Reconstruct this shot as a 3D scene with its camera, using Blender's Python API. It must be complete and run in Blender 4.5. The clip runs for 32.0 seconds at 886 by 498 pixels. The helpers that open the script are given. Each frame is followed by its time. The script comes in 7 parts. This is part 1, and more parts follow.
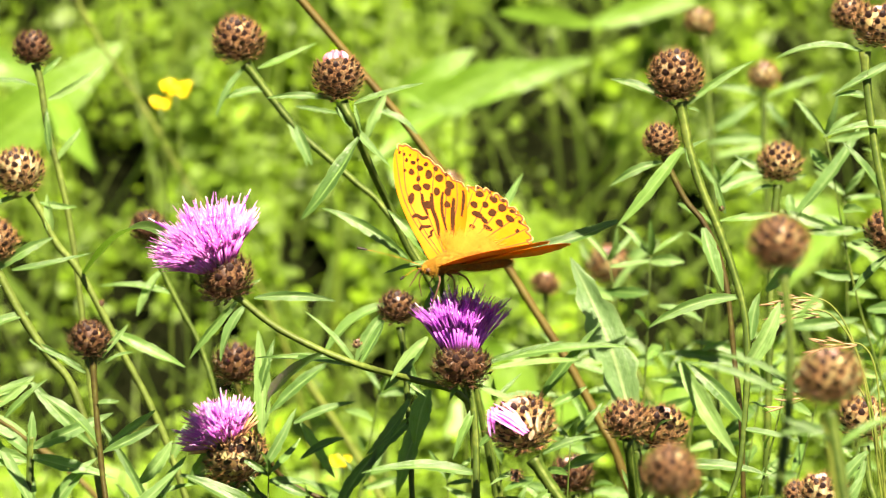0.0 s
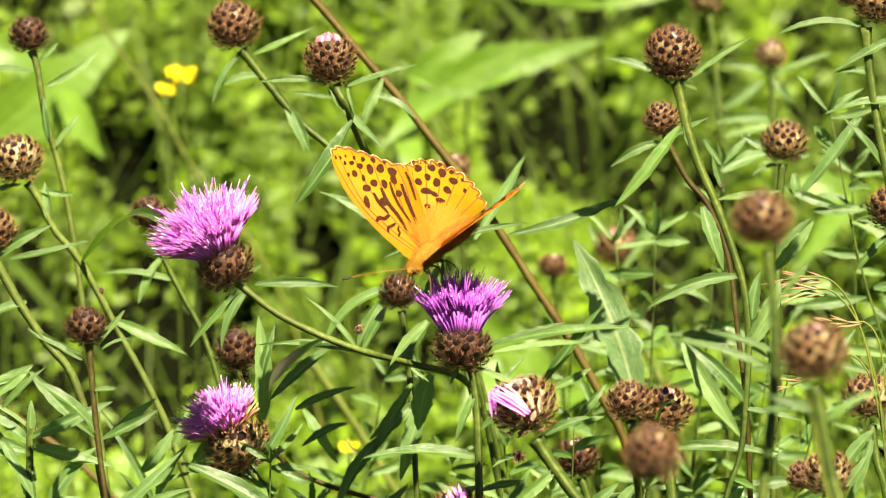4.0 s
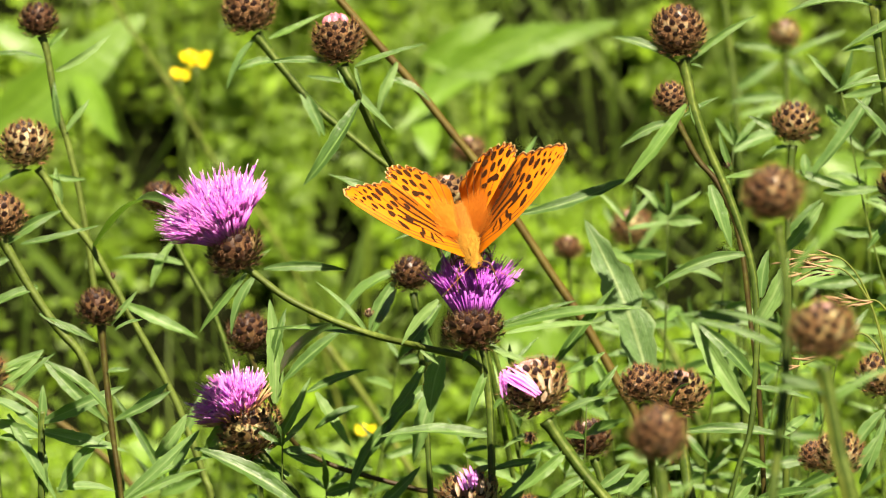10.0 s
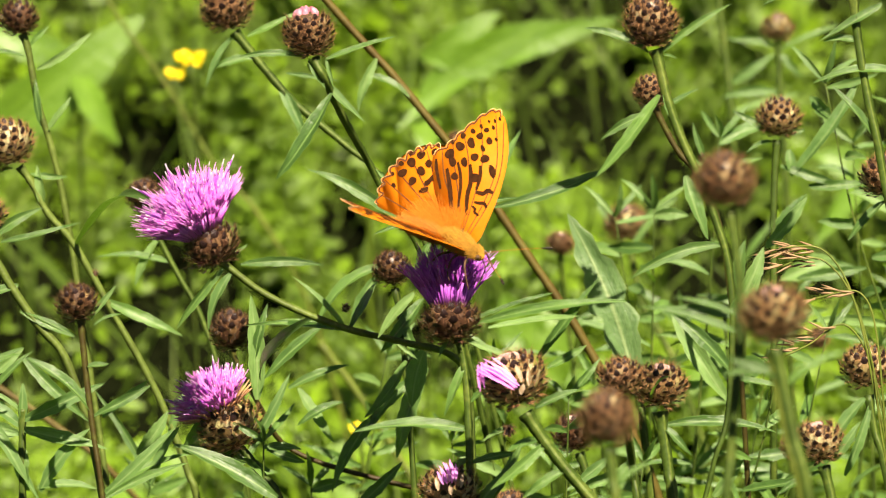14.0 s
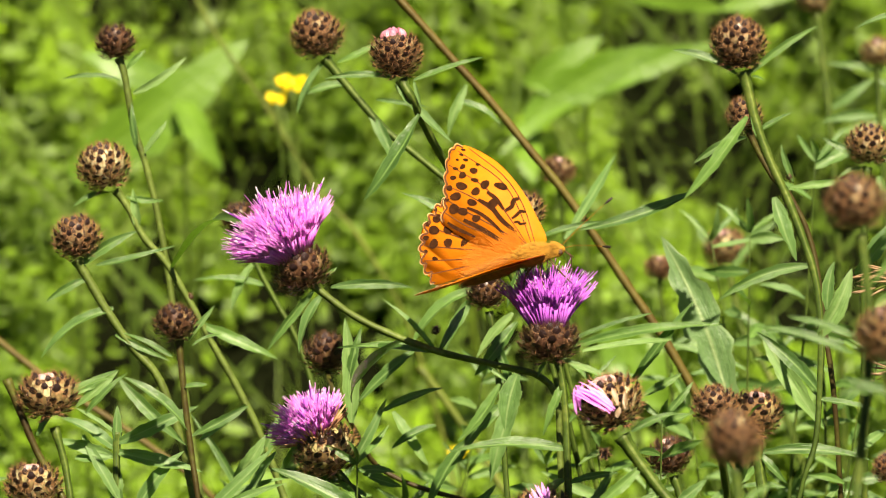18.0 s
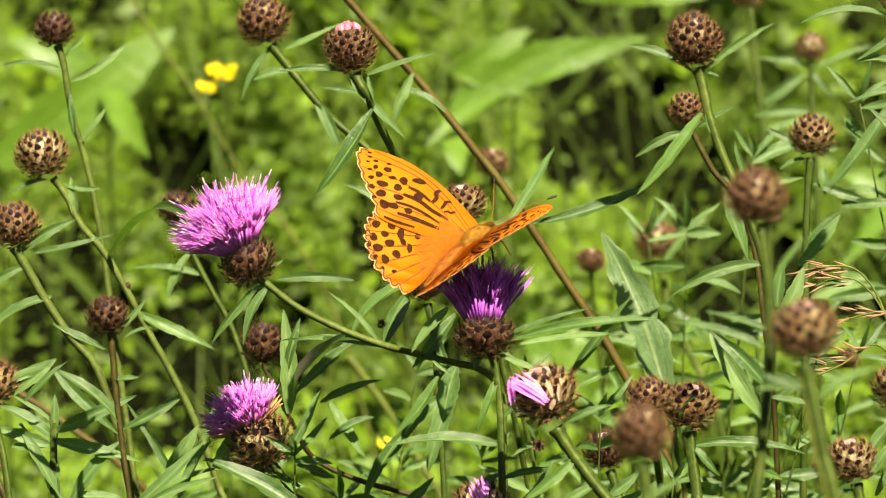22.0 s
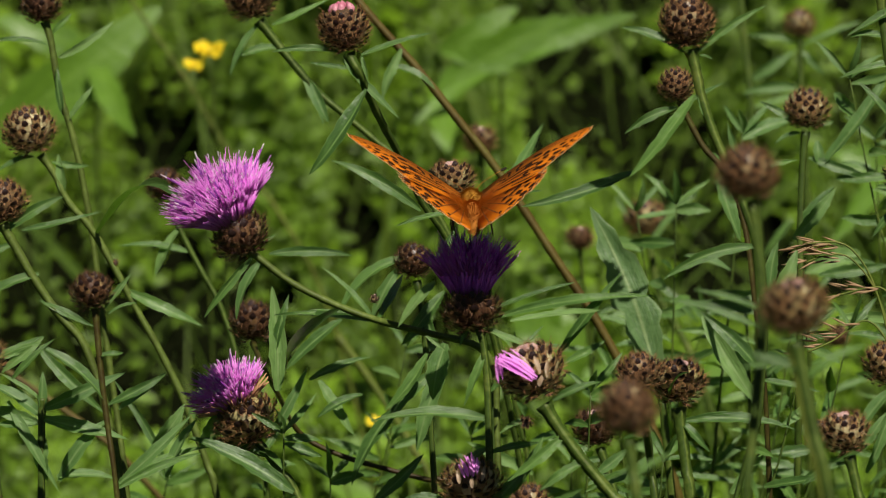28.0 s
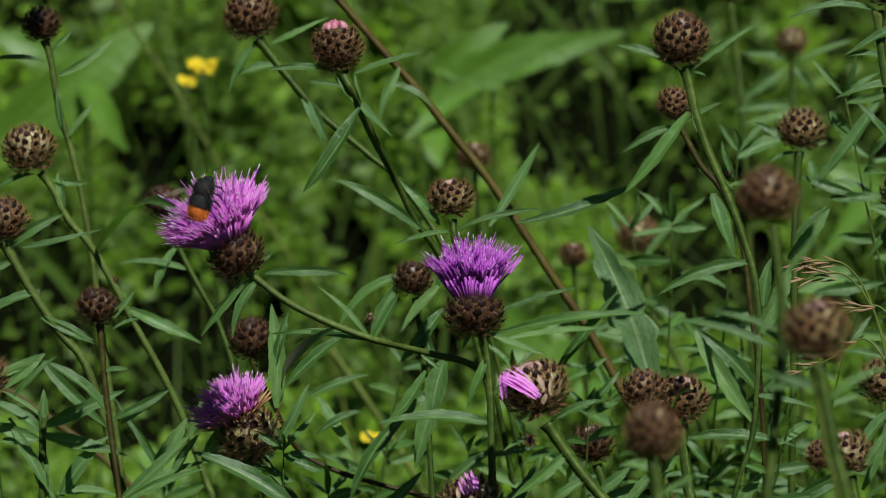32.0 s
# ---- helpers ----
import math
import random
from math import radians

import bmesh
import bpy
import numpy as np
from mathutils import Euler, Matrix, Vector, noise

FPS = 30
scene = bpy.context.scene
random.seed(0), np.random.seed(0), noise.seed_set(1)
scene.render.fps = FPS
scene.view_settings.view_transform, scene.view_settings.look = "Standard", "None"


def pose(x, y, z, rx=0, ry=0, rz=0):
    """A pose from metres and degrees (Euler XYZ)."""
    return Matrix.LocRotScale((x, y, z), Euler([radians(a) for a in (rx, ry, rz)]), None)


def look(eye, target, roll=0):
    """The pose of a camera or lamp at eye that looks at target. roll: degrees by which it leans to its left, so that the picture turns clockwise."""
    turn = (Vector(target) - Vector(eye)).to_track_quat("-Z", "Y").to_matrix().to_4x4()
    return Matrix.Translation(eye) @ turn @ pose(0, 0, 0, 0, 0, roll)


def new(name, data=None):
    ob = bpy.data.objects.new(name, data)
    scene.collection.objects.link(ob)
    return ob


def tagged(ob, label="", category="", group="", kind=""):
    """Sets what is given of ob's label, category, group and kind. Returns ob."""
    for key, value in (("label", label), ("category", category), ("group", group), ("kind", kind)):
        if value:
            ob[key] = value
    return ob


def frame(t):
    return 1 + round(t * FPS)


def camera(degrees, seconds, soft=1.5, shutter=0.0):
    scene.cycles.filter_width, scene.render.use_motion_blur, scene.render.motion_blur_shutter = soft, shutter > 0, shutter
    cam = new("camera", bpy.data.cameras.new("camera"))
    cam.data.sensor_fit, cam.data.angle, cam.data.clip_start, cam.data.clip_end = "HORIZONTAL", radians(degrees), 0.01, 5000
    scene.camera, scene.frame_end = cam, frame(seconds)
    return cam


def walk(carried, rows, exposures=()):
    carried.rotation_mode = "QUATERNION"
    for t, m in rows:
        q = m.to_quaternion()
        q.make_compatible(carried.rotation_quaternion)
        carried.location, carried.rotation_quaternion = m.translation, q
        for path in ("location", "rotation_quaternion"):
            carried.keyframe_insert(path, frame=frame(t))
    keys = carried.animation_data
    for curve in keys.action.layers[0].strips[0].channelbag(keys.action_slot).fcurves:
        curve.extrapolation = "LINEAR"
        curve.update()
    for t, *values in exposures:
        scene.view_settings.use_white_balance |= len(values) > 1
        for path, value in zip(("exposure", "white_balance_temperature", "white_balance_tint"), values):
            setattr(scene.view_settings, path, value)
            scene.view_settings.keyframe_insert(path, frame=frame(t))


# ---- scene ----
# A clump of knapweed on rough grass, seen from about 1.5 m through a long lens.
# Plane coordinates, in millimetres: across, up, away, about the middle of the clump,
# in a frame that leans back by 25 degrees.
TILT = radians(25.0)
AWAY = Vector((0, math.cos(TILT), -math.sin(TILT)))
RISE = Vector((0, math.sin(TILT), math.cos(TILT)))
SIDE = Vector((1, 0, 0))
MIDDLE = Vector((0, 0, 0.6))


def P(x, y, z=0.0):
    return MIDDLE + (SIDE * x + RISE * y + AWAY * z) / 1000.0


cam = camera(9.0, 32.0, soft=1.1, shutter=0.4)
cam.data.dof.use_dof = True
cam.data.dof.focus_distance = 1.53
cam.data.dof.aperture_fstop = 32.0
walk(cam, [
    (0.0, pose(-0.02064, -1.37150, 1.24371, 65.1887, -1.3705, -0.3558)),
    (0.5, pose(-0.01727, -1.37075, 1.24273, 65.2224, -1.1782, -0.5163)),
    (1.0, pose(-0.01820, -1.36890, 1.24167, 65.2244, -1.2054, -0.5425)),
    (1.5, pose(-0.01616, -1.36634, 1.24022, 65.1755, -1.0862, -0.6269)),
    (2.0, pose(-0.01264, -1.36432, 1.23891, 65.1376, -0.9975, -0.6879)),
    (2.5, pose(-0.01048, -1.36386, 1.23802, 65.1523, -1.0265, -0.7146)),
    (3.0, pose(-0.00917, -1.36325, 1.23768, 65.1266, -0.7558, -0.7663)),
    (3.5, pose(-0.01189, -1.36222, 1.23786, 65.1267, -0.6965, -0.3722)),
    (5.5, pose(-0.01038, -1.35613, 1.23786, 64.6021, -0.2905, -0.5844)),
    (6.0, pose(-0.00907, -1.35803, 1.23589, 64.6840, -0.2664, -0.0597)),
    (6.5, pose(-0.00784, -1.35849, 1.23587, 64.6874, -0.2291, -0.1343)),
    (7.0, pose(-0.00676, -1.35915, 1.23511, 64.7349, -0.2524, -0.1104)),
    (7.5, pose(-0.00629, -1.35922, 1.23550, 64.7683, -0.2096, -0.1434)),
    (8.0, pose(-0.00605, -1.35857, 1.23549, 64.7589, -0.2528, -0.1520)),
    (8.5, pose(-0.00617, -1.35918, 1.23628, 64.7916, -0.2139, -0.1480)),
    (9.0, pose(-0.00643, -1.35957, 1.23651, 64.8267, -0.1207, -0.2018)),
    (9.5, pose(-0.00639, -1.36074, 1.23686, 64.8759, -0.1811, -0.2002)),
    (10.0, pose(-0.00592, -1.35974, 1.23658, 64.8896, -0.0121, -0.2755)),
    (10.5, pose(-0.00504, -1.35898, 1.23590, 64.9118, 0.1124, -0.2793)),
    (11.0, pose(-0.00484, -1.35849, 1.23574, 64.9216, 0.0220, -0.2086)),
    (11.5, pose(-0.00291, -1.35992, 1.23491, 64.9269, 0.0773, -0.2072)),
    (12.0, pose(0.00023, -1.35892, 1.23419, 64.9160, 0.1015, -0.2186)),
    (12.5, pose(0.00141, -1.35913, 1.23256, 64.9362, 0.2361, -0.3408)),
    (13.0, pose(0.00569, -1.35966, 1.23238, 64.9441, 0.2609, -0.2895)),
    (13.5, pose(0.01005, -1.35906, 1.23170, 64.9435, 0.4113, -0.2375)),
    (14.0, pose(0.01034, -1.35792, 1.23186, 64.9580, 0.5987, -0.1195)),
    (14.5, pose(0.00968, -1.35839, 1.23156, 65.0095, 0.6948, 0.1986)),
    (16.5, pose(0.01597, -1.35160, 1.22546, 65.1213, 0.8103, 0.6046)),
    (17.0, pose(0.02137, -1.35378, 1.22852, 65.1111, 1.1176, 0.7846)),
    (17.5, pose(0.02306, -1.35872, 1.22925, 65.2145, 1.3542, 0.9493)),
    (18.0, pose(0.01763, -1.36100, 1.23195, 65.2540, 1.0951, 0.9943)),
    (18.5, pose(0.00963, -1.36189, 1.23345, 65.2323, 0.7646, 0.6746)),
    (19.0, pose(0.00755, -1.36141, 1.23189, 65.3407, 0.4362, 0.2445)),
    (19.5, pose(0.01049, -1.35945, 1.23234, 65.3109, 0.7577, -0.0100)),
    (20.0, pose(0.00754, -1.35877, 1.23259, 65.3095, 0.4186, 0.1689)),
    (20.5, pose(0.00660, -1.35821, 1.23226, 65.2612, 0.4079, 0.2182)),
    (21.0, pose(0.00796, -1.35607, 1.23103, 65.2040, 0.4755, 0.2886)),
    (21.5, pose(0.00667, -1.35605, 1.23179, 65.1158, 0.3666, 0.2767)),
    (22.0, pose(0.00647, -1.35751, 1.23143, 65.1291, 0.1124, 0.3256)),
    (22.5, pose(0.00844, -1.35868, 1.23276, 65.0833, 0.1677, 0.3882)),
    (23.0, pose(0.00661, -1.35939, 1.23262, 65.0868, 0.1049, 0.1538)),
    (23.5, pose(0.00800, -1.35888, 1.23321, 65.0582, 0.0169, 0.2178)),
    (24.0, pose(0.00653, -1.35902, 1.23251, 65.0898, -0.0401, 0.2387)),
    (24.5, pose(0.00592, -1.36039, 1.23255, 65.1231, -0.0650, 0.2630)),
    (26.5, pose(-0.00030, -1.35681, 1.23041, 65.0531, -0.1491, 0.0862)),
    (27.0, pose(0.00130, -1.35528, 1.22895, 64.9821, -0.0810, 0.0270)),
    (27.5, pose(0.00298, -1.35371, 1.22791, 64.9470, 0.0608, 0.0117)),
    (28.0, pose(0.00519, -1.35303, 1.22773, 64.9446, 0.1131, 0.1529)),
    (28.5, pose(0.00410, -1.35184, 1.22828, 64.9814, 0.2737, 0.1294)),
    (29.0, pose(-0.00036, -1.35319, 1.23085, 65.0232, 0.0383, 0.3889)),
    (29.5, pose(-0.00454, -1.35721, 1.23310, 65.0945, -0.0685, 0.4873)),
    (30.0, pose(-0.00567, -1.36080, 1.23564, 65.1691, -0.2464, 0.4283)),
    (30.5, pose(-0.00510, -1.36099, 1.23532, 65.2189, -0.1577, 0.0813)),
    (31.0, pose(-0.00513, -1.35920, 1.23424, 65.1742, -0.1154, -0.0377)),
    (31.5, pose(-0.00429, -1.35961, 1.23205, 65.1322, -0.0811, -0.1317)),
    (32.0, pose(-0.00147, -1.35923, 1.23271, 65.0576, -0.0538, -0.0519)),
], exposures=[(0.0, 2.22, 7700, 13), (3.5, 1.92, 7700, 13), (9.0, 1.63, 7600, 12), (19.0, 1.48, 7600, 12), (25.0, 1.30, 7400, 12), (28.0, 0.28, 6600, 10), (29.5, -0.31, 6200, 7), (32.0, 0.02, 5800, 4)])

# ---- light ----
SUN_EL, SUN_AZ = radians(64.0), radians(151.0)   # azimuth clockwise from +y
world = bpy.data.worlds.new("sky")
scene.world = world
world.use_nodes = True
wn = world.node_tree
sky = wn.nodes.new("ShaderNodeTexSky")
sky.sky_type = "NISHITA"
sky.sun_disc = False
sky.sun_elevation, sky.sun_rotation = SUN_EL, SUN_AZ
wn.links.new(sky.outputs[0], wn.nodes["Background"].inputs[0])
wn.nodes["Background"].inputs[1].default_value = 0.020
sun = new("sun", bpy.data.lights.new("sun", "SUN"))
sun.data.energy, sun.data.angle, sun.data.color = 5.0, radians(0.55), (1.0, 0.94, 0.83)
toward_sun = Vector((math.sin(SUN_AZ) * math.cos(SUN_EL), math.cos(SUN_AZ) * math.cos(SUN_EL), math.sin(SUN_EL)))
sun.matrix_world = look(toward_sun * 20, (0, 0, 0))

# ---- materials ----


def material(name):
    m = bpy.data.materials.new(name)
    m.use_nodes = True
    return m, m.node_tree, m.node_tree.nodes["Principled BSDF"]


def node(nt, kind, inputs=None):
    n = nt.nodes.new(kind)
    for k, v in (inputs or {}).items():
        if hasattr(v, "is_output"):
            nt.links.new(v, n.inputs[k])
        else:
            n.inputs[k].default_value = v
    return n


def ramp(nt, fac, stops):
    n = nt.nodes.new("ShaderNodeValToRGB")
    while len(n.color_ramp.elements) < len(stops):
        n.color_ramp.elements.new(0.5)
    for e, (p, c) in zip(n.color_ramp.elements, stops):
        e.position, e.color = p, (*c, 1)
    nt.links.new(fac, n.inputs[0])
    return n.outputs[0]


def noise_tex(nt, scale, detail=4.0, rough=0.6, space="Object"):
    tc = node(nt, "ShaderNodeTexCoord")
    return node(nt, "ShaderNodeTexNoise", {"Vector": tc.outputs[space], "Scale": scale, "Detail": detail, "Roughness": rough}).outputs[0]


def mix(nt, fac, a, b, blend="MIX"):
    n = node(nt, "ShaderNodeMix")
    n.data_type, n.blend_type = "RGBA", blend
    for i, v in ((0, fac), (6, a), (7, b)):
        if hasattr(v, "is_output"):
            nt.links.new(v, n.inputs[i])
        else:
            n.inputs[i].default_value = v if i == 0 else (*v, 1)
    return n.outputs[2]


def maths(nt, op, a, b=0.0):
    n = node(nt, "ShaderNodeMath")
    n.operation = op
    for i, v in ((0, a), (1, b)):
        if hasattr(v, "is_output"):
            nt.links.new(v, n.inputs[i])
        else:
            n.inputs[i].default_value = v
    return n.outputs[0]


def bump(nt, bsdf, height, strength, distance):
    b = node(nt, "ShaderNodeBump", {"Height": height, "Strength": strength, "Distance": distance})
    nt.links.new(b.outputs[0], bsdf.inputs["Normal"])


def see_through(nt, bsdf, colour, share):
    """Light that passes through a thin leaf or petal."""
    t = node(nt, "ShaderNodeBsdfTranslucent")
    if hasattr(colour, "is_output"):
        nt.links.new(colour, t.inputs[0])
    else:
        t.inputs[0].default_value = (*colour, 1)
    m = node(nt, "ShaderNodeMixShader", {0: share})
    nt.links.new(bsdf.outputs[0], m.inputs[1])
    nt.links.new(t.outputs[0], m.inputs[2])
    nt.links.new(m.outputs[0], nt.nodes["Material Output"].inputs[0])


def leaf_material(name, dark, light, rib, through_colour, share=0.35, rough=0.45, per_island=False):
    m, nt, b = material(name)
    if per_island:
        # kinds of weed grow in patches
        # leaf colour runs dark to bright, half by noise patch, half by leaf
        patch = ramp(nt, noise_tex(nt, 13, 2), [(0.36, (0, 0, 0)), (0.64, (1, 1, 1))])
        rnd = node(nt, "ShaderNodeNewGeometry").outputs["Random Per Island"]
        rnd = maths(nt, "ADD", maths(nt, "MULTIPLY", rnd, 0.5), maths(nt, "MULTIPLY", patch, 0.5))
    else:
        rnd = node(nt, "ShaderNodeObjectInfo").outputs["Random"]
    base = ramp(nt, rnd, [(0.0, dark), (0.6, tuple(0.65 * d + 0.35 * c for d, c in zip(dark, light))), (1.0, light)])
    n1 = noise_tex(nt, 160, 3)
    base = mix(nt, maths(nt, "MULTIPLY", n1, 0.16 if per_island else 0.4), base, tuple(min(1, c * 1.6) for c in light))
    uv = node(nt, "ShaderNodeUVMap")
    sep = node(nt, "ShaderNodeSeparateXYZ", {0: uv.outputs[0]})
    off = maths(nt, "ABSOLUTE", maths(nt, "SUBTRACT", sep.outputs[0], 0.5))
    line = ramp(nt, off, [(0.0, (1, 1, 1)), (0.07, (0, 0, 0))])
    # side veins
    wave = node(nt, "ShaderNodeTexWave", {"Vector": node(nt, "ShaderNodeCombineXYZ", {0: maths(nt, "SUBTRACT", sep.outputs[1], maths(nt, "MULTIPLY", off, 0.35))}).outputs[0], "Scale": 5.0, "Distortion": 2.0})
    veins = ramp(nt, wave.outputs[1], [(0.86, (0, 0, 0)), (1.0, (0.16, 0.16, 0.16))])
    # fine stripes along the blade
    lines = node(nt, "ShaderNodeTexNoise", {"Vector": node(nt, "ShaderNodeCombineXYZ", {0: maths(nt, "MULTIPLY", sep.outputs[0], 16.0), 1: maths(nt, "MULTIPLY", sep.outputs[1], 5.0), 2: maths(nt, "MULTIPLY", rnd, 40.0)}).outputs[0], "Scale": 1.0, "Detail": 3.0}).outputs[0]
    base = mix(nt, ramp(nt, lines, [(0.35, (0.55, 0.55, 0.55)), (0.6, (0, 0, 0))]), base, tuple(0.6 * c for c in dark))
    base = mix(nt, veins, base, rib)
    base = mix(nt, line, base, rib)
    base = mix(nt, ramp(nt, off, [(0.43, (0, 0, 0)), (0.5, (0.5, 0.5, 0.5))]), base, rib)
    nt.links.new(base, b.inputs["Base Color"])
    b.inputs["Roughness"].default_value = rough
    b.inputs["Specular IOR Level"].default_value = 0.3 if per_island else 0.5
    bump(nt, b, maths(nt, "ADD", n1, maths(nt, "MULTIPLY", lines, 0.35)), 0.55, 0.0012)
    see_through(nt, b, through_colour, share)
    return m


LEAF = leaf_material("knapweed_leaf", (0.018, 0.056, 0.011), (0.115, 0.225, 0.045), (0.17, 0.28, 0.075), (0.14, 0.31, 0.02), share=0.24, rough=0.37)
LEAF_PALE = leaf_material("pale_leaf", (0.055, 0.135, 0.032), (0.17, 0.29, 0.08), (0.22, 0.32, 0.11), (0.2, 0.4, 0.035), rough=0.45)
BROAD = leaf_material("broad_leaf", (0.07, 0.16, 0.012), (0.13, 0.24, 0.02), (0.13, 0.24, 0.03), (0.22, 0.36, 0.015), share=0.25)
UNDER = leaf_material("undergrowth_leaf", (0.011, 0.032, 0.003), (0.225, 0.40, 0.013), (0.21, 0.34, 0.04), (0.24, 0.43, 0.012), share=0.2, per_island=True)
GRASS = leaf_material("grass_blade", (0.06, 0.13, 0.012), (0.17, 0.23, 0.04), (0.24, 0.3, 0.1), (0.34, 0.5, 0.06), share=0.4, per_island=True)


def stem_material(name, a, b_, c, scale=90):
    m, nt, b = material(name)
    n = noise_tex(nt, scale, 4)
    col = ramp(nt, maths(nt, "ADD", maths(nt, "MULTIPLY", n, 0.6), maths(nt, "MULTIPLY", noise_tex(nt, 700, 3), 0.4)), [(0.36, a), (0.52, b_), (0.66, c)])
    nt.links.new(col, b.inputs["Base Color"])
    b.inputs["Roughness"].default_value = 0.5
    b.inputs["Specular IOR Level"].default_value = 0.2
    bump(nt, b, noise_tex(nt, 1500, 2), 0.4, 0.0003)
    return m


LEAF_GREY = leaf_material("grey_green_leaf", (0.075, 0.155, 0.05), (0.13, 0.22, 0.075), (0.26, 0.35, 0.15), (0.26, 0.4, 0.08), rough=0.45)
STEM = stem_material("green_stem", (0.022, 0.04, 0.006), (0.042, 0.074, 0.010), (0.09, 0.115, 0.02))
STEM_OLIVE = stem_material("olive_stem", (0.045, 0.060, 0.012), (0.080, 0.115, 0.020), (0.14, 0.18, 0.04))
STEM_BROWN = stem_material("brown_stem", (0.03, 0.016, 0.006), (0.045, 0.038, 0.008), (0.075, 0.088, 0.014), 60)
STEM_YELLOW = stem_material("yellow_stem", (0.07, 0.088, 0.014), (0.11, 0.14, 0.02), (0.16, 0.15, 0.035))
STEM_DRY = stem_material("dry_stem", (0.055, 0.038, 0.008), (0.08, 0.06, 0.012), (0.09, 0.082, 0.016))


def plain(name, a, b_, scale, rough=0.6, share=0.0, through_colour=None, islands=False, lift=0.4, grain=0.0004):
    m, nt, b = material(name)
    n = noise_tex(nt, scale, 4)
    col = ramp(nt, n, [(0.3, a), (0.7, b_)])
    if islands:
        r = node(nt, "ShaderNodeNewGeometry").outputs["Random Per Island"]
        col = mix(nt, maths(nt, "MULTIPLY", r, 0.7), col, tuple(min(1.0, c * 1.7) for c in b_))
        col = mix(nt, ramp(nt, r, [(0.0, (0.4, 0.4, 0.4)), (0.22, (0, 0, 0))]), col, tuple(c * 0.45 for c in a))
    nt.links.new(col, b.inputs["Base Color"])
    b.inputs["Roughness"].default_value = rough
    b.inputs["Specular IOR Level"].default_value = 0.3
    bump(nt, b, n, lift, grain)
    if share:
        see_through(nt, b, through_colour or b_, share)
    return m


def scale_material(name, stops, dull):
    m, nt, b = material(name)
    rnd = node(nt, "ShaderNodeObjectInfo").outputs["Random"]
    col = ramp(nt, rnd, stops)
    n = noise_tex(nt, 3.0, 3)
    nt.links.new(mix(nt, maths(nt, "MULTIPLY", n, 0.5), col, dull), b.inputs["Base Color"])
    b.inputs["Roughness"].default_value = 0.38
    return m


BRACT_PALE = scale_material("bract_scale_pale", [(0.0, (0.12, 0.07, 0.03)), (0.3, (0.30, 0.23, 0.09)), (0.6, (0.48, 0.44, 0.19)), (1.0, (0.72, 0.67, 0.40))], (0.18, 0.10, 0.04))
BRACT_MID = scale_material("bract_scale", [(0.0, (0.04, 0.018, 0.012)), (0.5, (0.09, 0.045, 0.024)), (0.78, (0.26, 0.19, 0.09)), (1.0, (0.52, 0.46, 0.26))], (0.13, 0.07, 0.03))
BRACT_BROWN = scale_material("bract_scale_brown", [(0.0, (0.035, 0.014, 0.009)), (0.6, (0.085, 0.038, 0.018)), (0.88, (0.17, 0.09, 0.035)), (1.0, (0.4, 0.28, 0.13))], (0.07, 0.032, 0.016))
BRACT_DARK = plain("bract_tip", (0.012, 0.006, 0.007), (0.032, 0.015, 0.013), 500, 0.35)
BRISTLE = plain("bract_bristle", (0.11, 0.046, 0.021), (0.36, 0.19, 0.085), 3, 0.35, 0.2, islands=True)
BRISTLE_BROWN = plain("bract_bristle_brown", (0.045, 0.02, 0.012), (0.15, 0.075, 0.035), 3, 0.4, 0.2, islands=True)
HEAD_CORE = plain("head_core", (0.03, 0.016, 0.009), (0.07, 0.04, 0.018), 300, 0.7)
HEAD_TOP = plain("head_top_bracts", (0.22, 0.10, 0.10), (0.66, 0.46, 0.42), 350, 0.35)
BRACT_WHITE = plain("inner_bract_pale", (0.20, 0.14, 0.065), (0.50, 0.36, 0.26), 400, 0.4, 0.2)
HEAD_CRIMSON = plain("crimson_bud_tip", (0.30, 0.02, 0.08), (0.78, 0.38, 0.46), 330, 0.35, 0.15)
FLORET = plain("pink_floret", (0.77, 0.14, 0.73), (0.90, 0.31, 0.88), 240, 0.5, 0.4, (0.86, 0.27, 0.82), True)
FLORET_PURPLE = plain("purple_floret", (0.48, 0.065, 0.60), (0.64, 0.18, 0.77), 240, 0.5, 0.45, (0.72, 0.22, 0.82), True)
ANTHER = plain("dark_anther", (0.16, 0.02, 0.24), (0.32, 0.07, 0.42), 400, 0.5)
FLORET_TIP = plain("floret_tip", (0.70, 0.52, 0.70), (0.88, 0.78, 0.86), 300, 0.5, 0.3)
FLORET_WITHERED = plain("withered_floret", (0.22, 0.10, 0.045), (0.42, 0.24, 0.12), 300, 0.7, 0.2, None, True)
YELLOW = plain("yellow_petal", (0.84, 0.62, 0.015), (0.88, 0.72, 0.04), 200, 0.35, 0.3, (0.9, 0.65, 0.02))
SEED = plain("grass_spikelet", (0.30, 0.18, 0.09), (0.46, 0.31, 0.18), 500, 0.6, 0.3)

soil_m, nt, b = material("mossy_ground_shade")
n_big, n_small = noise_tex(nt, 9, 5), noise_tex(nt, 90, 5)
# darker than real soil: the shade under the plants is in these colours
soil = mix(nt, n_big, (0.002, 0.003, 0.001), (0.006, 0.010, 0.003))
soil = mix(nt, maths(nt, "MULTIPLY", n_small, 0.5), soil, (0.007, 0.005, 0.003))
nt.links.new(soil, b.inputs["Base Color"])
b.inputs["Roughness"].default_value = 1.0
b.inputs["Specular IOR Level"].default_value = 0.0
bump(nt, b, n_small, 0.8, 0.01)
SHADED_SOIL = soil_m

# ---- building ----
WHERE = {}   # world matrix of each thing and part, by name


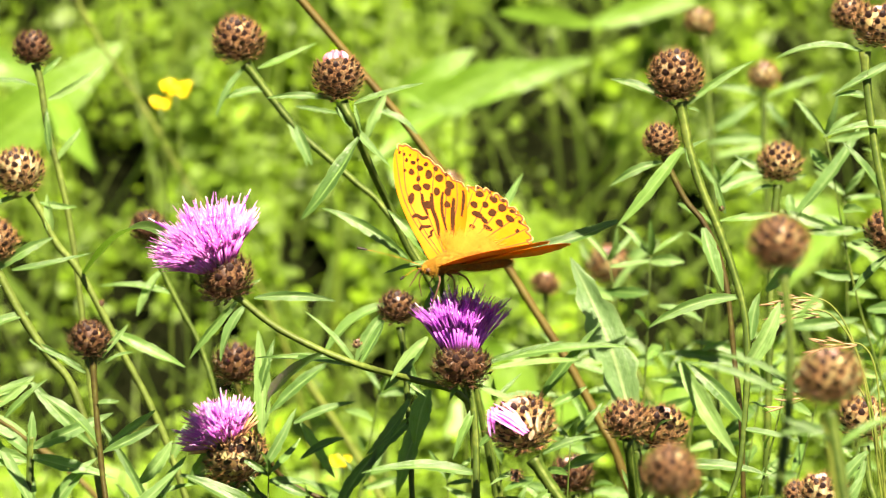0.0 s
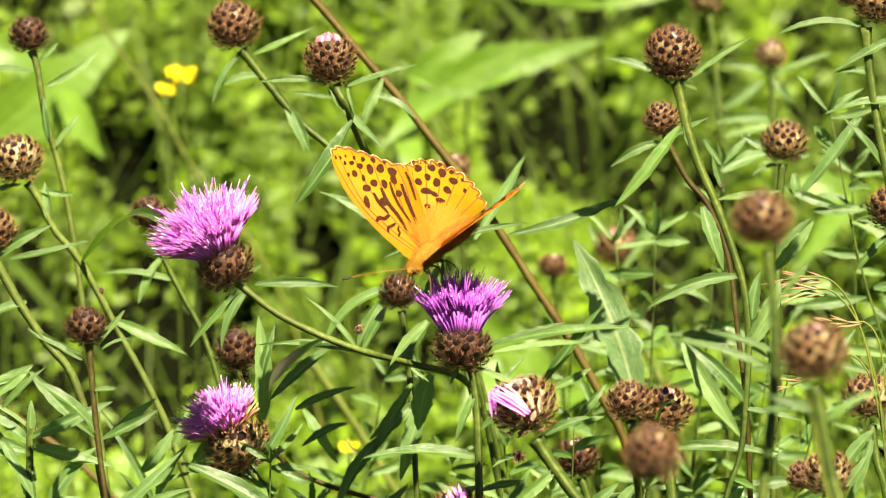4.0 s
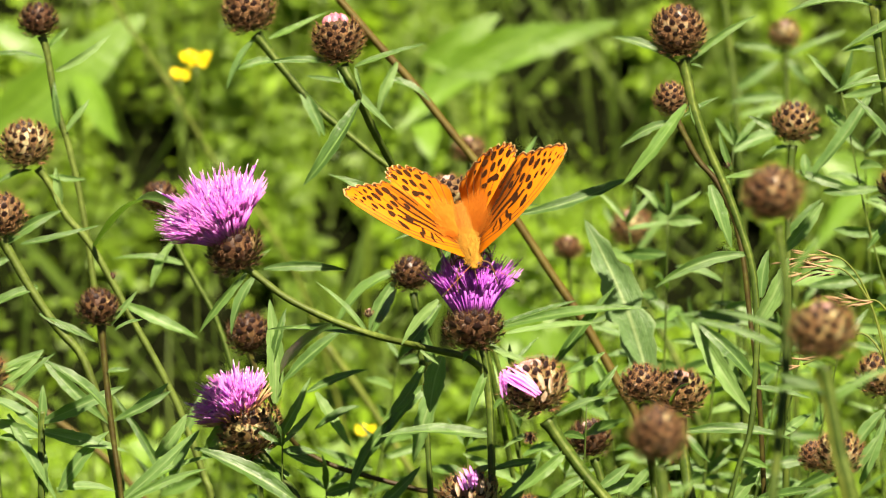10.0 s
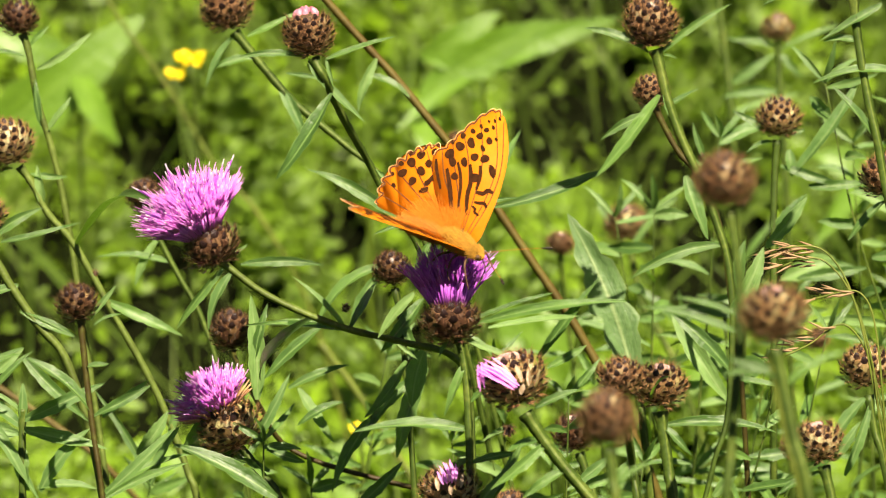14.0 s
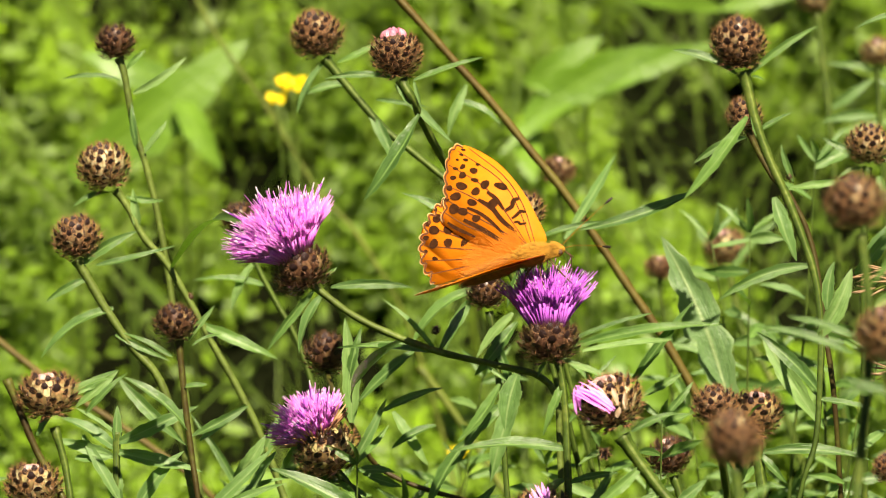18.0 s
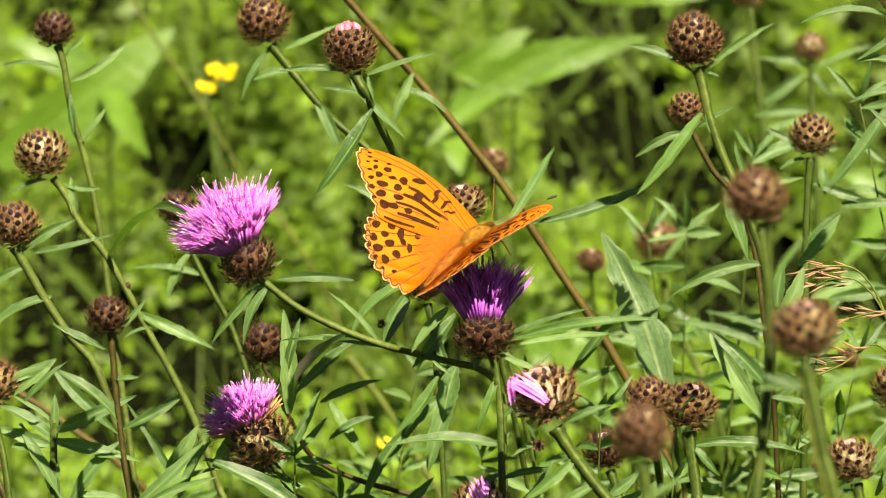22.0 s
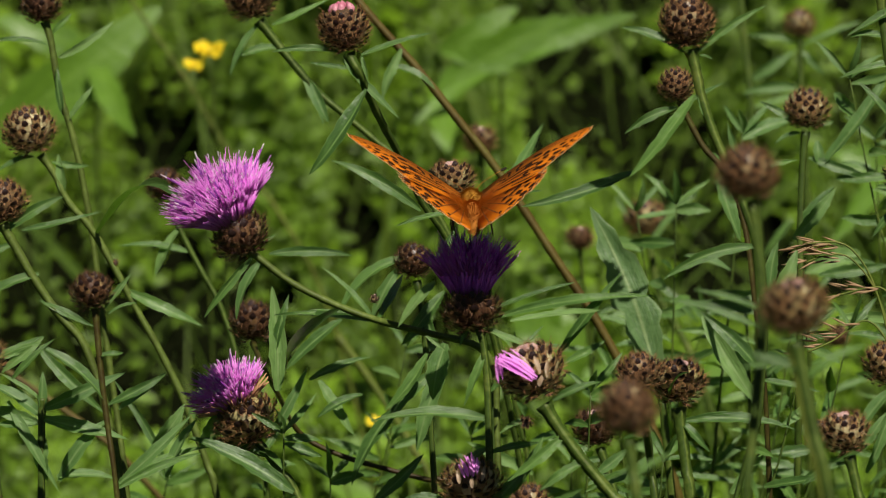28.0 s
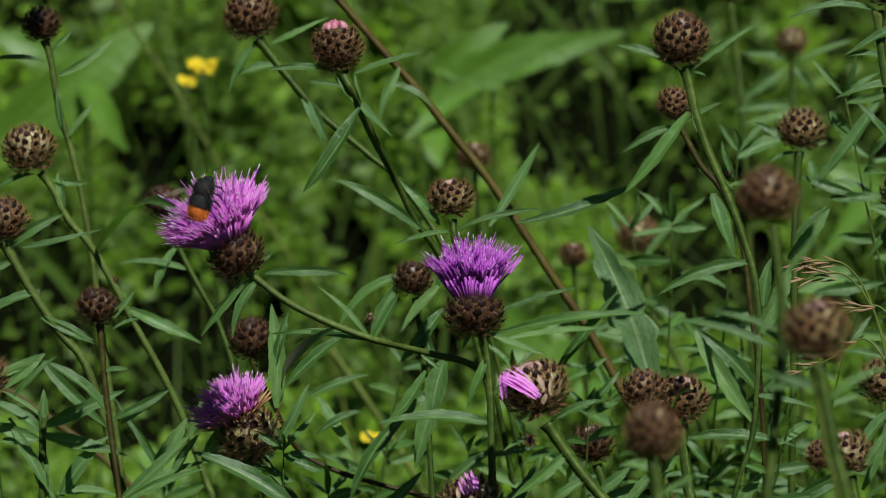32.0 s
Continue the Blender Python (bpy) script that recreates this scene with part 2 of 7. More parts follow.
def mesh_from(bm, name, mats):
    me = bpy.data.meshes.new(name)
    bm.to_mesh(me)
    bm.free()
    for p in me.polygons:
        p.use_smooth = True
    for m in mats:
        me.materials.append(m)
    return me


def part(name, data, parent, mats=None, at=None, label=""):
    """Links a bmesh or a mesh as one object under a thing or a part; at is its place in the world."""
    me = mesh_from(data, name, mats) if isinstance(data, bmesh.types.BMesh) else data
    ob = new(name, me)
    place = at or Matrix.Identity(4)
    ob.parent = parent
    ob.matrix_local = WHERE[parent.name].inverted() @ place
    WHERE[ob.name] = place
    if label:
        tagged(ob, label)
    return ob


def thing(name, base, label, category, group="", kind=""):
    e = new(name)
    e.empty_display_size = 0.01
    e.location = base
    WHERE[e.name] = Matrix.Translation(base)
    return tagged(e, label, category, group, kind)


def smooth_path(pts, steps=6):
    """Catmull-Rom through the points."""
    p = [pts[0] * 2 - pts[1], *pts, pts[-1] * 2 - pts[-2]]
    out = []
    for i in range(1, len(p) - 2):
        for k in range(steps):
            t = k / steps
            a, b_, c, d = p[i - 1], p[i], p[i + 1], p[i + 2]
            out.append(0.5 * ((2 * b_) + (c - a) * t + (2 * a - 5 * b_ + 4 * c - d) * t * t + (3 * b_ - a - 3 * c + d) * t ** 3))
    out.append(pts[-1].copy())
    return out


def tube(bm, pts, radii, sides=8, ridge=0.0, slot=0):
    rings = []
    up = Vector((0.3, 0.8, 0.5)).normalized()
    for i, p in enumerate(pts):
        t = (pts[min(i + 1, len(pts) - 1)] - pts[max(i - 1, 0)]).normalized()
        s = t.cross(up).normalized()
        w = s.cross(t)
        ring = []
        for k in range(sides):
            a = 2 * math.pi * k / sides
            r = radii[i] * (1 + (ridge if k % 2 else -ridge))
            ring.append(bm.verts.new(p + (s * math.cos(a) + w * math.sin(a)) * r))
        rings.append(ring)
    for a, b_ in zip(rings, rings[1:]):
        for k in range(sides):
            f = bm.faces.new((a[k], a[(k + 1) % sides], b_[(k + 1) % sides], b_[k]))
            f.material_index = slot
    for ring in (rings[0], rings[-1]):
        f = bm.faces.new(ring if ring is rings[-1] else ring[::-1])
        f.material_index = slot


def to_ground(p, lean=0.0, run=Vector((0, 0, -1))):
    """Carries a stalk on in its own direction, bending gently down to the soil."""
    d = (run.normalized() + Vector((0, 0, -0.6))).normalized()
    q = p + d * 0.05
    r = q + (d + Vector((0, 0, -1.2))).normalized() * (q.z * 0.4)
    return [q, r, Vector((r.x + lean + d.x * 0.04, r.y + 0.012, -0.01))]


def stem(plant, pts, r0, r1, mat=None, ground=True, lean=0.0, name="stem", flare=0.45):
    """A ribbed stalk from the head downwards; thickness in millimetres at both ends."""
    w = [P(*p) for p in pts]
    if ground:
        w += to_ground(w[-1], lean, w[-1] - w[-2])
    path = smooth_path(w, 5)
    n = len(path) - 1
    bm = bmesh.new()
    tube(bm, path, [(r0 + (r1 - r0) * i / n) / 1650 * (1 + 0.06 * math.sin(i * 1.9)) * (1 + flare * math.exp(-i / 2.2)) for i in range(n + 1)], 10, 0.15)
    # reddish and pale ribs that run along the stalk
    for k, f in enumerate(bm.faces):
        if mat not in (STEM_DRY, STEM_BROWN):
            f.material_index = {2: 1, 4: 2, 9: 2}.get(k % 10, 0)
    return part(name, bm, plant, [mat or STEM, STEM_BROWN, STEM_OLIVE])


def leaf_bm(bm, base, tip, width, bow=0.0, roll=0.0, sag=0.12, fold=0.25, segs=10, wavy=0.03, blunt=0.85, slot=0, twist=1.0):
    """One blade with a folded midrib; places in the world, sizes in metres."""
    uvl = bm.loops.layers.uv.verify()
    axis = tip - base
    ln = axis.length
    t0 = axis.normalized()
    face = (Vector((0, 0, 1)) * 0.55 - AWAY * 0.8).normalized()
    face = (face - t0 * face.dot(t0)).normalized()
    face = Matrix.Rotation(radians(roll), 3, t0) @ face
    s0 = t0.cross(face).normalized()
    mid = (base + tip) / 2 + s0 * bow * ln + face * sag * ln
    ph = (base.x * 911 + tip.y * 577) % 6.28
    rows = []
    for i in range(segs + 1):
        s = i / segs
        p = base * (1 - s) ** 2 + mid * 2 * s * (1 - s) + tip * s * s
        t = ((mid - base) * (1 - s) + (tip - mid) * s).normalized()
        n = (face - t * face.dot(t)).normalized()
        n = Matrix.Rotation(twist * (0.6 * math.sin(2.6 * s + ph) + 0.12 * math.sin(6 * s + ph * 2)), 3, t) @ n
        side = t.cross(n).normalized()
        w = width * 0.5 * max(0.04, (math.sin(math.pi * min(1, (s * 0.93 + 0.05)) ** blunt) ** 0.9)) if s < 1 else width * 0.01
        row = []
        for k, v in enumerate((-1.0, -0.5, 0.0, 0.5, 1.0)):
            e = 1 + (wavy * (2.2 * math.sin(s * 23 + ph + k) + 3.0 * math.sin(s * 41 + ph * 3 + k) ** 3) if abs(v) == 1 else 0)
            row.append(bm.verts.new(p + side * v * w * e + n * (abs(v) * fold * w + wavy * w * 2 * math.sin(s * 11 + v * 3 + ph))))
        rows.append((row, s))
    for (a, sa), (b_, sb) in zip(rows, rows[1:]):
        for k in range(4):
            f = bm.faces.new((a[k], a[k + 1], b_[k + 1], b_[k]))
            f.material_index = slot
            for lo, uv in zip(f.loops, ((k / 4, sa), ((k + 1) / 4, sa), ((k + 1) / 4, sb), (k / 4, sb))):
                lo[uvl].uv = uv


def leaf(plant, base, tip, width, bow=0.0, roll=0.0, mat=None, sag=0.12, fold=0.55, name="leaf", wavy=0.028, twist=0.75):
    bm = bmesh.new()
    leaf_bm(bm, P(*base), P(*tip), width / 1000 * (0.86 if mat not in (LEAF, LEAF_PALE, None) else 0.74), bow, roll, sag, fold, 18, wavy=wavy, twist=twist)
    return part(name, bm, plant, [mat or LEAF])


def bract_bm(kind):
    """One scale of a knapweed head: pale scale, dark tip, bristles; about 1 unit wide. y runs to the tip, z outwards."""
    rnd = random.Random(kind)
    bm = bmesh.new()
    def poly(pts, slot):
        vs = [bm.verts.new(p) for p in pts]
        f = bm.faces.new(vs)
        f.material_index = slot
    # scale
    rim = [(-0.42, -0.8, 0), (0.42, -0.8, 0), (0.56, 0.0, 0.10), (0.3, 0.55, 0.2), (-0.3, 0.55, 0.2), (-0.56, 0.0, 0.10)]
    c = bm.verts.new((0, -0.1, 0.3))
    vs = [bm.verts.new(p) for p in rim]
    for i in range(6):
        f = bm.faces.new((c, vs[i], vs[(i + 1) % 6]))
        f.material_index = 0
    # dark tip, cupped and leaning out
    g = (1.35, 1.1, 1.22)[kind]
    rim = [(-0.20 * g, 0.10, 0.30), (0.20 * g, 0.10, 0.30), (0.38 * g, 0.42, 0.44), (0.15 * g, 0.90, 0.62), (-0.15 * g, 0.90, 0.62), (-0.38 * g, 0.42, 0.44)]
    c = bm.verts.new((0, 0.48, 0.70))
    vs = [bm.verts.new(p) for p in rim]
    for i in range(6):
        f = bm.faces.new((c, vs[i], vs[(i + 1) % 6]))
        f.material_index = 1
    # bristles: a comb round the tip, bending outwards
    for i in range(24):
        a = radians(-75 + 330 * i / 23 + rnd.uniform(-9, 9))
        d = Vector((math.cos(a), math.sin(a), 0))
        o = Vector((d.x * 0.36, 0.45 + d.y * 0.38, 0.36))
        q = Vector((-d.y, d.x, 0.25)) * 0.030
        tip = o + d * rnd.uniform(0.35, 0.9) + Vector((rnd.uniform(-0.15, 0.15), 0.08, rnd.uniform(0.1, 0.75)))
        poly((o - q, o + q, tip), 2)
    return bm


BRACT_SETS = {"pale": [BRACT_PALE, BRACT_DARK, BRISTLE], "mid": [BRACT_MID, BRACT_DARK, BRISTLE], "dark": [BRACT_BROWN, BRACT_DARK, BRISTLE_BROWN]}
BRACTS = {tone: [mesh_from(bract_bm(k), "bract", mats) for k in range(3)] for tone, mats in BRACT_SETS.items()}


def basis(y, z_hint=None):
    """A turn whose y axis runs along y."""
    y = y.normalized()
    z = (z_hint or -AWAY)
    z = (z - y * z.dot(y)).normalized()
    x = y.cross(z)
    return Matrix((x, y, z)).transposed()


def bract_places(n, a, h, rnd, top=0.93):
    """Spiral places on an egg of half width a and half height h: matrices in the head's frame (y to the top)."""
    out = []
    for i in range(n):
        s = (i + 0.5) / n
        v = -0.93 + (0.93 + top) * s
        ang = i * 2.39996 + rnd.uniform(-0.07, 0.07)
        rr = math.sqrt(max(0.0, 1 - v * v))
        rad = Vector((math.cos(ang), 0, math.sin(ang)))
        p = rad * a * rr + Vector((0, v * h, 0))
        nrm = (rad * rr / a + Vector((0, v / h, 0))).normalized()
        up = (Vector((0, 1, 0)) - nrm * nrm.y)
        up = up.normalized() if up.length > 1e-4 else Vector((1, 0, 0))
        out.append((p, up.cross(nrm), up, nrm, v))
    return out


def head(plant, centre, dia, axis, tall=1.08, n=64, loose=False, label="", top="plain", name="flower_head", tone="mid"):
    """A knapweed head: a core covered by scales. axis points to its top, in plane coordinates."""
    rnd = random.Random(int(centre[0] * 31 + centre[1] * 17))
    dia *= 0.94
    n = max(9, int(n * 0.8))
    c = P(*centre)
    ax = (SIDE * axis[0] + RISE * axis[1] + AWAY * axis[2]).normalized()
    rot3 = basis(ax)
    m = Matrix.Translation(c) @ rot3.to_4x4()
    a, h = dia / 2000 * 0.77, dia / 2000 * 0.77 * tall
    bm = bmesh.new()
    bmesh.ops.create_uvsphere(bm, u_segments=16, v_segments=10, radius=1.0)
    for v in bm.verts:
        x, y, z = v.co
        v.co = Vector((x * a * 0.97, z * h * 0.97, -y * a * 0.97))
    core = part(name, bm, plant, [HEAD_CORE], m, label)
    size = dia / 1000 * 0.172 * math.sqrt(70 / max(n, 30))
    joined = bmesh.new() if loose else None
    for i, (p, x, y, z, v) in enumerate(bract_places(n, a, h, rnd, {"open": 0.80, "pink": 0.60, "pale": 0.80}.get(top, 0.95))):
        k = size * (1.0 - 0.25 * abs(v)) * rnd.uniform(0.84, 1.14)
        tilt = Matrix.Rotation(radians(rnd.uniform(12, 30)), 3, "X")
        r3 = Matrix((x, y, z)).transposed() @ tilt
        place = Matrix.LocRotScale(p, r3.to_quaternion(), (k, k, k))
        if loose:
            tmp = bmesh.new()
            tmp.from_mesh(BRACTS[tone][i % 3])
            tmp.transform(place)
            me = bpy.data.meshes.new("tmp")
            tmp.to_mesh(me)
            tmp.free()
            joined.from_mesh(me)
            bpy.data.meshes.remove(me)
        else:
            ob = new("bract", BRACTS[tone][i % 3])
            ob.parent = core
            ob.matrix_local = place
    if loose:
        tagged(part("bract_cover", joined, core, BRACT_SETS[tone], m), kind="stuff")
    if top in ("pale", "open", "pink"):
        # closed inner scales that show at the top of the head
        wide = {"pale": 0.30, "open": 0.42, "pink": 0.52}[top]
        for i in range(7 if top == "pale" else 11):
            a2 = i * 2.4 + rnd.random()
            r = a * wide * math.sqrt((i + 0.2) / 9)
            o = Vector((math.cos(a2) * r, h * (1.0 - 0.42 * (r / a) ** 1.5), math.sin(a2) * r))
            tip = o * 0.72 + Vector((0, h * (0.50 if top == "pink" else 0.40), 0))
            bm = bmesh.new()
            tube(bm, [o - Vector((0, h * 0.35, 0)), o, o * 0.45 + tip * 0.55, tip], [a * 0.14, a * 0.21, a * 0.15, a * 0.02], 6)
            part("inner_bract", bm, core, [HEAD_CRIMSON if top == "pink" else HEAD_TOP], m)
    return core, m, a, h


def florets(core, m, a, h, n, length, spread, mat, seed, lean=(0, 0), name="floret_tuft", tips=True, cone=1.0, outer=0.32):
    """A tuft of thin corollas in a fan; length in millimetres, spread in degrees for the outermost."""
    rnd = random.Random(seed)
    bm = bmesh.new()
    n = int(n * 1.6)
    for i in range(n):
        s = math.sqrt((i + 0.5) / n)
        ang = i * 2.39996 + rnd.uniform(-0.2, 0.2)
        out = Vector((math.cos(ang), 0, math.sin(ang)))
        th = radians(spread * s * rnd.uniform(0.82, 1.14))
        d = (Vector((0, math.cos(th), 0)) + out * math.sin(th) + Vector((lean[0], 0, lean[1])) * 0.35).normalized()
        ln = length / 1000 * rnd.uniform(0.76, 1.08) * (1.18 - outer * s)
        o = out * a * 0.5 * s * cone + Vector((0, h * 0.72, 0))
        curl = out * rnd.uniform(-0.2, 0.26) * ln + Vector((rnd.uniform(-1, 1), 0, rnd.uniform(-1, 1))) * 0.13 * ln

        def along(t):
            return o + d * ln * t + curl * t * t
        r = rnd.uniform(0.17, 0.30) / 1000
        if not tips:
            tube(bm, [along(t) for t in (0.0, 0.33, 0.66, 1.0)], [r * 0.6, r, r * 1.2, r * 0.6], 4)
            continue
        fork = rnd.uniform(0.52, 0.66)
        tube(bm, [along(0.0), along(fork * 0.5), along(fork)], [r * 0.6, r * 0.8, r * 1.3], 4)
        # narrow lobes of the corolla
        for k in range(4):
            q = Vector((rnd.uniform(-1, 1), rnd.uniform(-0.3, 0.5), rnd.uniform(-1, 1))).normalized()
            e = along(rnd.uniform(0.92, 1.08)) + q * ln * rnd.uniform(0.05, 0.14)
            mid = along((fork + 1) / 2) + q * ln * 0.04
            tube(bm, [along(fork), mid, e], [r * 0.8, r * 0.85, r * 0.25], 3)
            if rnd.random() < 0.13:
                tube(bm, [mid * 0.25 + e * 0.75, e + (e - mid) * 0.12], [r * 0.75, r * 0.35], 3, 0.0, 1)
        # dark anther tube with a pale style at its end
        if rnd.random() < 0.15 and s < 0.85:
            e = along(1.0 + rnd.uniform(0.0, 0.14))
            tube(bm, [along(fork), along(0.8), e], [r * 0.9, r * 1.25, r * 1.0], 4, 0.0, 2)
            tube(bm, [e, e + (e - along(0.9)) * 0.5], [r * 0.9, r * 0.5], 4, 0.0, 1)
    return tagged(part(name, bm, core, [mat, FLORET_TIP, ANTHER], m), kind="stuff")

# ---- ground ----


def ground():
    bm = bmesh.new()
    rings = [0.0]
    r = 0.06
    while r < 900:
        rings.append(r)
        r *= 1.16 if r < 4 else 1.6
    rows = []
    for r in rings:
        row = []
        for k in range(48):
            a = 2 * math.pi * k / 48
            x, y = r * math.cos(a), 1.2 + r * math.sin(a)
            z = 0.02 * noise.noise((x * 3, y * 3, 0)) + 0.008 * noise.noise((x * 11, y * 11, 4)) if r < 30 else 0.0
            row.append(bm.verts.new((x, y, z)))
        rows.append(row)
    for a, b_ in zip(rows, rows[1:]):
        for k in range(48):
            bm.faces.new((a[k], a[(k + 1) % 48], b_[(k + 1) % 48], b_[k]))
    bmesh.ops.remove_doubles(bm, verts=bm.verts, dist=1e-6)
    return tagged(new("ground", mesh_from(bm, "ground", [SHADED_SOIL])), "mossy soil under rough meadow plants, their shade put into its colour", "ground", kind="structure")


ground()

# ---- knapweed plants ----
GROUP = "knapweed plants in the clump"


def foot(pts, lean=0.0):
    p = P(*pts)
    return Vector((p.x + lean, p.y + 0.012, 0.0))


def knapweed(low, label, lean=0.0):
    return thing("knapweed_plant", foot(low, lean), label, "wildflower", GROUP)


# the plant with the purple head on which the butterfly feeds
fc = knapweed((13.6, -73.0, 0.0), "knapweed plant with an open purple flower on a straight stem")
stem(fc, [(9.5, -24.1, 0.0), (11.4, -29.3, 0.0), (12.6, -39.9, 0.0), (13.0, -51.9, 0.0), (13.3, -64.0, 0.0), (13.6, -73.0, 0.0)], 1.4, 1.8)
hd = head(fc, (8.4, -21.5, 0.0), 16.9, (-0.05, 1, 0.0), 0.86, top="none", n=86, label="dark brown scaly involucre", tone="dark")
florets(hd[0], hd[1], hd[2], hd[3], 230, 14.0, 27, FLORET_PURPLE, 5, cone=1.5)
leaf(fc, (12.6, -26.3, 0.0), (27.7, -32.0, 0.0), 2.6, 0.05, 20, LEAF_PALE)
leaf(fc, (11.7, -32.7, 0.0), (6.6, -46.7, 0.0), 3.6, -0.08, 10)
leaf(fc, (13.0, -50.1, 0.0), (-18.0, -50.7, 0.0), 5.1, 0.06, 0)
leaf(fc, (14.7, -21.1, 0.0), (36.1, -14.0, 0.0), 3.3, 0.06, -10)
leaf(fc, (7.5, -26.6, 0.0), (5.4, -30.9, 0.0), 1.7, 0.0, 0)
leaf(fc, (13.6, -42.9, 0.0), (21.5, -33.9, 0.0), 3.0, 0.08, 10)
leaf(fc, (13.0, -57.9, 0.0), (-0.3, -68.5, 0.0), 3.9, 0.08, -15)
leaf(fc, (13.3, -59.4, 0.0), (26.8, -56.4, 0.0), 3.0, -0.05, 15)

# pink flower with a long arching stem
pinkf = knapweed((15.7, -68.4, 0.0), "knapweed plant with a bright pink flower on an arching stem")
stem(pinkf, [(-51.9, -4.9, 0.0), (-48.3, -7.9, 0.0), (-40.8, -13.5, 0.0), (-30.2, -18.8, 0.0), (-18.2, -23.3, 0.0), (-3.2, -27.3, 15.0), (8.3, -30.5, 18.0), (13.0, -37.3, 21.0), (13.6, -51.0, 21.0), (14.1, -69.4, 21.0)], 1.4, 1.4, STEM_OLIVE)
hd = head(pinkf, (-54.6, -1.0, 0.0), 16.0, (-0.46, 0.89, -0.12), 0.9, top="none", n=86, label="dark brown scaly involucre", tone="dark")
florets(hd[0], hd[1], hd[2], hd[3], 400, 15.2, 49, FLORET, 11, (0.05, 0.1), cone=1.65, outer=0.36)
leaf(pinkf, (-46.8, -6.0, 0.0), (-24.7, -6.3, 0.0), 3.6, -0.05, 0)
leaf(pinkf, (-50.6, -5.5, 0.0), (-45.0, -0.4, 0.0), 2.1, 0.05, 0)
leaf(pinkf, (-49.5, -7.9, 0.0), (-55.5, -23.3, 0.0), 3.9, 0.10, 5, LEAF_PALE)
leaf(pinkf, (-51.3, -6.4, 0.0), (-64.0, -22.7, 0.0), 3.3, 0.05, -20)
leaf(pinkf, (-18.2, -23.6, 0.0), (-46.9, -22.5, 30.0), 3.6, -0.04, 0)
leaf(pinkf, (-19.0, -23.0, 0.0), (-33.3, -9.0, 0.0), 2.3, 0.03, 0, LEAF_PALE)
leaf(pinkf, (-18.2, -23.3, 0.0), (-11.6, -11.4, 30.0), 3.3, 0.05, 0)
leaf(pinkf, (-27.2, -20.0, 0.0), (-43.9, -38.3, 60.0), 5.1, -0.06, -10)
leaf(pinkf, (-5.4, -27.5, 0.0), (-0.1, -31.5, 0.0), 1.5, 0.0, 0, LEAF_PALE)
head(pinkf, (-19.0, -17.7, 0.0), 2.7, (0.1, 1, 0), 1.2, n=14, top="pale", loose=True, name="young_bud")

# half-withered flower low down
halff = knapweed((-38.9, -71.0, 52.5), "knapweed plant with a pink flower partly withered brown")
stem(halff, [(-51.1, -55.1, 52.5), (-47.5, -59.3, 52.5), (-43.6, -64.8, 52.5), (-38.9, -71.8, 52.5)], 1.6, 2.0)
hd = head(halff, (-52.9, -50.8, 52.5), 19.0, (-0.5, 0.87, -0.1), 0.95, top="open", n=88, label="brown scaly involucre with pale green scales", tone="pale")
florets(hd[0], hd[1], hd[2] * 0.9, hd[3] * 1.1, 240, 11.2, 52, FLORET, 21, (-0.05, 0.2), cone=1.4, outer=0.45)
florets(hd[0], hd[1], hd[2], hd[3], 60, 8.0, 70, FLORET_WITHERED, 22, (0.75, 0.5), "withered_tuft", tips=False, cone=1.5)
leaf(halff, (-46.4, -55.4, 52.5), (-36.0, -36.1, 52.5), 3.7, 0.04, 10, LEAF_PALE)
leaf(halff, (-42.0, -63.2, 52.5), (-68.8, -55.9, 52.5), 5.3, 0.06, 0)
leaf(halff, (-42.8, -57.3, 52.5), (-32.1, -60.7, 52.5), 4.1, 0.05, 0)
leaf(halff, (-65.4, -57.8, 52.5), (-56.0, -46.1, 52.5), 6.2, -0.10, 10, LEAF_PALE)
leaf(halff, (-74.7, -66.3, 52.5), (-66.6, -50.4, 52.5), 4.7, -0.06, 0, LEAF_PALE)
leaf(halff, (-88.0, -68.7, 52.5), (-60.7, -57.8, 52.5), 3.7, -0.08, -10)

# dark shaded head behind a broad upright leaf
darkb = knapweed((-38.2, -72.8, 105.0), "knapweed plant with a dark brown bud behind an upright leaf")
stem(darkb, [(-54.0, -30.9, 105.0), (-50.2, -36.7, 75.0), (-46.7, -47.4, 120.0), (-41.4, -57.7, 135.0), (-29.1, -64.3, 135.0), (-6.1, -70.8, 135.0), (3.7, -74.1, 135.0)], 1.0, 1.3, STEM_BROWN)
head(darkb, (-54.3, -25.3, 105.0), 13.2, (-0.1, 1, 0.1), 1.05, n=74, label="dark brown bud", tone="dark")
leaf(darkb, (-45.9, -43.9, 75.0), (-47.5, -14.7, 75.0), 6.6, 0.04, 0, LEAF_PALE, 0.03, twist=0.15)
leaf(darkb, (-46.5, -32.9, 75.0), (-42.8, -17.1, 75.0), 3.5, -0.05, 0)

# bud with a red tip
redb = knapweed((2.1, -5.0, 45.0), "knapweed plant with a tight bud showing a crimson tip", 0.0)
stem(redb, [(-26.4, 49.5, 45.0), (-23.5, 43.8, 45.0), (-19.8, 35.3, 60.0), (-16.5, 28.8, 75.0), (-12.6, 21.6, 90.0), (-6.6, 9.2, 97.5), (2.3, -5.2, 105.0)], 1.9, 1.2, STEM)
head(redb, (-27.7, 56.6, 45.0), 14.7, (-0.12, 1, -0.1), 1.18, top="pink", n=106, label="brown bud with a crimson tip")
leaf(redb, (-29.2, 50.0, 45.0), (-47.5, 50.1, 45.0), 2.8, 0.05, 10)
leaf(redb, (-23.0, 49.2, 45.0), (-3.8, 55.4, 45.0), 3.7, 0.08, -5)
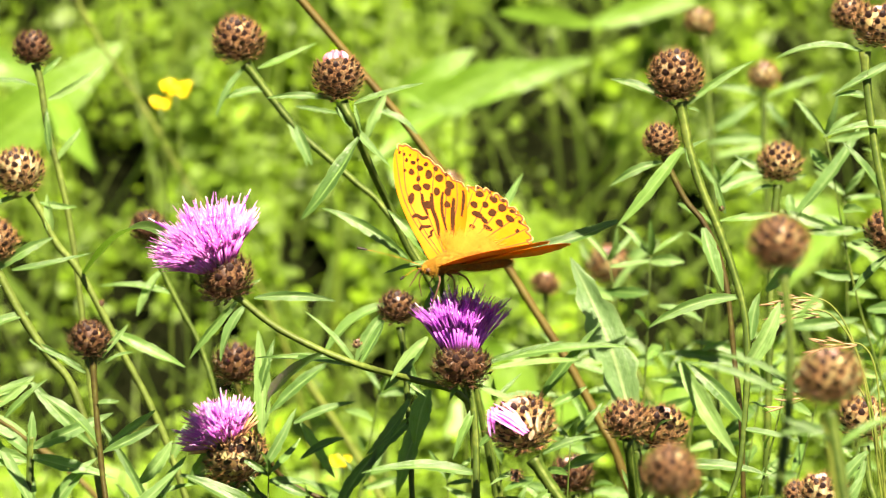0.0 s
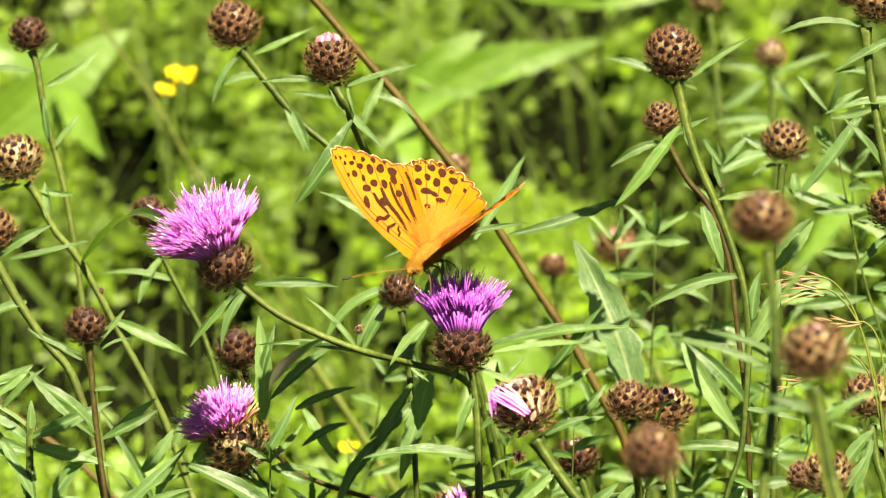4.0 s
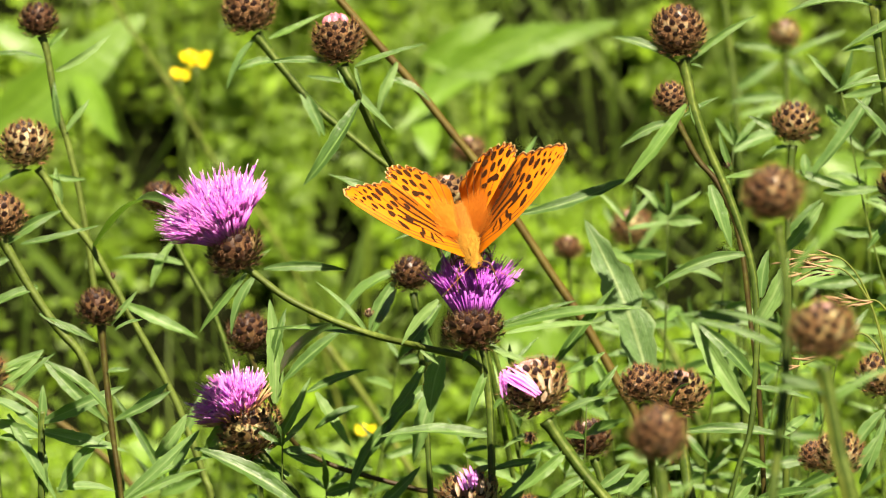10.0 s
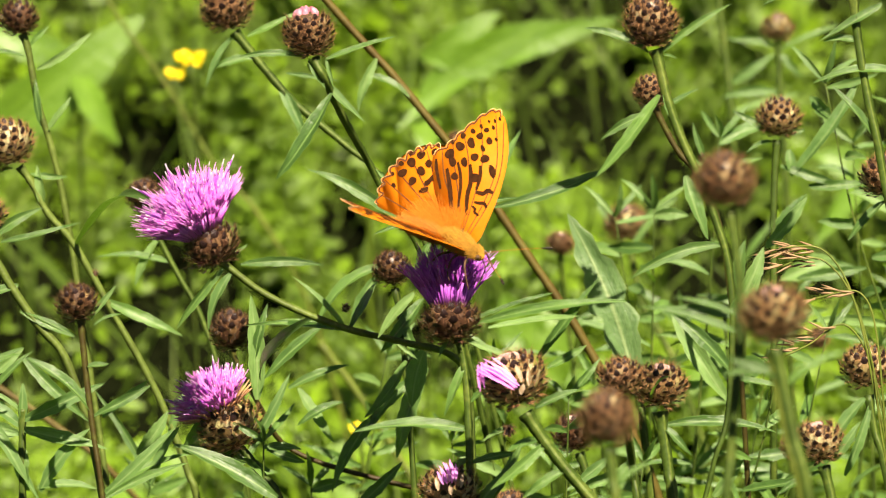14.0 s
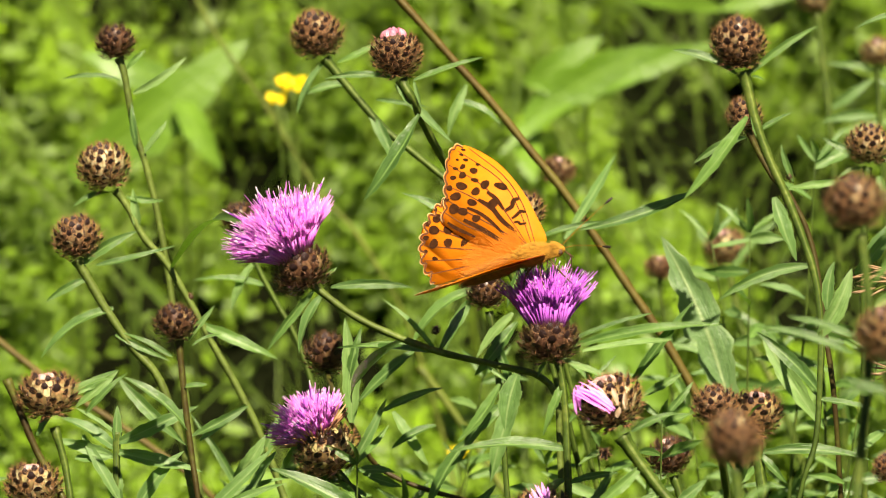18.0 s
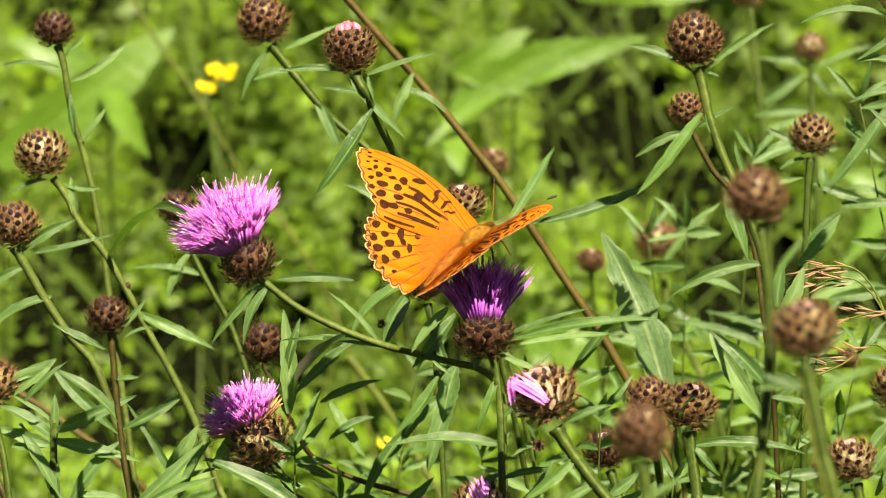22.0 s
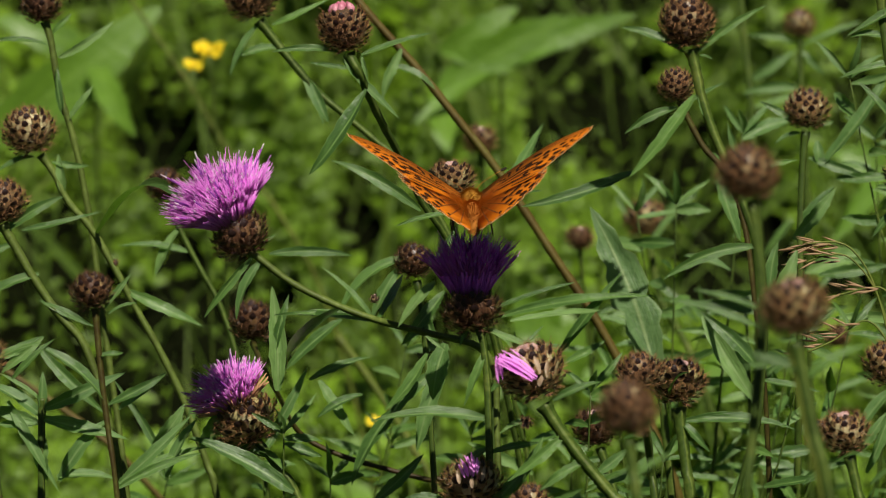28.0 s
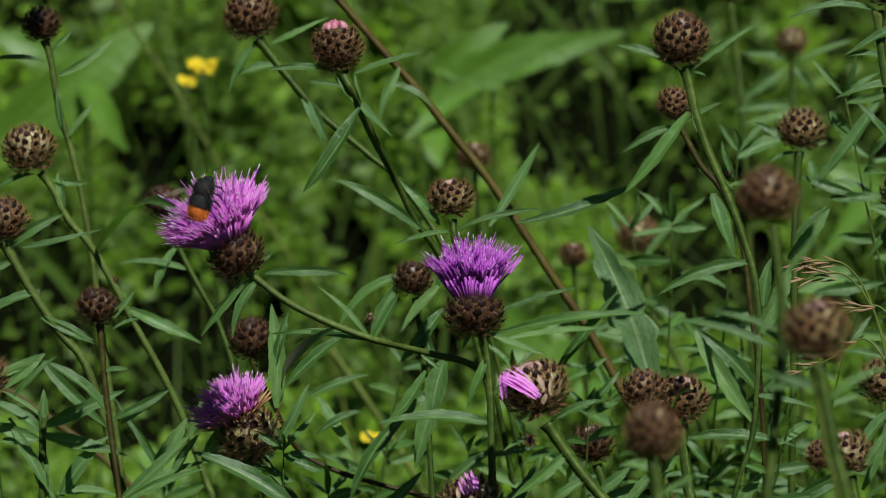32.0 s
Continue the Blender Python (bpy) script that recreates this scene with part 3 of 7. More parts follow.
leaf(redb, (-27.7, 49.5, 45.0), (-23.3, 41.1, 45.0), 2.8, 0.06, 0, LEAF_PALE)
leaf(redb, (-21.5, 39.9, 45.0), (-37.3, 16.5, 45.0), 6.2, -0.13, 10)
leaf(redb, (-23.0, 49.2, 45.0), (-21.2, 42.2, 45.0), 1.7, 0.0, 0, LEAF_PALE)

# bud above it on a browner stalk
tlb = knapweed((1.5, -4.2, 157.5), "knapweed plant with a round brown bud on a brownish stalk")
stem(tlb, [(-54.2, 62.3, 157.5), (-50.0, 57.0, 157.5), (-43.4, 48.7, 157.5), (-36.7, 41.1, 157.5), (-28.4, 34.1, 157.5), (-20.1, 27.1, 157.5), (-12.6, 20.4, 157.5), (1.5, -0.8, 157.5)], 2.0, 1.0, STEM)
head(tlb, (-56.5, 69.0, 157.5), 16.3, (-0.25, 1, -0.05), 1.02, n=100, label="round brown bud")
leaf(tlb, (-53.0, 62.0, 157.5), (-62.7, 46.0, 157.5), 3.3, 0.10, 10, LEAF_PALE)
leaf(tlb, (-50.4, 61.0, 157.5), (-32.8, 69.0, 157.5), 3.3, 0.12, 0)
leaf(tlb, (-48.4, 54.4, 157.5), (-60.4, 51.7, 157.5), 3.7, 0.1, -20)
leaf(tlb, (-41.2, 46.0, 157.5), (-35.4, 31.7, 157.5), 4.0, -0.1, 10, LEAF_PALE)
leaf(tlb, (-15.1, 49.0, 157.5), (-2.6, 42.1, 157.5), 4.0, -0.1, 0)
leaf(tlb, (-12.6, 54.0, 157.5), (-18.1, 38.1, 157.5), 4.0, 0.06, 0, LEAF_PALE)
leaf(tlb, (-39.2, 49.9, 157.5), (-23.4, 47.4, 157.5), 2.0, 0.05, 0)

# tall thin plant with a small round bud
ltop = knapweed((-90.1, -74.9, 142.5), "tall thin knapweed stem with a small round bud")
stem(ltop, [(-115.7, 61.6, 142.5), (-114.0, 56.1, 142.5), (-111.7, 42.1, 142.5), (-108.7, 32.2, 142.5), (-105.8, 20.7, 142.5), (-103.3, 7.5, 142.5), (-101.1, -7.3, 142.5), (-98.8, -25.4, 142.5), (-95.0, -51.8, 142.5), (-92.2, -73.2, 142.5)], 1.5, 1.3, STEM_OLIVE)
head(ltop, (-116.7, 65.9, 142.5), 11.9, (-0.1, 1, -0.05), 1.0, n=76, label="small round bud", tone="dark")
leaf(ltop, (-111.6, 51.2, 142.5), (-95.6, 61.8, 142.5), 3.3, 0.16, 0, LEAF_PALE)
leaf(ltop, (-115.3, 55.0, 142.5), (-132.2, 55.6, 142.5), 2.3, 0.1, 0)
leaf(ltop, (-113.7, 57.8, 142.5), (-107.9, 63.9, 142.5), 2.3, 0.0, 0)
leaf(ltop, (-109.4, 32.6, 142.5), (-101.8, 43.0, 142.5), 3.3, 0.10, 0, LEAF_PALE)
leaf(ltop, (-110.4, 34.7, 142.5), (-112.4, 50.4, 142.5), 3.0, -0.12, 20)
leaf(ltop, (-104.1, 19.1, 142.5), (-103.6, 20.4, 142.5), 0.8, 0.0, 0)

# ribbed bud leaning over, and its branch
lmid = knapweed((-62.1, -74.8, 126.0), "knapweed plant with a ribbed brown bud and slanting stem")
stem(lmid, [(-115.6, 22.8, 126.0), (-111.9, 17.4, 126.0), (-107.8, 9.2, 126.0), (-101.3, 1.6, 126.0), (-94.7, -9.5, 126.0), (-88.2, -21.7, 126.0), (-80.9, -34.8, 126.0), (-74.3, -48.7, 126.0), (-67.8, -66.6, 126.0), (-65.3, -74.8, 126.0)], 1.5, 1.6, STEM_OLIVE)
head(lmid, (-119.1, 29.3, 126.0), 16.3, (-0.3, 1, -0.1), 1.0, n=102, label="round brown bud with pale green scales", tone="pale")
leaf(lmid, (-112.7, 20.5, 126.0), (-101.6, 19.5, 126.0), 2.6, 0.12, 0)
leaf(lmid, (-117.6, 22.1, 126.0), (-128.2, 17.9, 126.0), 2.9, 0.08, 0)
leaf(lmid, (-109.4, 11.4, 126.0), (-110.7, 23.1, 126.0), 3.9, 0.05, 0, LEAF_PALE)
leaf(lmid, (-90.7, -16.4, 126.0), (-69.0, -26.8, 126.0), 4.9, 0.06, 0)
leaf(lmid, (-99.6, -0.1, 126.0), (-67.7, 6.5, 0.0), 5.2, -0.1, 0)
leaf(lmid, (-73.5, -54.4, 126.0), (-68.3, -42.1, 126.0), 3.6, 0.05, 0, LEAF_PALE)
leaf(lmid, (-78.4, -69.9, 126.0), (-94.7, -42.1, 126.0), 3.3, 0.05, 0)
head(lmid, (-94.3, -8.5, 126.0), 2.3, (0, 1, 0), 1.4, n=10, loose=True, name="young_bud")

# bud at the edge, on a stout pale stem
ledge = knapweed((-89.4, -72.5, 75.0), "knapweed plant with a brown bud on a stout pale green stem")
stem(ledge, [(-122.6, 2.6, 75.0), (-119.9, -2.1, 75.0), (-113.9, -12.4, 75.0), (-106.8, -22.7, 75.0), (-99.7, -31.4, 75.0), (-93.4, -50.3, 75.0), (-89.4, -72.5, 75.0)], 1.9, 1.6, STEM_OLIVE)
head(ledge, (-122.5, 8.4, 75.0), 14.5, (-0.25, 1, 0), 1.0, n=86)
leaf(ledge, (-121.8, 0.5, 75.0), (-105.4, 10.3, 75.0), 4.1, -0.06, 0)
leaf(ledge, (-117.1, 0.9, 75.0), (-94.7, 6.2, 75.0), 3.2, 0.12, 0)
leaf(ledge, (-112.4, -11.2, 75.0), (-132.9, -25.1, 75.0), 4.7, 0.15, 0)
leaf(ledge, (-112.0, -18.7, 75.0), (-96.9, -26.0, 75.0), 2.5, 0.05, 0)
leaf(ledge, (-119.5, -2.9, 75.0), (-131.3, -9.3, 75.0), 3.2, 0.05, 0)

# low bud
lowb = knapweed((-83.5, -69.5, 0.0), "knapweed plant with a small dark bud on a straight brown stem")
stem(lowb, [(-90.7, -20.4, 0.0), (-90.4, -24.4, 0.0), (-89.3, -36.4, 0.0), (-87.5, -51.4, 0.0), (-85.3, -68.0, 0.0)], 1.4, 0.9, STEM_BROWN)
head(lowb, (-91.6, -16.1, 0.0), 11.7, (-0.1, 1, -0.1), 1.0, n=82, label="small round dark bud", tone="dark")
leaf(lowb, (-88.0, -20.7, 0.0), (-81.1, -11.3, 0.0), 2.4, 0.0, 0, LEAF_PALE)
leaf(lowb, (-87.1, -21.9, 0.0), (-79.6, -18.9, 0.0), 1.8, -0.08, 0)
leaf(lowb, (-90.1, -33.1, 0.0), (-83.2, -32.2, 0.0), 2.7, 0.06, 0)
leaf(lowb, (-88.0, -44.7, 0.0), (-105.7, -30.1, 0.0), 4.5, 0.10, 0)
leaf(lowb, (-92.4, -24.7, 0.0), (-105.8, -18.3, 0.0), 2.4, 0.0, 0)
leaf(lowb, (-87.4, -46.2, 0.0), (-72.0, -37.9, 0.0), 3.6, 0.08, 0)

# leafy shoot with a star of narrow leaves
star = thing("knapweed_shoot", foot((-109.2, -70.4, 40.0)), "young knapweed shoot with a star of narrow leaves", "wildflower", "leafy shoots")
stem(star, [(-108.9, -44.9, 40.0), (-109.1, -50.3, 40.0), (-109.2, -67.4, 40.0)], 1.5, 1.7, STEM)
leaf(star, (-109.1, -48.5, 40.0), (-108.7, -37.7, 40.0), 3.5, 0.0, 0, LEAF_PALE)
leaf(star, (-108.9, -48.0, 40.0), (-86.4, -38.0, 40.0), 5.2, 0.06, 0, LEAF_PALE)
leaf(star, (-109.2, -49.5, 40.0), (-124.4, -40.8, 40.0), 5.2, 0.06, 0, LEAF_PALE)
leaf(star, (-108.9, -50.3, 40.0), (-85.4, -56.2, 40.0), 5.6, 0.06, 0, LEAF_PALE)
leaf(star, (-109.6, -51.9, 40.0), (-125.9, -46.9, 40.0), 4.7, 0.0, 0, LEAF_PALE)
leaf(star, (-109.2, -54.9, 40.0), (-107.4, -67.4, 40.0), 5.6, 0.1, 0, LEAF_PALE)
leaf(star, (-108.9, -45.7, 40.0), (-120.5, -38.0, 40.0), 2.2, 0.0, 0, LEAF_PALE)
leaf(star, (-119.8, -38.0, 40.0), (-108.3, -28.1, 40.0), 3.9, 0.05, 0, LEAF_PALE)
leaf(star, (-124.4, -34.1, 40.0), (-111.7, -30.9, 40.0), 3.5, 0.1, 0, LEAF_PALE)
leaf(star, (-104.3, -67.4, 40.0), (-90.4, -50.3, 40.0), 5.2, -0.08, 0, LEAF_PALE)
leaf(star, (-118.2, -45.7, 40.0), (-104.3, -70.4, 40.0), 4.3, 0.05, 0, LEAF_PALE)

# bud hidden behind the butterfly
midb = knapweed((10.8, -52.2, 45.0), "knapweed plant with an opening brown bud and long narrow leaves")
stem(midb, [(3.1, 8.6, 45.0), (3.5, 2.1, 45.0), (5.0, -8.8, 60.0), (10.2, -27.7, 67.5), (13.5, -43.5, 67.5), (14.3, -68.6, 67.5)], 1.2, 1.2, STEM)
head(midb, (2.6, 14.5, 45.0), 12.7, (-0.05, 1, -0.1), 1.0, top="pale", n=86, label="opening brown bud with pale tip", tone="pale")
leaf(midb, (-5.9, 6.1, 45.0), (-30.7, 19.9, 45.0), 4.3, 0.07, 0)
leaf(midb, (-0.8, 7.1, 45.0), (-11.8, 19.8, 45.0), 4.0, 0.04, 0)
leaf(midb, (3.1, 5.2, 45.0), (-12.8, 1.8, 45.0), 2.2, 0.05, 0)
leaf(midb, (4.0, 5.5, 45.0), (27.5, 11.6, 45.0), 2.6, -0.05, 0)
leaf(midb, (14.1, 7.3, 150.0), (29.7, 32.9, 180.0), 4.0, 0.05, 0, LEAF_PALE)
leaf(midb, (3.1, 0.5, 45.0), (-1.6, -11.9, 45.0), 3.1, 0.05, 0)

# buds further back
bgl = knapweed((-63.5, -52.5, 180.0), "knapweed plant with a small brown bud behind the pink flower")
stem(bgl, [(-81.3, 9.5, 180.0), (-78.4, 1.4, 180.0), (-72.8, -9.6, 180.0), (-66.1, -22.2, 180.0), (-60.2, -42.4, 180.0)], 1.3, 1.3, STEM)
head(bgl, (-82.8, 14.2, 180.0), 11.1, (-0.2, 1, 0), 1.0, n=68, tone="dark")
leaf(bgl, (-78.7, 1.4, 180.0), (-85.8, -12.6, 180.0), 4.4, 0.05, 0, LEAF_PALE)
leaf(bgl, (-75.4, -5.3, 180.0), (-97.3, -3.7, 180.0), 3.4, 0.05, 0)
bgm = knapweed((-3.4, -55.0, 90.0), "knapweed plant with a brown bud among leaves")
stem(bgm, [(-7.4, -13.2, 90.0), (-5.8, -23.1, 90.0), (-4.2, -42.2, 90.0), (-3.4, -55.0, 90.0)], 1.3, 1.3, STEM)
head(bgm, (-8.2, -8.1, 90.0), 11.2, (-0.05, 1, 0), 1.0, n=74, tone="dark")
leaf(bgm, (-11.1, -6.8, 90.0), (-29.4, -23.4, 90.0), 5.1, 0.2, 0)
leaf(bgm, (-12.0, -9.0, 90.0), (-20.0, -25.0, 90.0), 4.5, 0.06, 0, LEAF_PALE)
leaf(bgm, (0.6, -16.4, 90.0), (-11.7, -31.5, 90.0), 5.1, -0.05, 0)
leaf(bgm, (-5.8, -19.9, 90.0), (-0.2, -35.8, 90.0), 3.5, 0.05, 0)
leaf(bgm, (1.4, -35.8, 90.0), (-7.4, -61.4, 90.0), 7.0, 0.06, 0, LEAF_PALE)
leaf(bgm, (-3.1, -39.0, 90.0), (-16.2, -55.8, 90.0), 5.7, 0.08, 0)
leaf(bgm, (-13.0, -48.6, 90.0), (-25.7, -70.9, 90.0), 5.4, 0.08, 0)
leaf(bgm, (-22.6, -45.4, 90.0), (-35.3, -51.8, 90.0), 3.8, 0.08, 0)
for spot, d in (((11.6, 32.7, 450.0), 11.4), ((46.0, -1.2, 450.0), 9.8)):
    pl = knapweed((spot[0] + 6, spot[1] - 60, spot[2] + 20), "distant knapweed plant with a faded pinkish bud")
    stem(pl, [(spot[0], spot[1] - 3, spot[2]), (spot[0] + 2, spot[1] - 25, spot[2] + 8), (spot[0] + 6, spot[1] - 60, spot[2] + 20)], 1.0, 1.2, STEM)
    head(pl, spot, d, (0.05, 1, 0), 1.0, top="pale", n=62)
bg1 = knapweed((90.5, -51.4, 517.5), "knapweed plant with a pale-tipped bud standing behind the clump")
stem(bg1, [(71.6, -1.2, 517.5), (73.6, -10.9, 517.5), (76.3, -23.1, 517.5), (83.4, -35.2, 517.5), (90.5, -51.4, 517.5)], 1.8, 2.2, STEM)
head(bg1, (70.8, 5.7, 517.5), 15.8, (-0.05, 1, -0.1), 1.0, top="pale", n=74, tone="pale")
leaf(bg1, (76.3, 6.9, 517.5), (89.8, 15.8, 517.5), 4.5, 0.06, 0)
leaf(bg1, (68.2, 1.2, 517.5), (60.1, 14.4, 517.5), 4.1, 0.0, 0)
leaf(bg1, (74.2, -17.0, 517.5), (90.4, -31.1, 517.5), 5.3, 0.06, 0)

# tall bud with a spiny outline
rtop = knapweed((77.1, -65.4, -22.5), "tall knapweed plant with a large spiny bud and long stem")
stem(rtop, [(64.0, 49.1, -22.5), (65.2, 44.3, -22.5), (67.0, 36.2, -22.5), (70.4, 26.3, -22.5), (74.9, 16.2, -22.5), (79.3, 4.3, -22.5), (82.3, -6.1, -22.5), (83.5, -19.4, -22.5), (83.0, -34.2, -22.5), (81.6, -49.1, -22.5), (77.1, -63.9, -22.5)], 2.2, 0.7, STEM)
head(rtop, (63.0, 55.9, -22.5), 15.4, (-0.05, 1, -0.1), 1.1, top="plain", n=112, label="large spiny brown bud")
leaf(rtop, (62.2, 48.2, -22.5), (45.5, 54.9, -22.5), 3.6, 0.10, 0)
leaf(rtop, (65.5, 47.9, -22.5), (84.2, 60.7, -22.5), 2.7, -0.05, 0)
leaf(rtop, (65.1, 37.1, -22.5), (48.1, 15.7, -22.5), 4.9, -0.06, 0, LEAF, 0.03, twist=0.3)
leaf(rtop, (50.4, 17.7, 20.0), (20.3, 8.3, 20.0), 4.8, -0.10, 0, LEAF, 0.03, twist=0.3)
leaf(rtop, (66.4, 47.6, -22.5), (69.7, 46.6, -22.5), 1.5, 0.0, 0)
leaf(rtop, (66.0, 38.4, -22.5), (68.9, 29.5, -22.5), 2.1, 0.08, 0, LEAF_PALE)
leaf(rtop, (76.8, 19.9, -22.5), (73.8, 29.8, -22.5), 2.4, -0.06, 0)
leaf(rtop, (75.3, 17.7, -22.5), (91.9, 20.3, -22.5), 3.0, 0.06, 0)
leaf(rtop, (81.5, -2.4, -22.5), (56.8, -11.1, -22.5), 4.2, 0.14, 0)
leaf(rtop, (72.6, 16.1, 0.0), (78.3, -0.9, 0.0), 5.9, 0.08, 0, LEAF_PALE)
leaf(rtop, (83.0, -20.9, -22.5), (91.9, -3.1, -22.5), 6.5, 0.10, 0, LEAF_PALE)
leaf(rtop, (83.0, -35.7, -22.5), (66.7, -19.4, -22.5), 5.0, 0.04, 0)
leaf(rtop, (82.7, -37.2, -22.5), (97.9, -40.2, -22.5), 3.3, 0.06, 0)
head(rtop, (75.9, 21.2, -22.5), 2.1, (0.2, 1, 0), 1.2, n=10, loose=True, name="young_bud")
bg4 = knapweed((85.9, -18.0, 60.0), "knapweed plant with a half-hidden bud on a side stem")
stem(bg4, [(65.5, 36.4, 60.0), (67.4, 32.1, 60.0), (71.8, 23.9, 60.0), (77.3, 17.2, 60.0), (82.8, 3.9, 60.0), (85.9, -18.0, 60.0)], 1.3, 1.1, STEM_BROWN)
head(bg4, (64.4, 40.5, 60.0), 10.3, (-0.15, 1, 0), 1.1, n=80)
leaf(bg4, (64.7, 34.4, 60.0), (50.3, 27.4, 60.0), 3.4, 0.10, 0)
leaf(bg4, (67.9, 36.0, 60.0), (78.0, 41.5, 60.0), 2.5, 0.05, 0)
bg2 = knapweed((103.3, -19.0, 156.0), "knapweed plant with a round brown bud and narrow leaves")
stem(bg2, [(104.9, 29.5, 156.0), (104.1, 20.9, 156.0), (103.4, 4.2, 156.0), (103.3, -19.0, 156.0)], 1.5, 1.7, STEM)
head(bg2, (105.4, 35.8, 156.0), 13.6, (0.05, 1, -0.05), 1.02, n=86, tone="pale")
leaf(bg2, (102.7, 31.2, 156.0), (91.6, 38.3, 156.0), 3.3, 0.0, 0)
leaf(bg2, (107.4, 30.5, 156.0), (113.2, 32.5, 156.0), 2.7, 0.0, 0)
leaf(bg2, (103.2, 29.2, 156.0), (95.8, 25.8, 156.0), 2.7, 0.08, 0)
leaf(bg2, (109.1, 19.2, 156.0), (129.3, 48.1, 156.0), 5.7, 0.12, 0, LEAF_PALE)
leaf(bg2, (108.4, 26.7, 156.0), (109.1, 18.4, 156.0), 4.3, 0.05, 0, LEAF_PALE)
leaf(bg2, (103.2, 1.8, 156.0), (113.4, 13.6, 156.0), 5.0, 0.02, 0)
leaf(bg2, (105.7, 21.7, 156.0), (124.0, 15.9, 156.0), 4.0, 0.06, 0)
leaf(bg2, (114.0, 15.9, 156.0), (132.3, 16.7, 156.0), 4.3, 0.10, 0)
bg3 = knapweed((127.3, 29.8, 510.0), "distant knapweed plant with a small pinkish brown bud")
stem(bg3, [(125.5, 70.2, 510.0), (125.7, 62.1, 510.0), (126.3, 45.9, 510.0), (127.3, 29.8, 510.0)], 1.6, 2.0, STEM)
head(bg3, (125.3, 75.0, 510.0), 11.3, (-0.05, 1, 0), 1.1, top="pale", n=68, tone="pale")
leaf(bg3, (125.3, 67.7, 510.0), (106.1, 71.4, 510.0), 3.6, 0.05, 0)
leaf(bg3, (125.7, 66.9, 510.0), (147.5, 76.2, 510.0), 4.0, 0.05, 0)
leaf(bg3, (125.7, 66.1, 510.0), (134.4, 57.0, 510.0), 3.6, 0.06, 0)
leaf(bg3, (125.3, 52.0, 510.0), (105.1, 50.0, 510.0), 4.8, 0.1, 0, LEAF_PALE)
bg5 = knapweed((111.6, 42.3, 570.0), "distant knapweed plant with a faded brown bud")
stem(bg5, [(106.5, 92.0, 570.0), (107.9, 82.0, 570.0), (109.7, 65.3, 570.0), (111.6, 42.3, 570.0)], 1.9, 2.3, STEM)
head(bg5, (105.5, 97.0, 570.0), 11.6, (-0.05, 1, 0), 1.0, top="pale", n=62, tone="pale")
leaf(bg5, (110.5, 56.9, 570.0), (127.5, 67.7, 570.0), 5.0, 0.1, 0, LEAF_PALE)
leaf(bg5, (111.5, 46.4, 570.0), (136.2, 53.2, 570.0), 5.4, 0.1, 0, LEAF_PALE)

# opening bud with pink florets pushing out
openb = knapweed((46.9, -71.9, -30.0), "knapweed plant with a plump bud opening pink on one side")
stem(openb, [(27.4, -45.1, -30.0), (30.6, -50.1, -30.0), (35.1, -56.4, -30.0), (40.2, -62.8, -30.0), (45.4, -69.0, -30.0), (50.6, -75.6, -30.0)], 2.4, 2.2, STEM)
hd = head(openb, (24.1, -36.5, -30.0), 18.9, (-0.28, 1, -0.1), 0.95, top="open", n=100, label="plump opening bud with pale green scales", tone="pale")
for o, tip, w in (((25.2, -38.0, -42.7), (15.1, -32.1, -44.2), 2.2), ((24.5, -36.8, -42.0), (15.7, -31.1, -42.7), 2.1), ((24.8, -38.5, -43.5), (16.0, -33.5, -45.0), 1.8), ((23.6, -37.7, -43.5), (14.8, -33.0, -44.2), 1.9), ((15.7, -31.8, -43.5), (16.2, -38.8, -42.7), 2.1), ((16.9, -31.3, -42.0), (15.5, -38.0, -42.0), 1.9), ((23.8, -36.3, -40.5), (18.0, -30.7, -40.5), 2.4)):
    for k in (-0.5, 0.5):
        leaf(hd[0], (o[0] + k, o[1] + k * 0.6, o[2]), (tip[0] + k, tip[1] + k * 0.9, tip[2] + k), w * 0.55, 0.02, 12, FLORET, 0.05 + 0.08 * k, 0.6, "floret")
for o, tip, w in (((24.2, -36.2, -41.3), (20.9, -31.9, -40.5), 1.8), ((26.3, -36.8, -42.0), (24.8, -32.2, -40.5), 2.2), ((28.2, -37.7, -41.3), (28.4, -33.1, -39.0), 2.1), ((23.0, -38.5, -43.5), (20.9, -36.2, -42.7), 2.4), ((26.2, -40.0, -43.5), (26.8, -37.1, -43.5), 2.4)):
    leaf(hd[0], o, tip, w * 0.75, 0.0, 0, BRACT_WHITE, 0.1, 0.5, "inner_bract")
head(openb, (22.8, -49.5, -30.0), 3.8, (0.1, -1, -0.1), 1.0, n=20, loose=True, name="young_bud")
leaf(openb, (29.9, -43.9, -30.0), (42.7, -39.2, -30.0), 3.0, -0.05, 0)
leaf(openb, (32.7, -52.7, -30.0), (18.0, -65.1, -30.0), 4.1, -0.10, 0)
leaf(openb, (38.0, -60.1, -30.0), (26.2, -67.5, -30.0), 3.5, 0.05, 0)
leaf(openb, (23.3, -48.3, -30.0), (15.9, -52.7, -30.0), 2.1, 0.0, 0, LEAF_PALE)

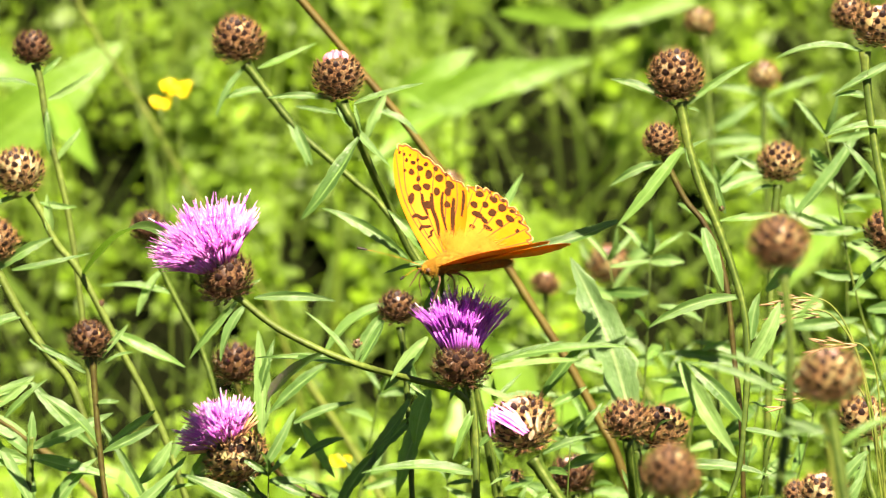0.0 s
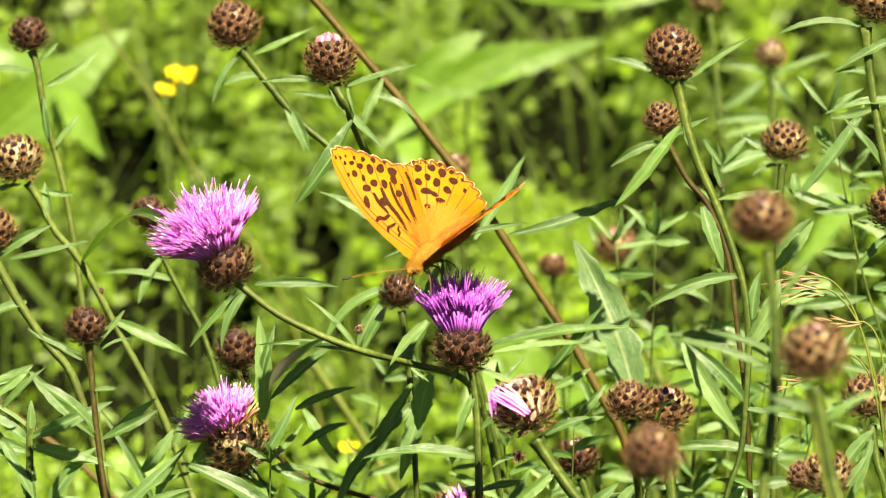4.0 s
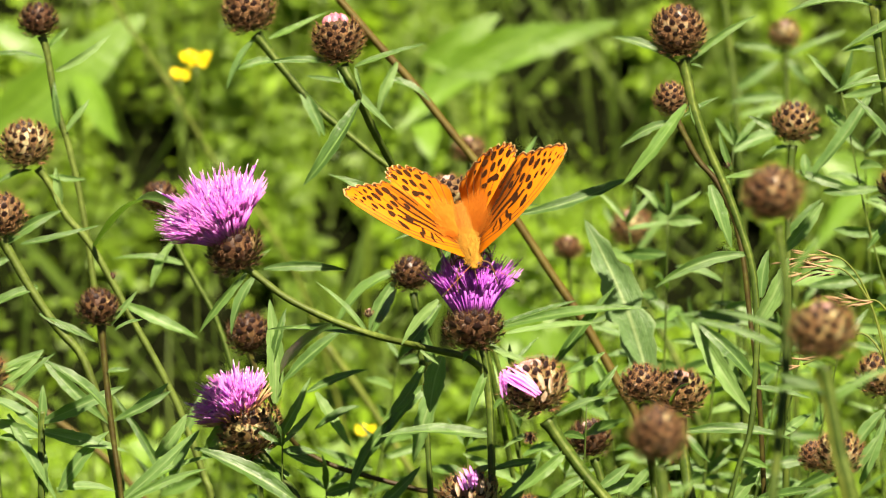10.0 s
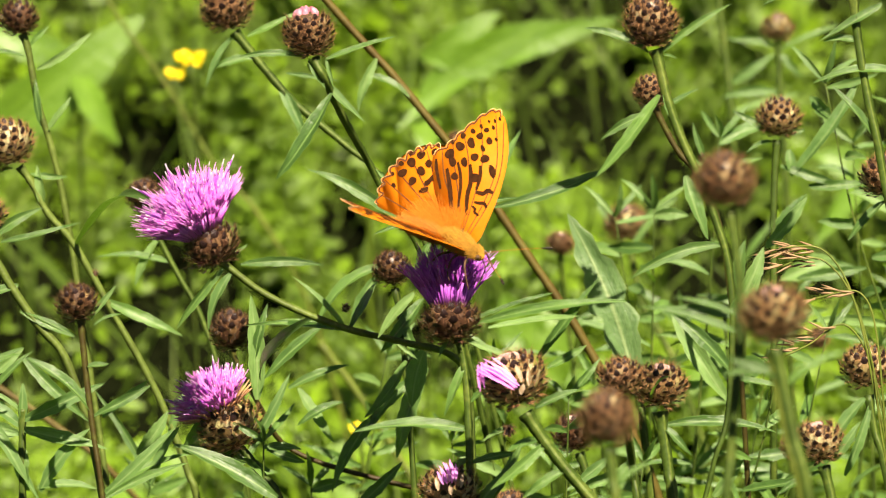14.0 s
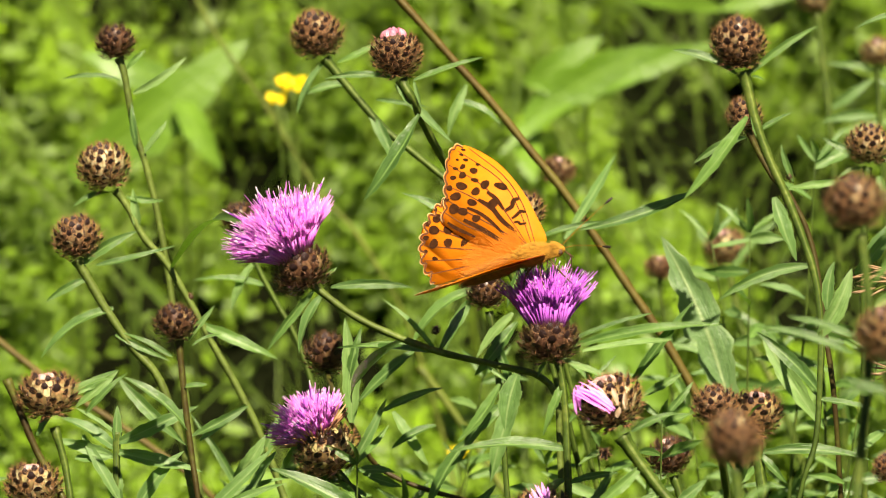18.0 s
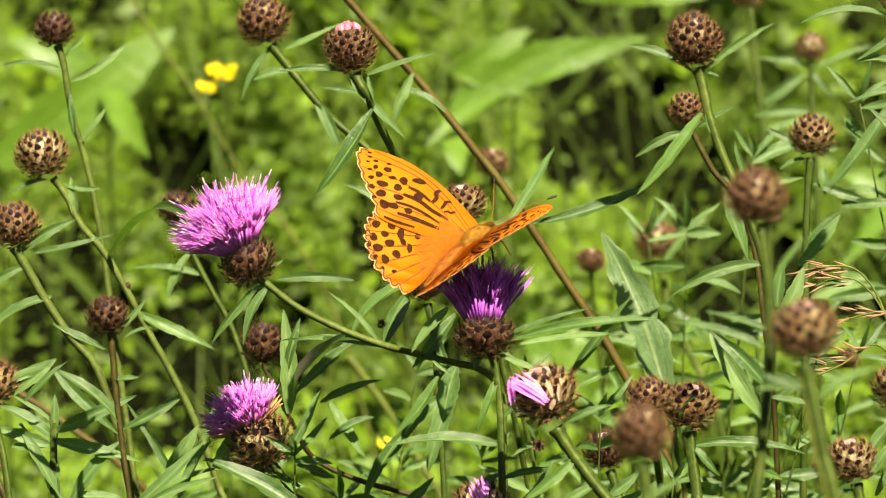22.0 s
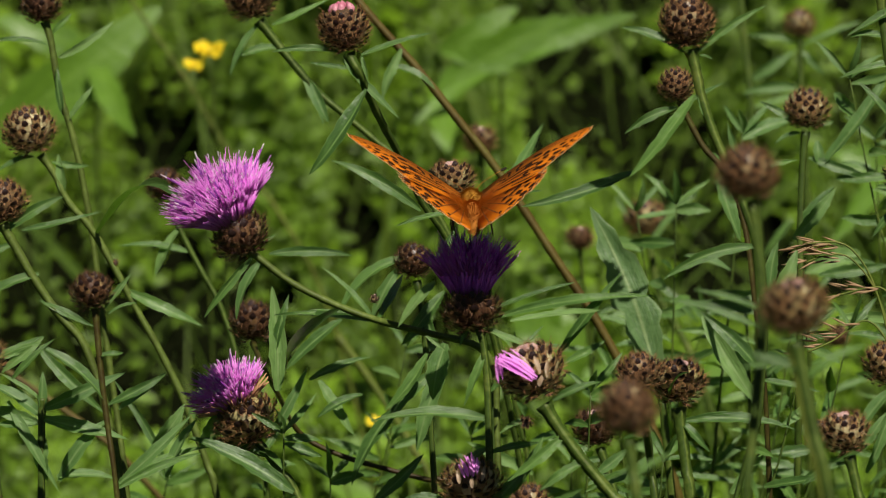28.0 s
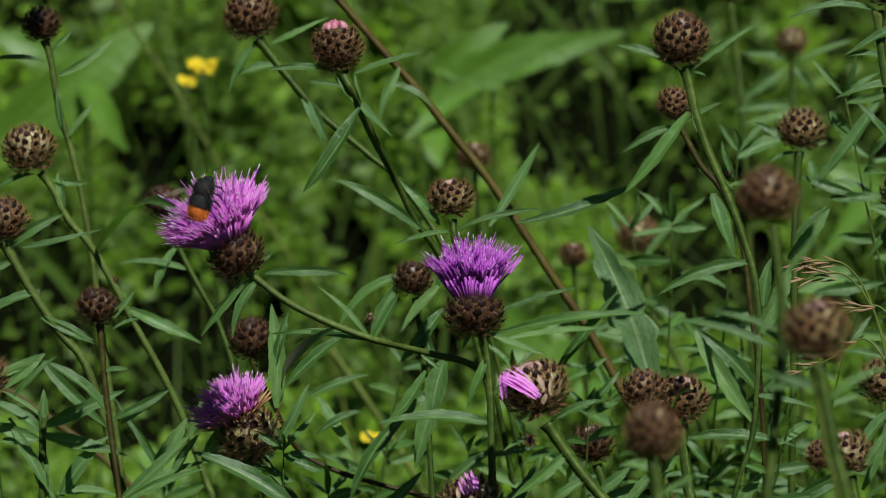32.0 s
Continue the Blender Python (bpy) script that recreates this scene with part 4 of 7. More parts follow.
# pair of buds on one plant
twin = knapweed((68.7, -75.2, 45.0), "knapweed plant with two bristly buds side by side")
stem(twin, [(65.0, -47.6, 45.0), (66.0, -55.0, 45.0), (67.2, -64.3, 45.0), (68.4, -73.6, 45.0)], 2.3, 2.5, STEM)
stem(twin, [(52.9, -42.0, -22.5), (54.4, -51.5, -15.0), (56.2, -62.5, 0.0), (57.2, -73.0, 0.0)], 1.6, 1.7, STEM, name="branch")
head(twin, (65.0, -40.5, 45.0), 15.8, (0.12, 1, -0.1), 0.95, top="pale", n=94, label="bristly bud with pale tip", tone="pale")
head(twin, (52.3, -36.7, -22.5), 12.4, (-0.15, 1, -0.1), 0.95, n=82, label="smaller bristly dark bud")
leaf(twin, (66.7, -51.2, 45.0), (97.3, -53.8, 45.0), 4.3, -0.08, 0)
leaf(twin, (62.8, -45.7, 45.0), (66.9, -37.3, 15.0), 2.5, 0.0, 0, LEAF_PALE)
leaf(twin, (64.4, -50.4, 45.0), (73.7, -59.7, 45.0), 3.1, 0.0, 0)
leaf(twin, (38.8, -54.5, 75.0), (51.3, -48.1, 60.0), 5.3, 0.05, 0)
leaf(twin, (58.2, -64.3, 45.0), (39.6, -70.6, 45.0), 4.0, 0.08, 0)
lowm = knapweed((49.7, -78.8, 120.0), "knapweed plant with a brown bud low in the leaves")
stem(lowm, [(44.8, -61.3, 120.0), (47.3, -69.1, 120.0), (49.7, -78.8, 120.0)], 1.6, 2.0, STEM)
head(lowm, (43.5, -55.7, 120.0), 13.0, (-0.15, 1, 0), 1.0, n=74, top="pale", tone="dark")
lowp = knapweed((10.1, -88.5, 0.0), "knapweed plant with a bud just opening purple")
stem(lowp, [(8.5, -74.2, 0.0), (9.5, -82.5, 0.0), (10.1, -88.5, 0.0)], 1.8, 2.1, STEM)
hd = head(lowp, (7.9, -67.1, 0.0), 17.8, (-0.1, 1, -0.05), 0.95, top="open", n=94, label="brown bud with a purple tuft", tone="pale")
for o, tip, w in (((7.5, -63.9, -12.0), (5.4, -59.0, -10.5), 2.3), ((8.1, -63.6, -10.5), (7.2, -58.3, -9.0), 2.4), ((8.7, -63.9, -12.0), (8.8, -59.5, -9.0), 2.0), ((6.6, -64.2, -12.0), (4.8, -60.4, -10.5), 1.7)):
    for k in (-0.5, 0.5):
        leaf(hd[0], (o[0] + k, o[1] + k * 0.6, o[2]), (tip[0] + k, tip[1] + k * 0.9, tip[2] + k), w * 0.55, 0.02, 12, FLORET, 0.05 + 0.08 * k, 0.6, "floret")
for o, tip, w in (((4.6, -66.1, -12.0), (4.2, -62.2, -10.5), 1.8), ((10.5, -65.4, -12.0), (11.4, -61.2, -10.5), 1.8), ((8.1, -67.2, -12.0), (7.8, -63.9, -12.0), 1.8)):
    leaf(hd[0], o, tip, w * 0.75, 0.0, 0, BRACT_WHITE, 0.1, 0.5, "inner_bract")
leaf(lowp, (0.2, -70.5, 0.0), (-11.8, -71.7, 0.0), 3.9, 0.05, 0)
leaf(lowp, (10.0, -75.7, 0.0), (25.8, -58.3, 0.0), 4.5, 0.06, 0)
lowq = knapweed((24.2, -92.1, 60.0), "knapweed plant with a small bud low in the leaves")
stem(lowq, [(23.8, -78.0, 60.0), (24.2, -92.1, 60.0)], 1.6, 1.6, STEM)
head(lowq, (23.6, -74.5, 60.0), 11.3, (0, 1, 0), 1.0, n=68)

# three blurred buds standing in front
neara = knapweed((69.8, -42.9, -300.0), "knapweed plant with a round bud standing in front of the clump")
stem(neara, [(69.8, 5.3, -300.0), (71.0, -3.2, -300.0), (71.7, -12.2, -300.0), (71.5, -26.0, -300.0), (69.8, -42.9, -300.0)], 1.4, 1.9, STEM)
head(neara, (68.8, 11.5, -300.0), 13.5, (-0.15, 1, -0.05), 1.02, n=94)
leaf(neara, (72.7, -5.6, -300.0), (78.7, 2.9, -300.0), 2.4, 0.05, 0)
nearb = knapweed((83.7, -57.8, -315.0), "stout knapweed plant with a round bud in front of the clump")
stem(nearb, [(78.6, -23.9, -315.0), (80.1, -31.6, -315.0), (82.3, -42.8, -315.0), (85.1, -55.3, -315.0)], 2.0, 2.1, STEM)
stem(nearb, [(77.3, -24.7, -315.0), (78.8, -31.9, -315.0), (80.8, -43.1, -315.0), (83.7, -55.3, -315.0)], 1.1, 1.2, STEM_YELLOW, name="branch")
head(nearb, (78.3, -16.8, -315.0), 14.8, (-0.1, 1, -0.05), 1.02, top="pale", n=94, tone="pale")
leaf(nearb, (80.1, -30.5, -315.0), (68.2, -25.7, -315.0), 3.1, 0.05, 0)
leaf(nearb, (80.8, -31.6, -315.0), (93.8, -24.5, -315.0), 3.3, -0.06, 0)
leaf(nearb, (80.4, -29.3, -315.0), (67.0, -29.3, -315.0), 2.9, 0.1, 0)
nearc = knapweed((46.1, -61.5, -315.0), "knapweed plant with an oval bud low in front of the clump")
stem(nearc, [(44.2, -44.6, -315.0), (45.0, -50.8, -315.0), (46.1, -61.5, -315.0)], 1.7, 2.1, STEM)
head(nearc, (43.9, -38.4, -315.0), 12.8, (-0.05, 1, -0.05), 1.1, n=94)
leaf(nearc, (45.3, -52.0, -315.0), (53.6, -47.2, -315.0), 2.4, 0.05, 0)

# plants at the far side of the clump
brp = knapweed((109.1, -81.5, -40.5), "knapweed plant with a pale bristly bud on a short stem")
stem(brp, [(104.4, -59.4, -40.5), (106.2, -66.9, -40.5), (109.1, -80.1, -40.5)], 1.8, 2.1, STEM)
head(brp, (103.3, -53.3, -40.5), 13.5, (-0.2, 1, -0.1), 1.0, top="pale", n=88, tone="pale")
head(brp, (100.0, -55.6, 0.0), 8.8, (-0.3, 1, 0), 1.0, n=68)
leaf(brp, (104.0, -61.1, -40.5), (92.3, -66.9, -40.5), 3.5, 0.05, 0)
leaf(brp, (106.9, -58.2, -40.5), (114.2, -48.0, -40.5), 3.5, 0.05, 0, LEAF_PALE)
edge = knapweed((130.2, -65.9, 90.0), "knapweed plant with a round bud at the side of the clump")
stem(edge, [(125.8, -44.8, 90.0), (127.4, -54.7, 90.0), (130.2, -65.9, 90.0)], 1.6, 1.8, STEM)
head(edge, (125.2, -37.1, 90.0), 15.3, (-0.05, 1, 0), 0.95, n=86, tone="pale")
head(edge, (129.8, -34.0, 375.0), 8.0, (0, 1, 0), 1.0, n=40, loose=True)
leaf(edge, (119.0, -67.4, 90.0), (127.1, -45.1, 90.0), 3.8, 0.05, 0, LEAF_PALE)
sideb = knapweed((133.1, -28.4, 45.0), "knapweed plant with a brown bud and drooping leaf")
stem(sideb, [(128.7, 10.1, 45.0), (130.4, -2.0, 45.0), (133.1, -28.4, 45.0)], 1.6, 1.7, STEM)
head(sideb, (127.1, 16.0, 45.0), 13.6, (-0.05, 1, 0), 1.0, n=86)
leaf(sideb, (127.9, 9.6, 45.0), (117.4, -1.2, 45.0), 3.4, 0.06, 0)
cornerb = knapweed((125.8, 17.7, 30.0), "knapweed plant with two buds at the edge of the clump")
stem(cornerb, [(118.4, 65.4, 30.0), (119.2, 56.4, 30.0), (121.7, 39.4, 30.0), (125.8, 17.7, 30.0)], 1.8, 1.8, STEM)
head(cornerb, (121.9, 72.3, 30.0), 14.7, (0.1, 1, 0), 1.0, top="pale", n=86, tone="pale")
head(cornerb, (124.5, 81.1, 150.0), 11.4, (-0.1, 1, 0), 1.0, n=74)
leaf(cornerb, (119.4, 53.3, 30.0), (110.1, 52.8, 30.0), 3.1, 0.05, 0)
leaf(cornerb, (117.8, 65.4, 30.0), (93.9, 63.0, 30.0), 3.7, 0.16, 0)
leaf(cornerb, (126.2, 63.1, 30.0), (109.3, 53.1, 30.0), 3.7, -0.08, 0)
leaf(cornerb, (129.7, 45.0, 30.0), (107.2, 41.6, 30.0), 4.3, 0.08, 0)
leaf(cornerb, (123.8, 27.0, 30.0), (112.6, 40.7, 30.0), 3.7, 0.0, 0)
leftl = knapweed((-109.1, -74.9, 0.0), "knapweed plant with a pinkish opening bud under an arching leaf")
stem(leftl, [(-134.9, -29.4, 0.0), (-131.3, -38.5, 0.0), (-126.9, -49.1, 0.0), (-121.7, -58.2, 0.0), (-117.4, -70.3, 0.0)], 1.4, 1.5, STEM_BROWN)
stem(leftl, [(-122.3, -42.4, 0.0), (-119.4, -53.7, 0.0), (-117.4, -70.3, 0.0)], 1.4, 1.4, STEM, name="branch")
head(leftl, (-123.8, -34.0, 0.0), 16.9, (-0.15, 1, -0.1), 0.9, top="pale", n=88, tone="pale")
head(leftl, (-128.1, -58.1, 0.0), 15.7, (-0.1, 1, -0.1), 0.95, top="pale", n=86, tone="pale")
leaf(leftl, (-126.8, -44.6, 0.0), (-105.9, -29.2, 0.0), 4.2, -0.25, 0)
leaf(leftl, (-113.9, -38.7, 0.0), (-102.4, -28.0, 0.0), 2.7, 0.0, 0)

# long pale wavy leaf rising behind the clump
tongue = thing("dock_shoot", foot((63.3, -54.6, 123.0)), "broad-leaved shoot with one long wavy pale green leaf", "weed")
leaf(tongue, (61.3, -41.5, 123.0), (42.1, 7.6, 123.0), 13.0, 0.07, 0, LEAF_GREY, 0.02, 0.3, "leaf", 0.07, 0.25)
leaf(tongue, (15.9, -23.8, 114.0), (60.9, -17.9, 105.0), 4.4, -0.03, 0, twist=0.5)
leaf(tongue, (32.9, -34.0, 111.0), (50.9, -11.0, 108.0), 4.2, 0.03, 0)
leaf(tongue, (18.9, -24.8, 90.0), (44.8, -21.8, 105.0), 3.9, 0.05, 0, LEAF_PALE)
stem(tongue, [(61.3, -41.5, 123.0), (62.5, -48.1, 123.0), (63.3, -54.6, 123.0)], 1.6, 2.0, STEM)
shoots = thing("knapweed_shoot", foot((93.3, -78.7, 225.0)), "leafy knapweed shoot with pale spreading leaves", "wildflower", "leafy shoots")
stem(shoots, [(91.6, -19.8, 225.0), (93.0, -44.1, 225.0), (93.3, -78.7, 225.0)], 0.7, 0.9, STEM)
leaf(shoots, (101.9, -25.0, 225.0), (73.4, -21.6, 225.0), 4.8, 0.05, 0)
leaf(shoots, (107.1, -24.2, 225.0), (83.2, -17.3, 225.0), 4.2, 0.05, 0)
leaf(shoots, (93.0, -44.1, 225.0), (78.1, -23.3, 225.0), 5.9, 0.04, 0, LEAF_PALE)
leaf(shoots, (93.0, -47.5, 225.0), (107.1, -33.7, 225.0), 4.5, 0.1, 0)
leaf(shoots, (95.0, -33.7, 225.0), (70.8, -29.4, 225.0), 4.2, 0.08, 0)
leaf(shoots, (93.3, -68.3, 225.0), (114.1, -75.2, 225.0), 7.6, 0.1, 0)
leaf(shoots, (114.1, -12.9, 225.0), (136.2, -9.4, 225.0), 5.2, 0.06, 0)

# bare brown stalk slanting through
dry = thing("dry_stalk", foot((64.8, -59.8, 180.0)), "bare brown stalk slanting through the clump", "stalk")
stem(dry, [(-44.0, 90.2, 180.0), (-30.5, 75.0, 180.0), (-17.0, 59.5, 180.0), (-6.9, 48.0, 180.0), (3.2, 35.2, 180.0), (13.4, 22.4, 180.0), (23.5, 7.6, 180.0), (33.6, -7.9, 180.0), (43.7, -23.1, 180.0), (53.9, -41.3, 180.0), (60.6, -54.8, 180.0)], 1.7, 2.2, STEM_DRY)
for a, b_, c, d in (((-38.9, -34.9, 495.0), (-25.8, -52.9, 495.0), (-11.8, -74.9, 495.0), (-3.8, -90.9, 495.0)),):
    st = thing("grass_stalk", foot(d), "pale yellow-green grass stalk", "grass", "grass stalks")
    stem(st, [a, b_, c, d], 1.7, 2.0, STEM_YELLOW, name="stalk")
st = thing("grass_stalk", foot((-68.0, 14.6, 750.0)), "thick yellow-green grass stalk leaning across", "grass", "grass stalks")
stem(st, [(-139.2, 117.8, 750.0), (-123.9, 90.8, 750.0), (-105.2, 63.9, 750.0), (-86.5, 32.4, 750.0), (-67.9, 10.1, 750.0)], 1.1, 1.4, STEM_YELLOW, name="stalk")
for a, b_, c, d in (((-183.0, -17.1, 375.0), (-160.6, -35.3, 375.0), (-128.9, -56.4, 375.0), (-102.8, -78.4, 375.0)),):
    st = thing("dry_stalk", foot(d), "fallen reddish brown dry stalk", "stalk", "fallen stalks")
    stem(st, [a, b_, c, d], 1.6, 1.8, STEM_DRY, name="stalk")

# further leaves among the stems
leaf(halff, (-110.3, -30.8, 60), (-92.2, -49.0, 60), 4.6, 0.06, 0, LEAF, 0.06, twist=0.45)
leaf(leftl, (-119.0, -33.3, 20), (-106.9, -27.6, 20), 3.0, 0.05, 0, LEAF, 0.06, twist=0.45)
leaf(halff, (-88.3, -47.9, 60), (-75.4, -37.7, 60), 3.8, 0.05, 0, LEAF_PALE, 0.06, twist=0.45)
leaf(lowb, (-85.7, -67.6, 20), (-66.4, -49.6, 20), 4.5, 0.06, 0, LEAF_PALE, 0.06, twist=0.45)
leaf(lowb, (-85.6, -68.6, 10), (-62.9, -59.2, 10), 3.3, -0.06, 0, LEAF, 0.06, twist=0.45)
leaf(halff, (-80.5, -59.5, 90), (-71.6, -47.2, 90), 5.4, 0.1, 0, LEAF_PALE, 0.06, twist=0.45)
leaf(halff, (-39.7, -70.1, 45), (-68.1, -55.0, 45), 6.8, 0.05, 0, LEAF, 0.06, twist=0.45)
leaf(star, (-105.0, -66.3, 40.0), (-88.8, -66.9, 40.0), 4.0, -0.1, 0, LEAF_PALE, 0.06, twist=0.45)
leaf(bgm, (-28.0, -24.0, 70), (-44.0, -38.2, 70), 4.6, 0.04, 0, LEAF, 0.06, twist=0.45)
leaf(bgm, (-36.7, -40.4, 60), (-19.5, -34.1, 60), 3.4, -0.06, 0, LEAF, 0.06, twist=0.45)
leaf(bgm, (-35.0, -41.4, 95), (-25.0, -56.9, 95), 4.7, 0.05, 0, LEAF_PALE, 0.06, twist=0.45)
leaf(bgm, (0.9, -30.5, 60), (-2.7, -46.1, 60), 8.0, 0.08, 0, LEAF_PALE, 0.06, twist=0.45)
leaf(bgm, (-4.3, -33.6, 80), (-16.3, -49.5, 80), 4.6, -0.14, 0, LEAF, 0.06, twist=0.45)
leaf(pinkf, (-21.4, -22.7, 15), (-41.5, -21.7, 15), 2.8, 0.03, 0, LEAF, 0.06, twist=0.45)
leaf(fc, (-1.0, -13.6, -12), (-10.7, -25.6, -12), 3.8, 0.04, 0, LEAF_PALE, 0.06, twist=0.45)
leaf(rtop, (72.3, -21.8, 90), (88.9, -48.4, 90), 7.0, 0.06, 0, LEAF_PALE, 0.06, twist=0.45)
leaf(nearb, (76.7, -22.3, -200), (53.2, -15.9, -200), 2.9, 0.06, 0, LEAF, 0.06, twist=0.45)
leaf(nearb, (78.0, -19.0, -200), (61.7, -13.8, -200), 2.4, 0.05, 0, LEAF, 0.06, twist=0.45)
leaf(rtop, (86.6, -14.0, 10), (88.8, -1.1, 10), 4.4, -0.08, 0, LEAF_PALE, 0.06, twist=0.45)
leaf(bg2, (98.8, -2.1, 110), (110.7, 12.5, 110), 5.1, 0.06, 0, LEAF_PALE, 0.06, twist=0.45)
leaf(openb, (41.8, -63.8, -10), (50.0, -57.3, -10), 4.0, 0.05, 0, LEAF_PALE, 0.06, twist=0.45)
leaf(twin, (50.1, -67.2, 20), (56.8, -59.2, 20), 4.5, 0.1, 0, LEAF_PALE, 0.06, twist=0.45)
leaf(bg2, (131.1, -6.7, 300), (113.4, -12.9, 300), 9.7, 0.05, 0, LEAF_PALE, 0.06, twist=0.45)
leaf(star, (-120.5, -52.1, 40.0), (-109.3, -51.2, 40.0), 4.0, 0.1, 0, LEAF_PALE, 0.06, twist=0.45)
leaf(lowp, (-18.6, -73.9, 60), (-5.3, -61.0, 60), 4.6, 0.06, 0, LEAF, 0.06, twist=0.45)
leaf(lowp, (18.8, -69.1, 0), (27.0, -54.0, 0), 4.0, 0.06, 0, LEAF, 0.06, twist=0.45)
leaf(twin, (80.1, -71.7, 60), (88.7, -60.8, 60), 4.6, 0.08, 0, LEAF_PALE, 0.06, twist=0.45)
leaf(brp, (116.9, -42.6, -20), (106.9, -56.0, -20), 4.3, 0.06, 0, LEAF_PALE, 0.06, twist=0.45)
leaf(redb, (-28.2, 48.2, 50), (-12.6, 31.9, 50), 3.2, 0.05, 0, LEAF_PALE, 0.06, twist=0.45)
leaf(tlb, (-38.7, 43.8, 150), (-33.7, 32.2, 150), 4.4, 0.05, 0, LEAF_PALE, 0.06, twist=0.45)
leaf(twin, (34.5, -35.8, 60), (45.5, -29.5, 60), 3.4, 0.05, 0, LEAF, 0.06, twist=0.45)
leaf(bg1, (72.0, -4.2, 500), (88.0, 13.9, 500), 3.9, -0.1, 0, LEAF_PALE, 0.06, twist=0.45)


# ---- leafy filling of the clump ----


def shoot(x, y, z, seed, mat, tall=75.0, count=9, size=1.0):
    """A leafy side shoot whose tip is at x, y, z."""
    rnd = random.Random(seed)
    top = P(x, y, z)
    th = thing("knapweed_shoot", Vector((top.x, top.y + 0.01, 0)), "leafy knapweed shoot with narrow green leaves", "wildflower", "leafy shoots")
    lean = rnd.uniform(-0.3, 0.3)
    low = (x - lean * tall, y - tall, z + tall * 0.1)
    stem(th, [(x, y, z), (x - lean * tall * 0.4, y - tall * 0.5, z + tall * 0.04), low], 0.3, 1.3, STEM, flare=0.0)
    for k in range(3):
        a = k * 2.1 + rnd.random()
        leaf(th, (x, y - 1, z), (x + math.cos(a) * 9 * size, y + rnd.uniform(4, 10) * size, z + math.sin(a) * 8), size * rnd.uniform(1.8, 3), 0.05, rnd.uniform(-20, 20), mat)
    for i in range(count):
        s = (i + 0.3) / count
        a = i * 2.4 + rnd.uniform(-0.5, 0.5)
        o = (x - lean * tall * s, y - tall * s, z + tall * 0.1 * s)
        ln = size * rnd.uniform(13, 27) * (0.6 + 0.6 * s)
        up = rnd.uniform(-0.25, 0.75)
        tip = (o[0] + math.cos(a) * ln, o[1] + up * ln * 0.7, o[2] + math.sin(a) * ln * 0.7)
        leaf(th, o, tip, size * rnd.uniform(2.8, 5.2), rnd.uniform(-0.12, 0.12), rnd.uniform(-25, 25), mat if rnd.random() < 0.75 else LEAF_PALE, rnd.uniform(0.02, 0.16))
    return th


SHOOTS = random.Random(77)
for i in range(26):
    sx = -150 + 300 * ((i * 0.618) % 1.0) + SHOOTS.uniform(-6, 6)
    sz = SHOOTS.uniform(35, 260)
    sy = SHOOTS.uniform(-62, -18) * (1 + sz / 1500) - (6 if sx < -20 else 0)
    if sx > -75 or sz < 120:
        shoot(sx * (1 + sz / 1500), sy, sz, 100 + i, LEAF)
for i in range(12):
    sx = 40 + 120 * ((i * 0.618) % 1.0)
    sz = SHOOTS.uniform(150, 420)
    shoot(sx * (1 + sz / 1500), SHOOTS.uniform(-30, 50), sz, 300 + i, LEAF_PALE if i % 2 else LEAF, 90, 9, 1.15)

# ---- broad leaves behind ----


def broad_plant(centre, tip, width, seed, extra=2):
    rnd = random.Random(seed)
    c = P(*centre)
    th = thing("broad_leaved_weed", Vector((c.x, c.y, 0)), "low weed with broad bright green leaves", "weed", "broad-leaved weeds")
    stem(th, [centre, (centre[0], centre[1] - 15, centre[2] + 10)], 1.0, 1.5, STEM)
    leaf(th, centre, tip, width, rnd.uniform(-0.1, 0.1), rnd.uniform(-10, 10), BROAD, 0.1, 0.15)
    for i in range(extra):
        a = rnd.uniform(0, 6.28)
        ln = rnd.uniform(40, 75)
        leaf(th, centre, (centre[0] + math.cos(a) * ln, centre[1] + math.sin(a) * ln * 0.35 - 10, centre[2] + math.sin(a) * ln * 0.5), width * rnd.uniform(0.6, 0.9), 0.05, rnd.uniform(-15, 15), BROAD, 0.1, 0.15)


broad_plant((-4.2, 61.9, 900.0), (56.0, 93.2, 900.0), 20.7, 1, 1)
broad_plant((-4.2, 78.7, 900.0), (29.5, 98.0, 900.0), 14.5, 2, 1)
broad_plant((82.7, 112.4, 975.0), (130.1, 123.3, 975.0), 12.4, 3, 1)
broad_plant((22.3, 71.5, 900.0), (80.1, 94.4, 900.0), 12.5, 21, 1)
broad_plant((-151.1, 76.3, 900.0), (-194.5, 93.1, 900.0), 16.9, 5, 1)
broad_plant((-198.0, 40.0, 900.0), (-122.0, 98.0, 900.0), 30.0, 6, 0)
broad_plant((44.0, -46.5, 900.0), (29.5, -22.4, 900.0), 24.1, 7, 1)
broad_plant((53.6, -60.9, 900.0), (44.0, -27.2, 900.0), 24.1, 8, 1)
broad_plant((-107.7, -99.5, 900.0), (-129.4, -85.1, 900.0), 19.3, 10, 1)
broad_plant((-52.3, -104.3, 900.0), (-33.0, -85.0, 900.0), 19.3, 11, 1)
broad_plant((123.5, -46.4, 900.0), (113.9, -70.5, 900.0), 21.7, 12, 1)
broad_plant((188.5, 28.3, 900.0), (162.0, 35.5, 900.0), 16.9, 13, 1)


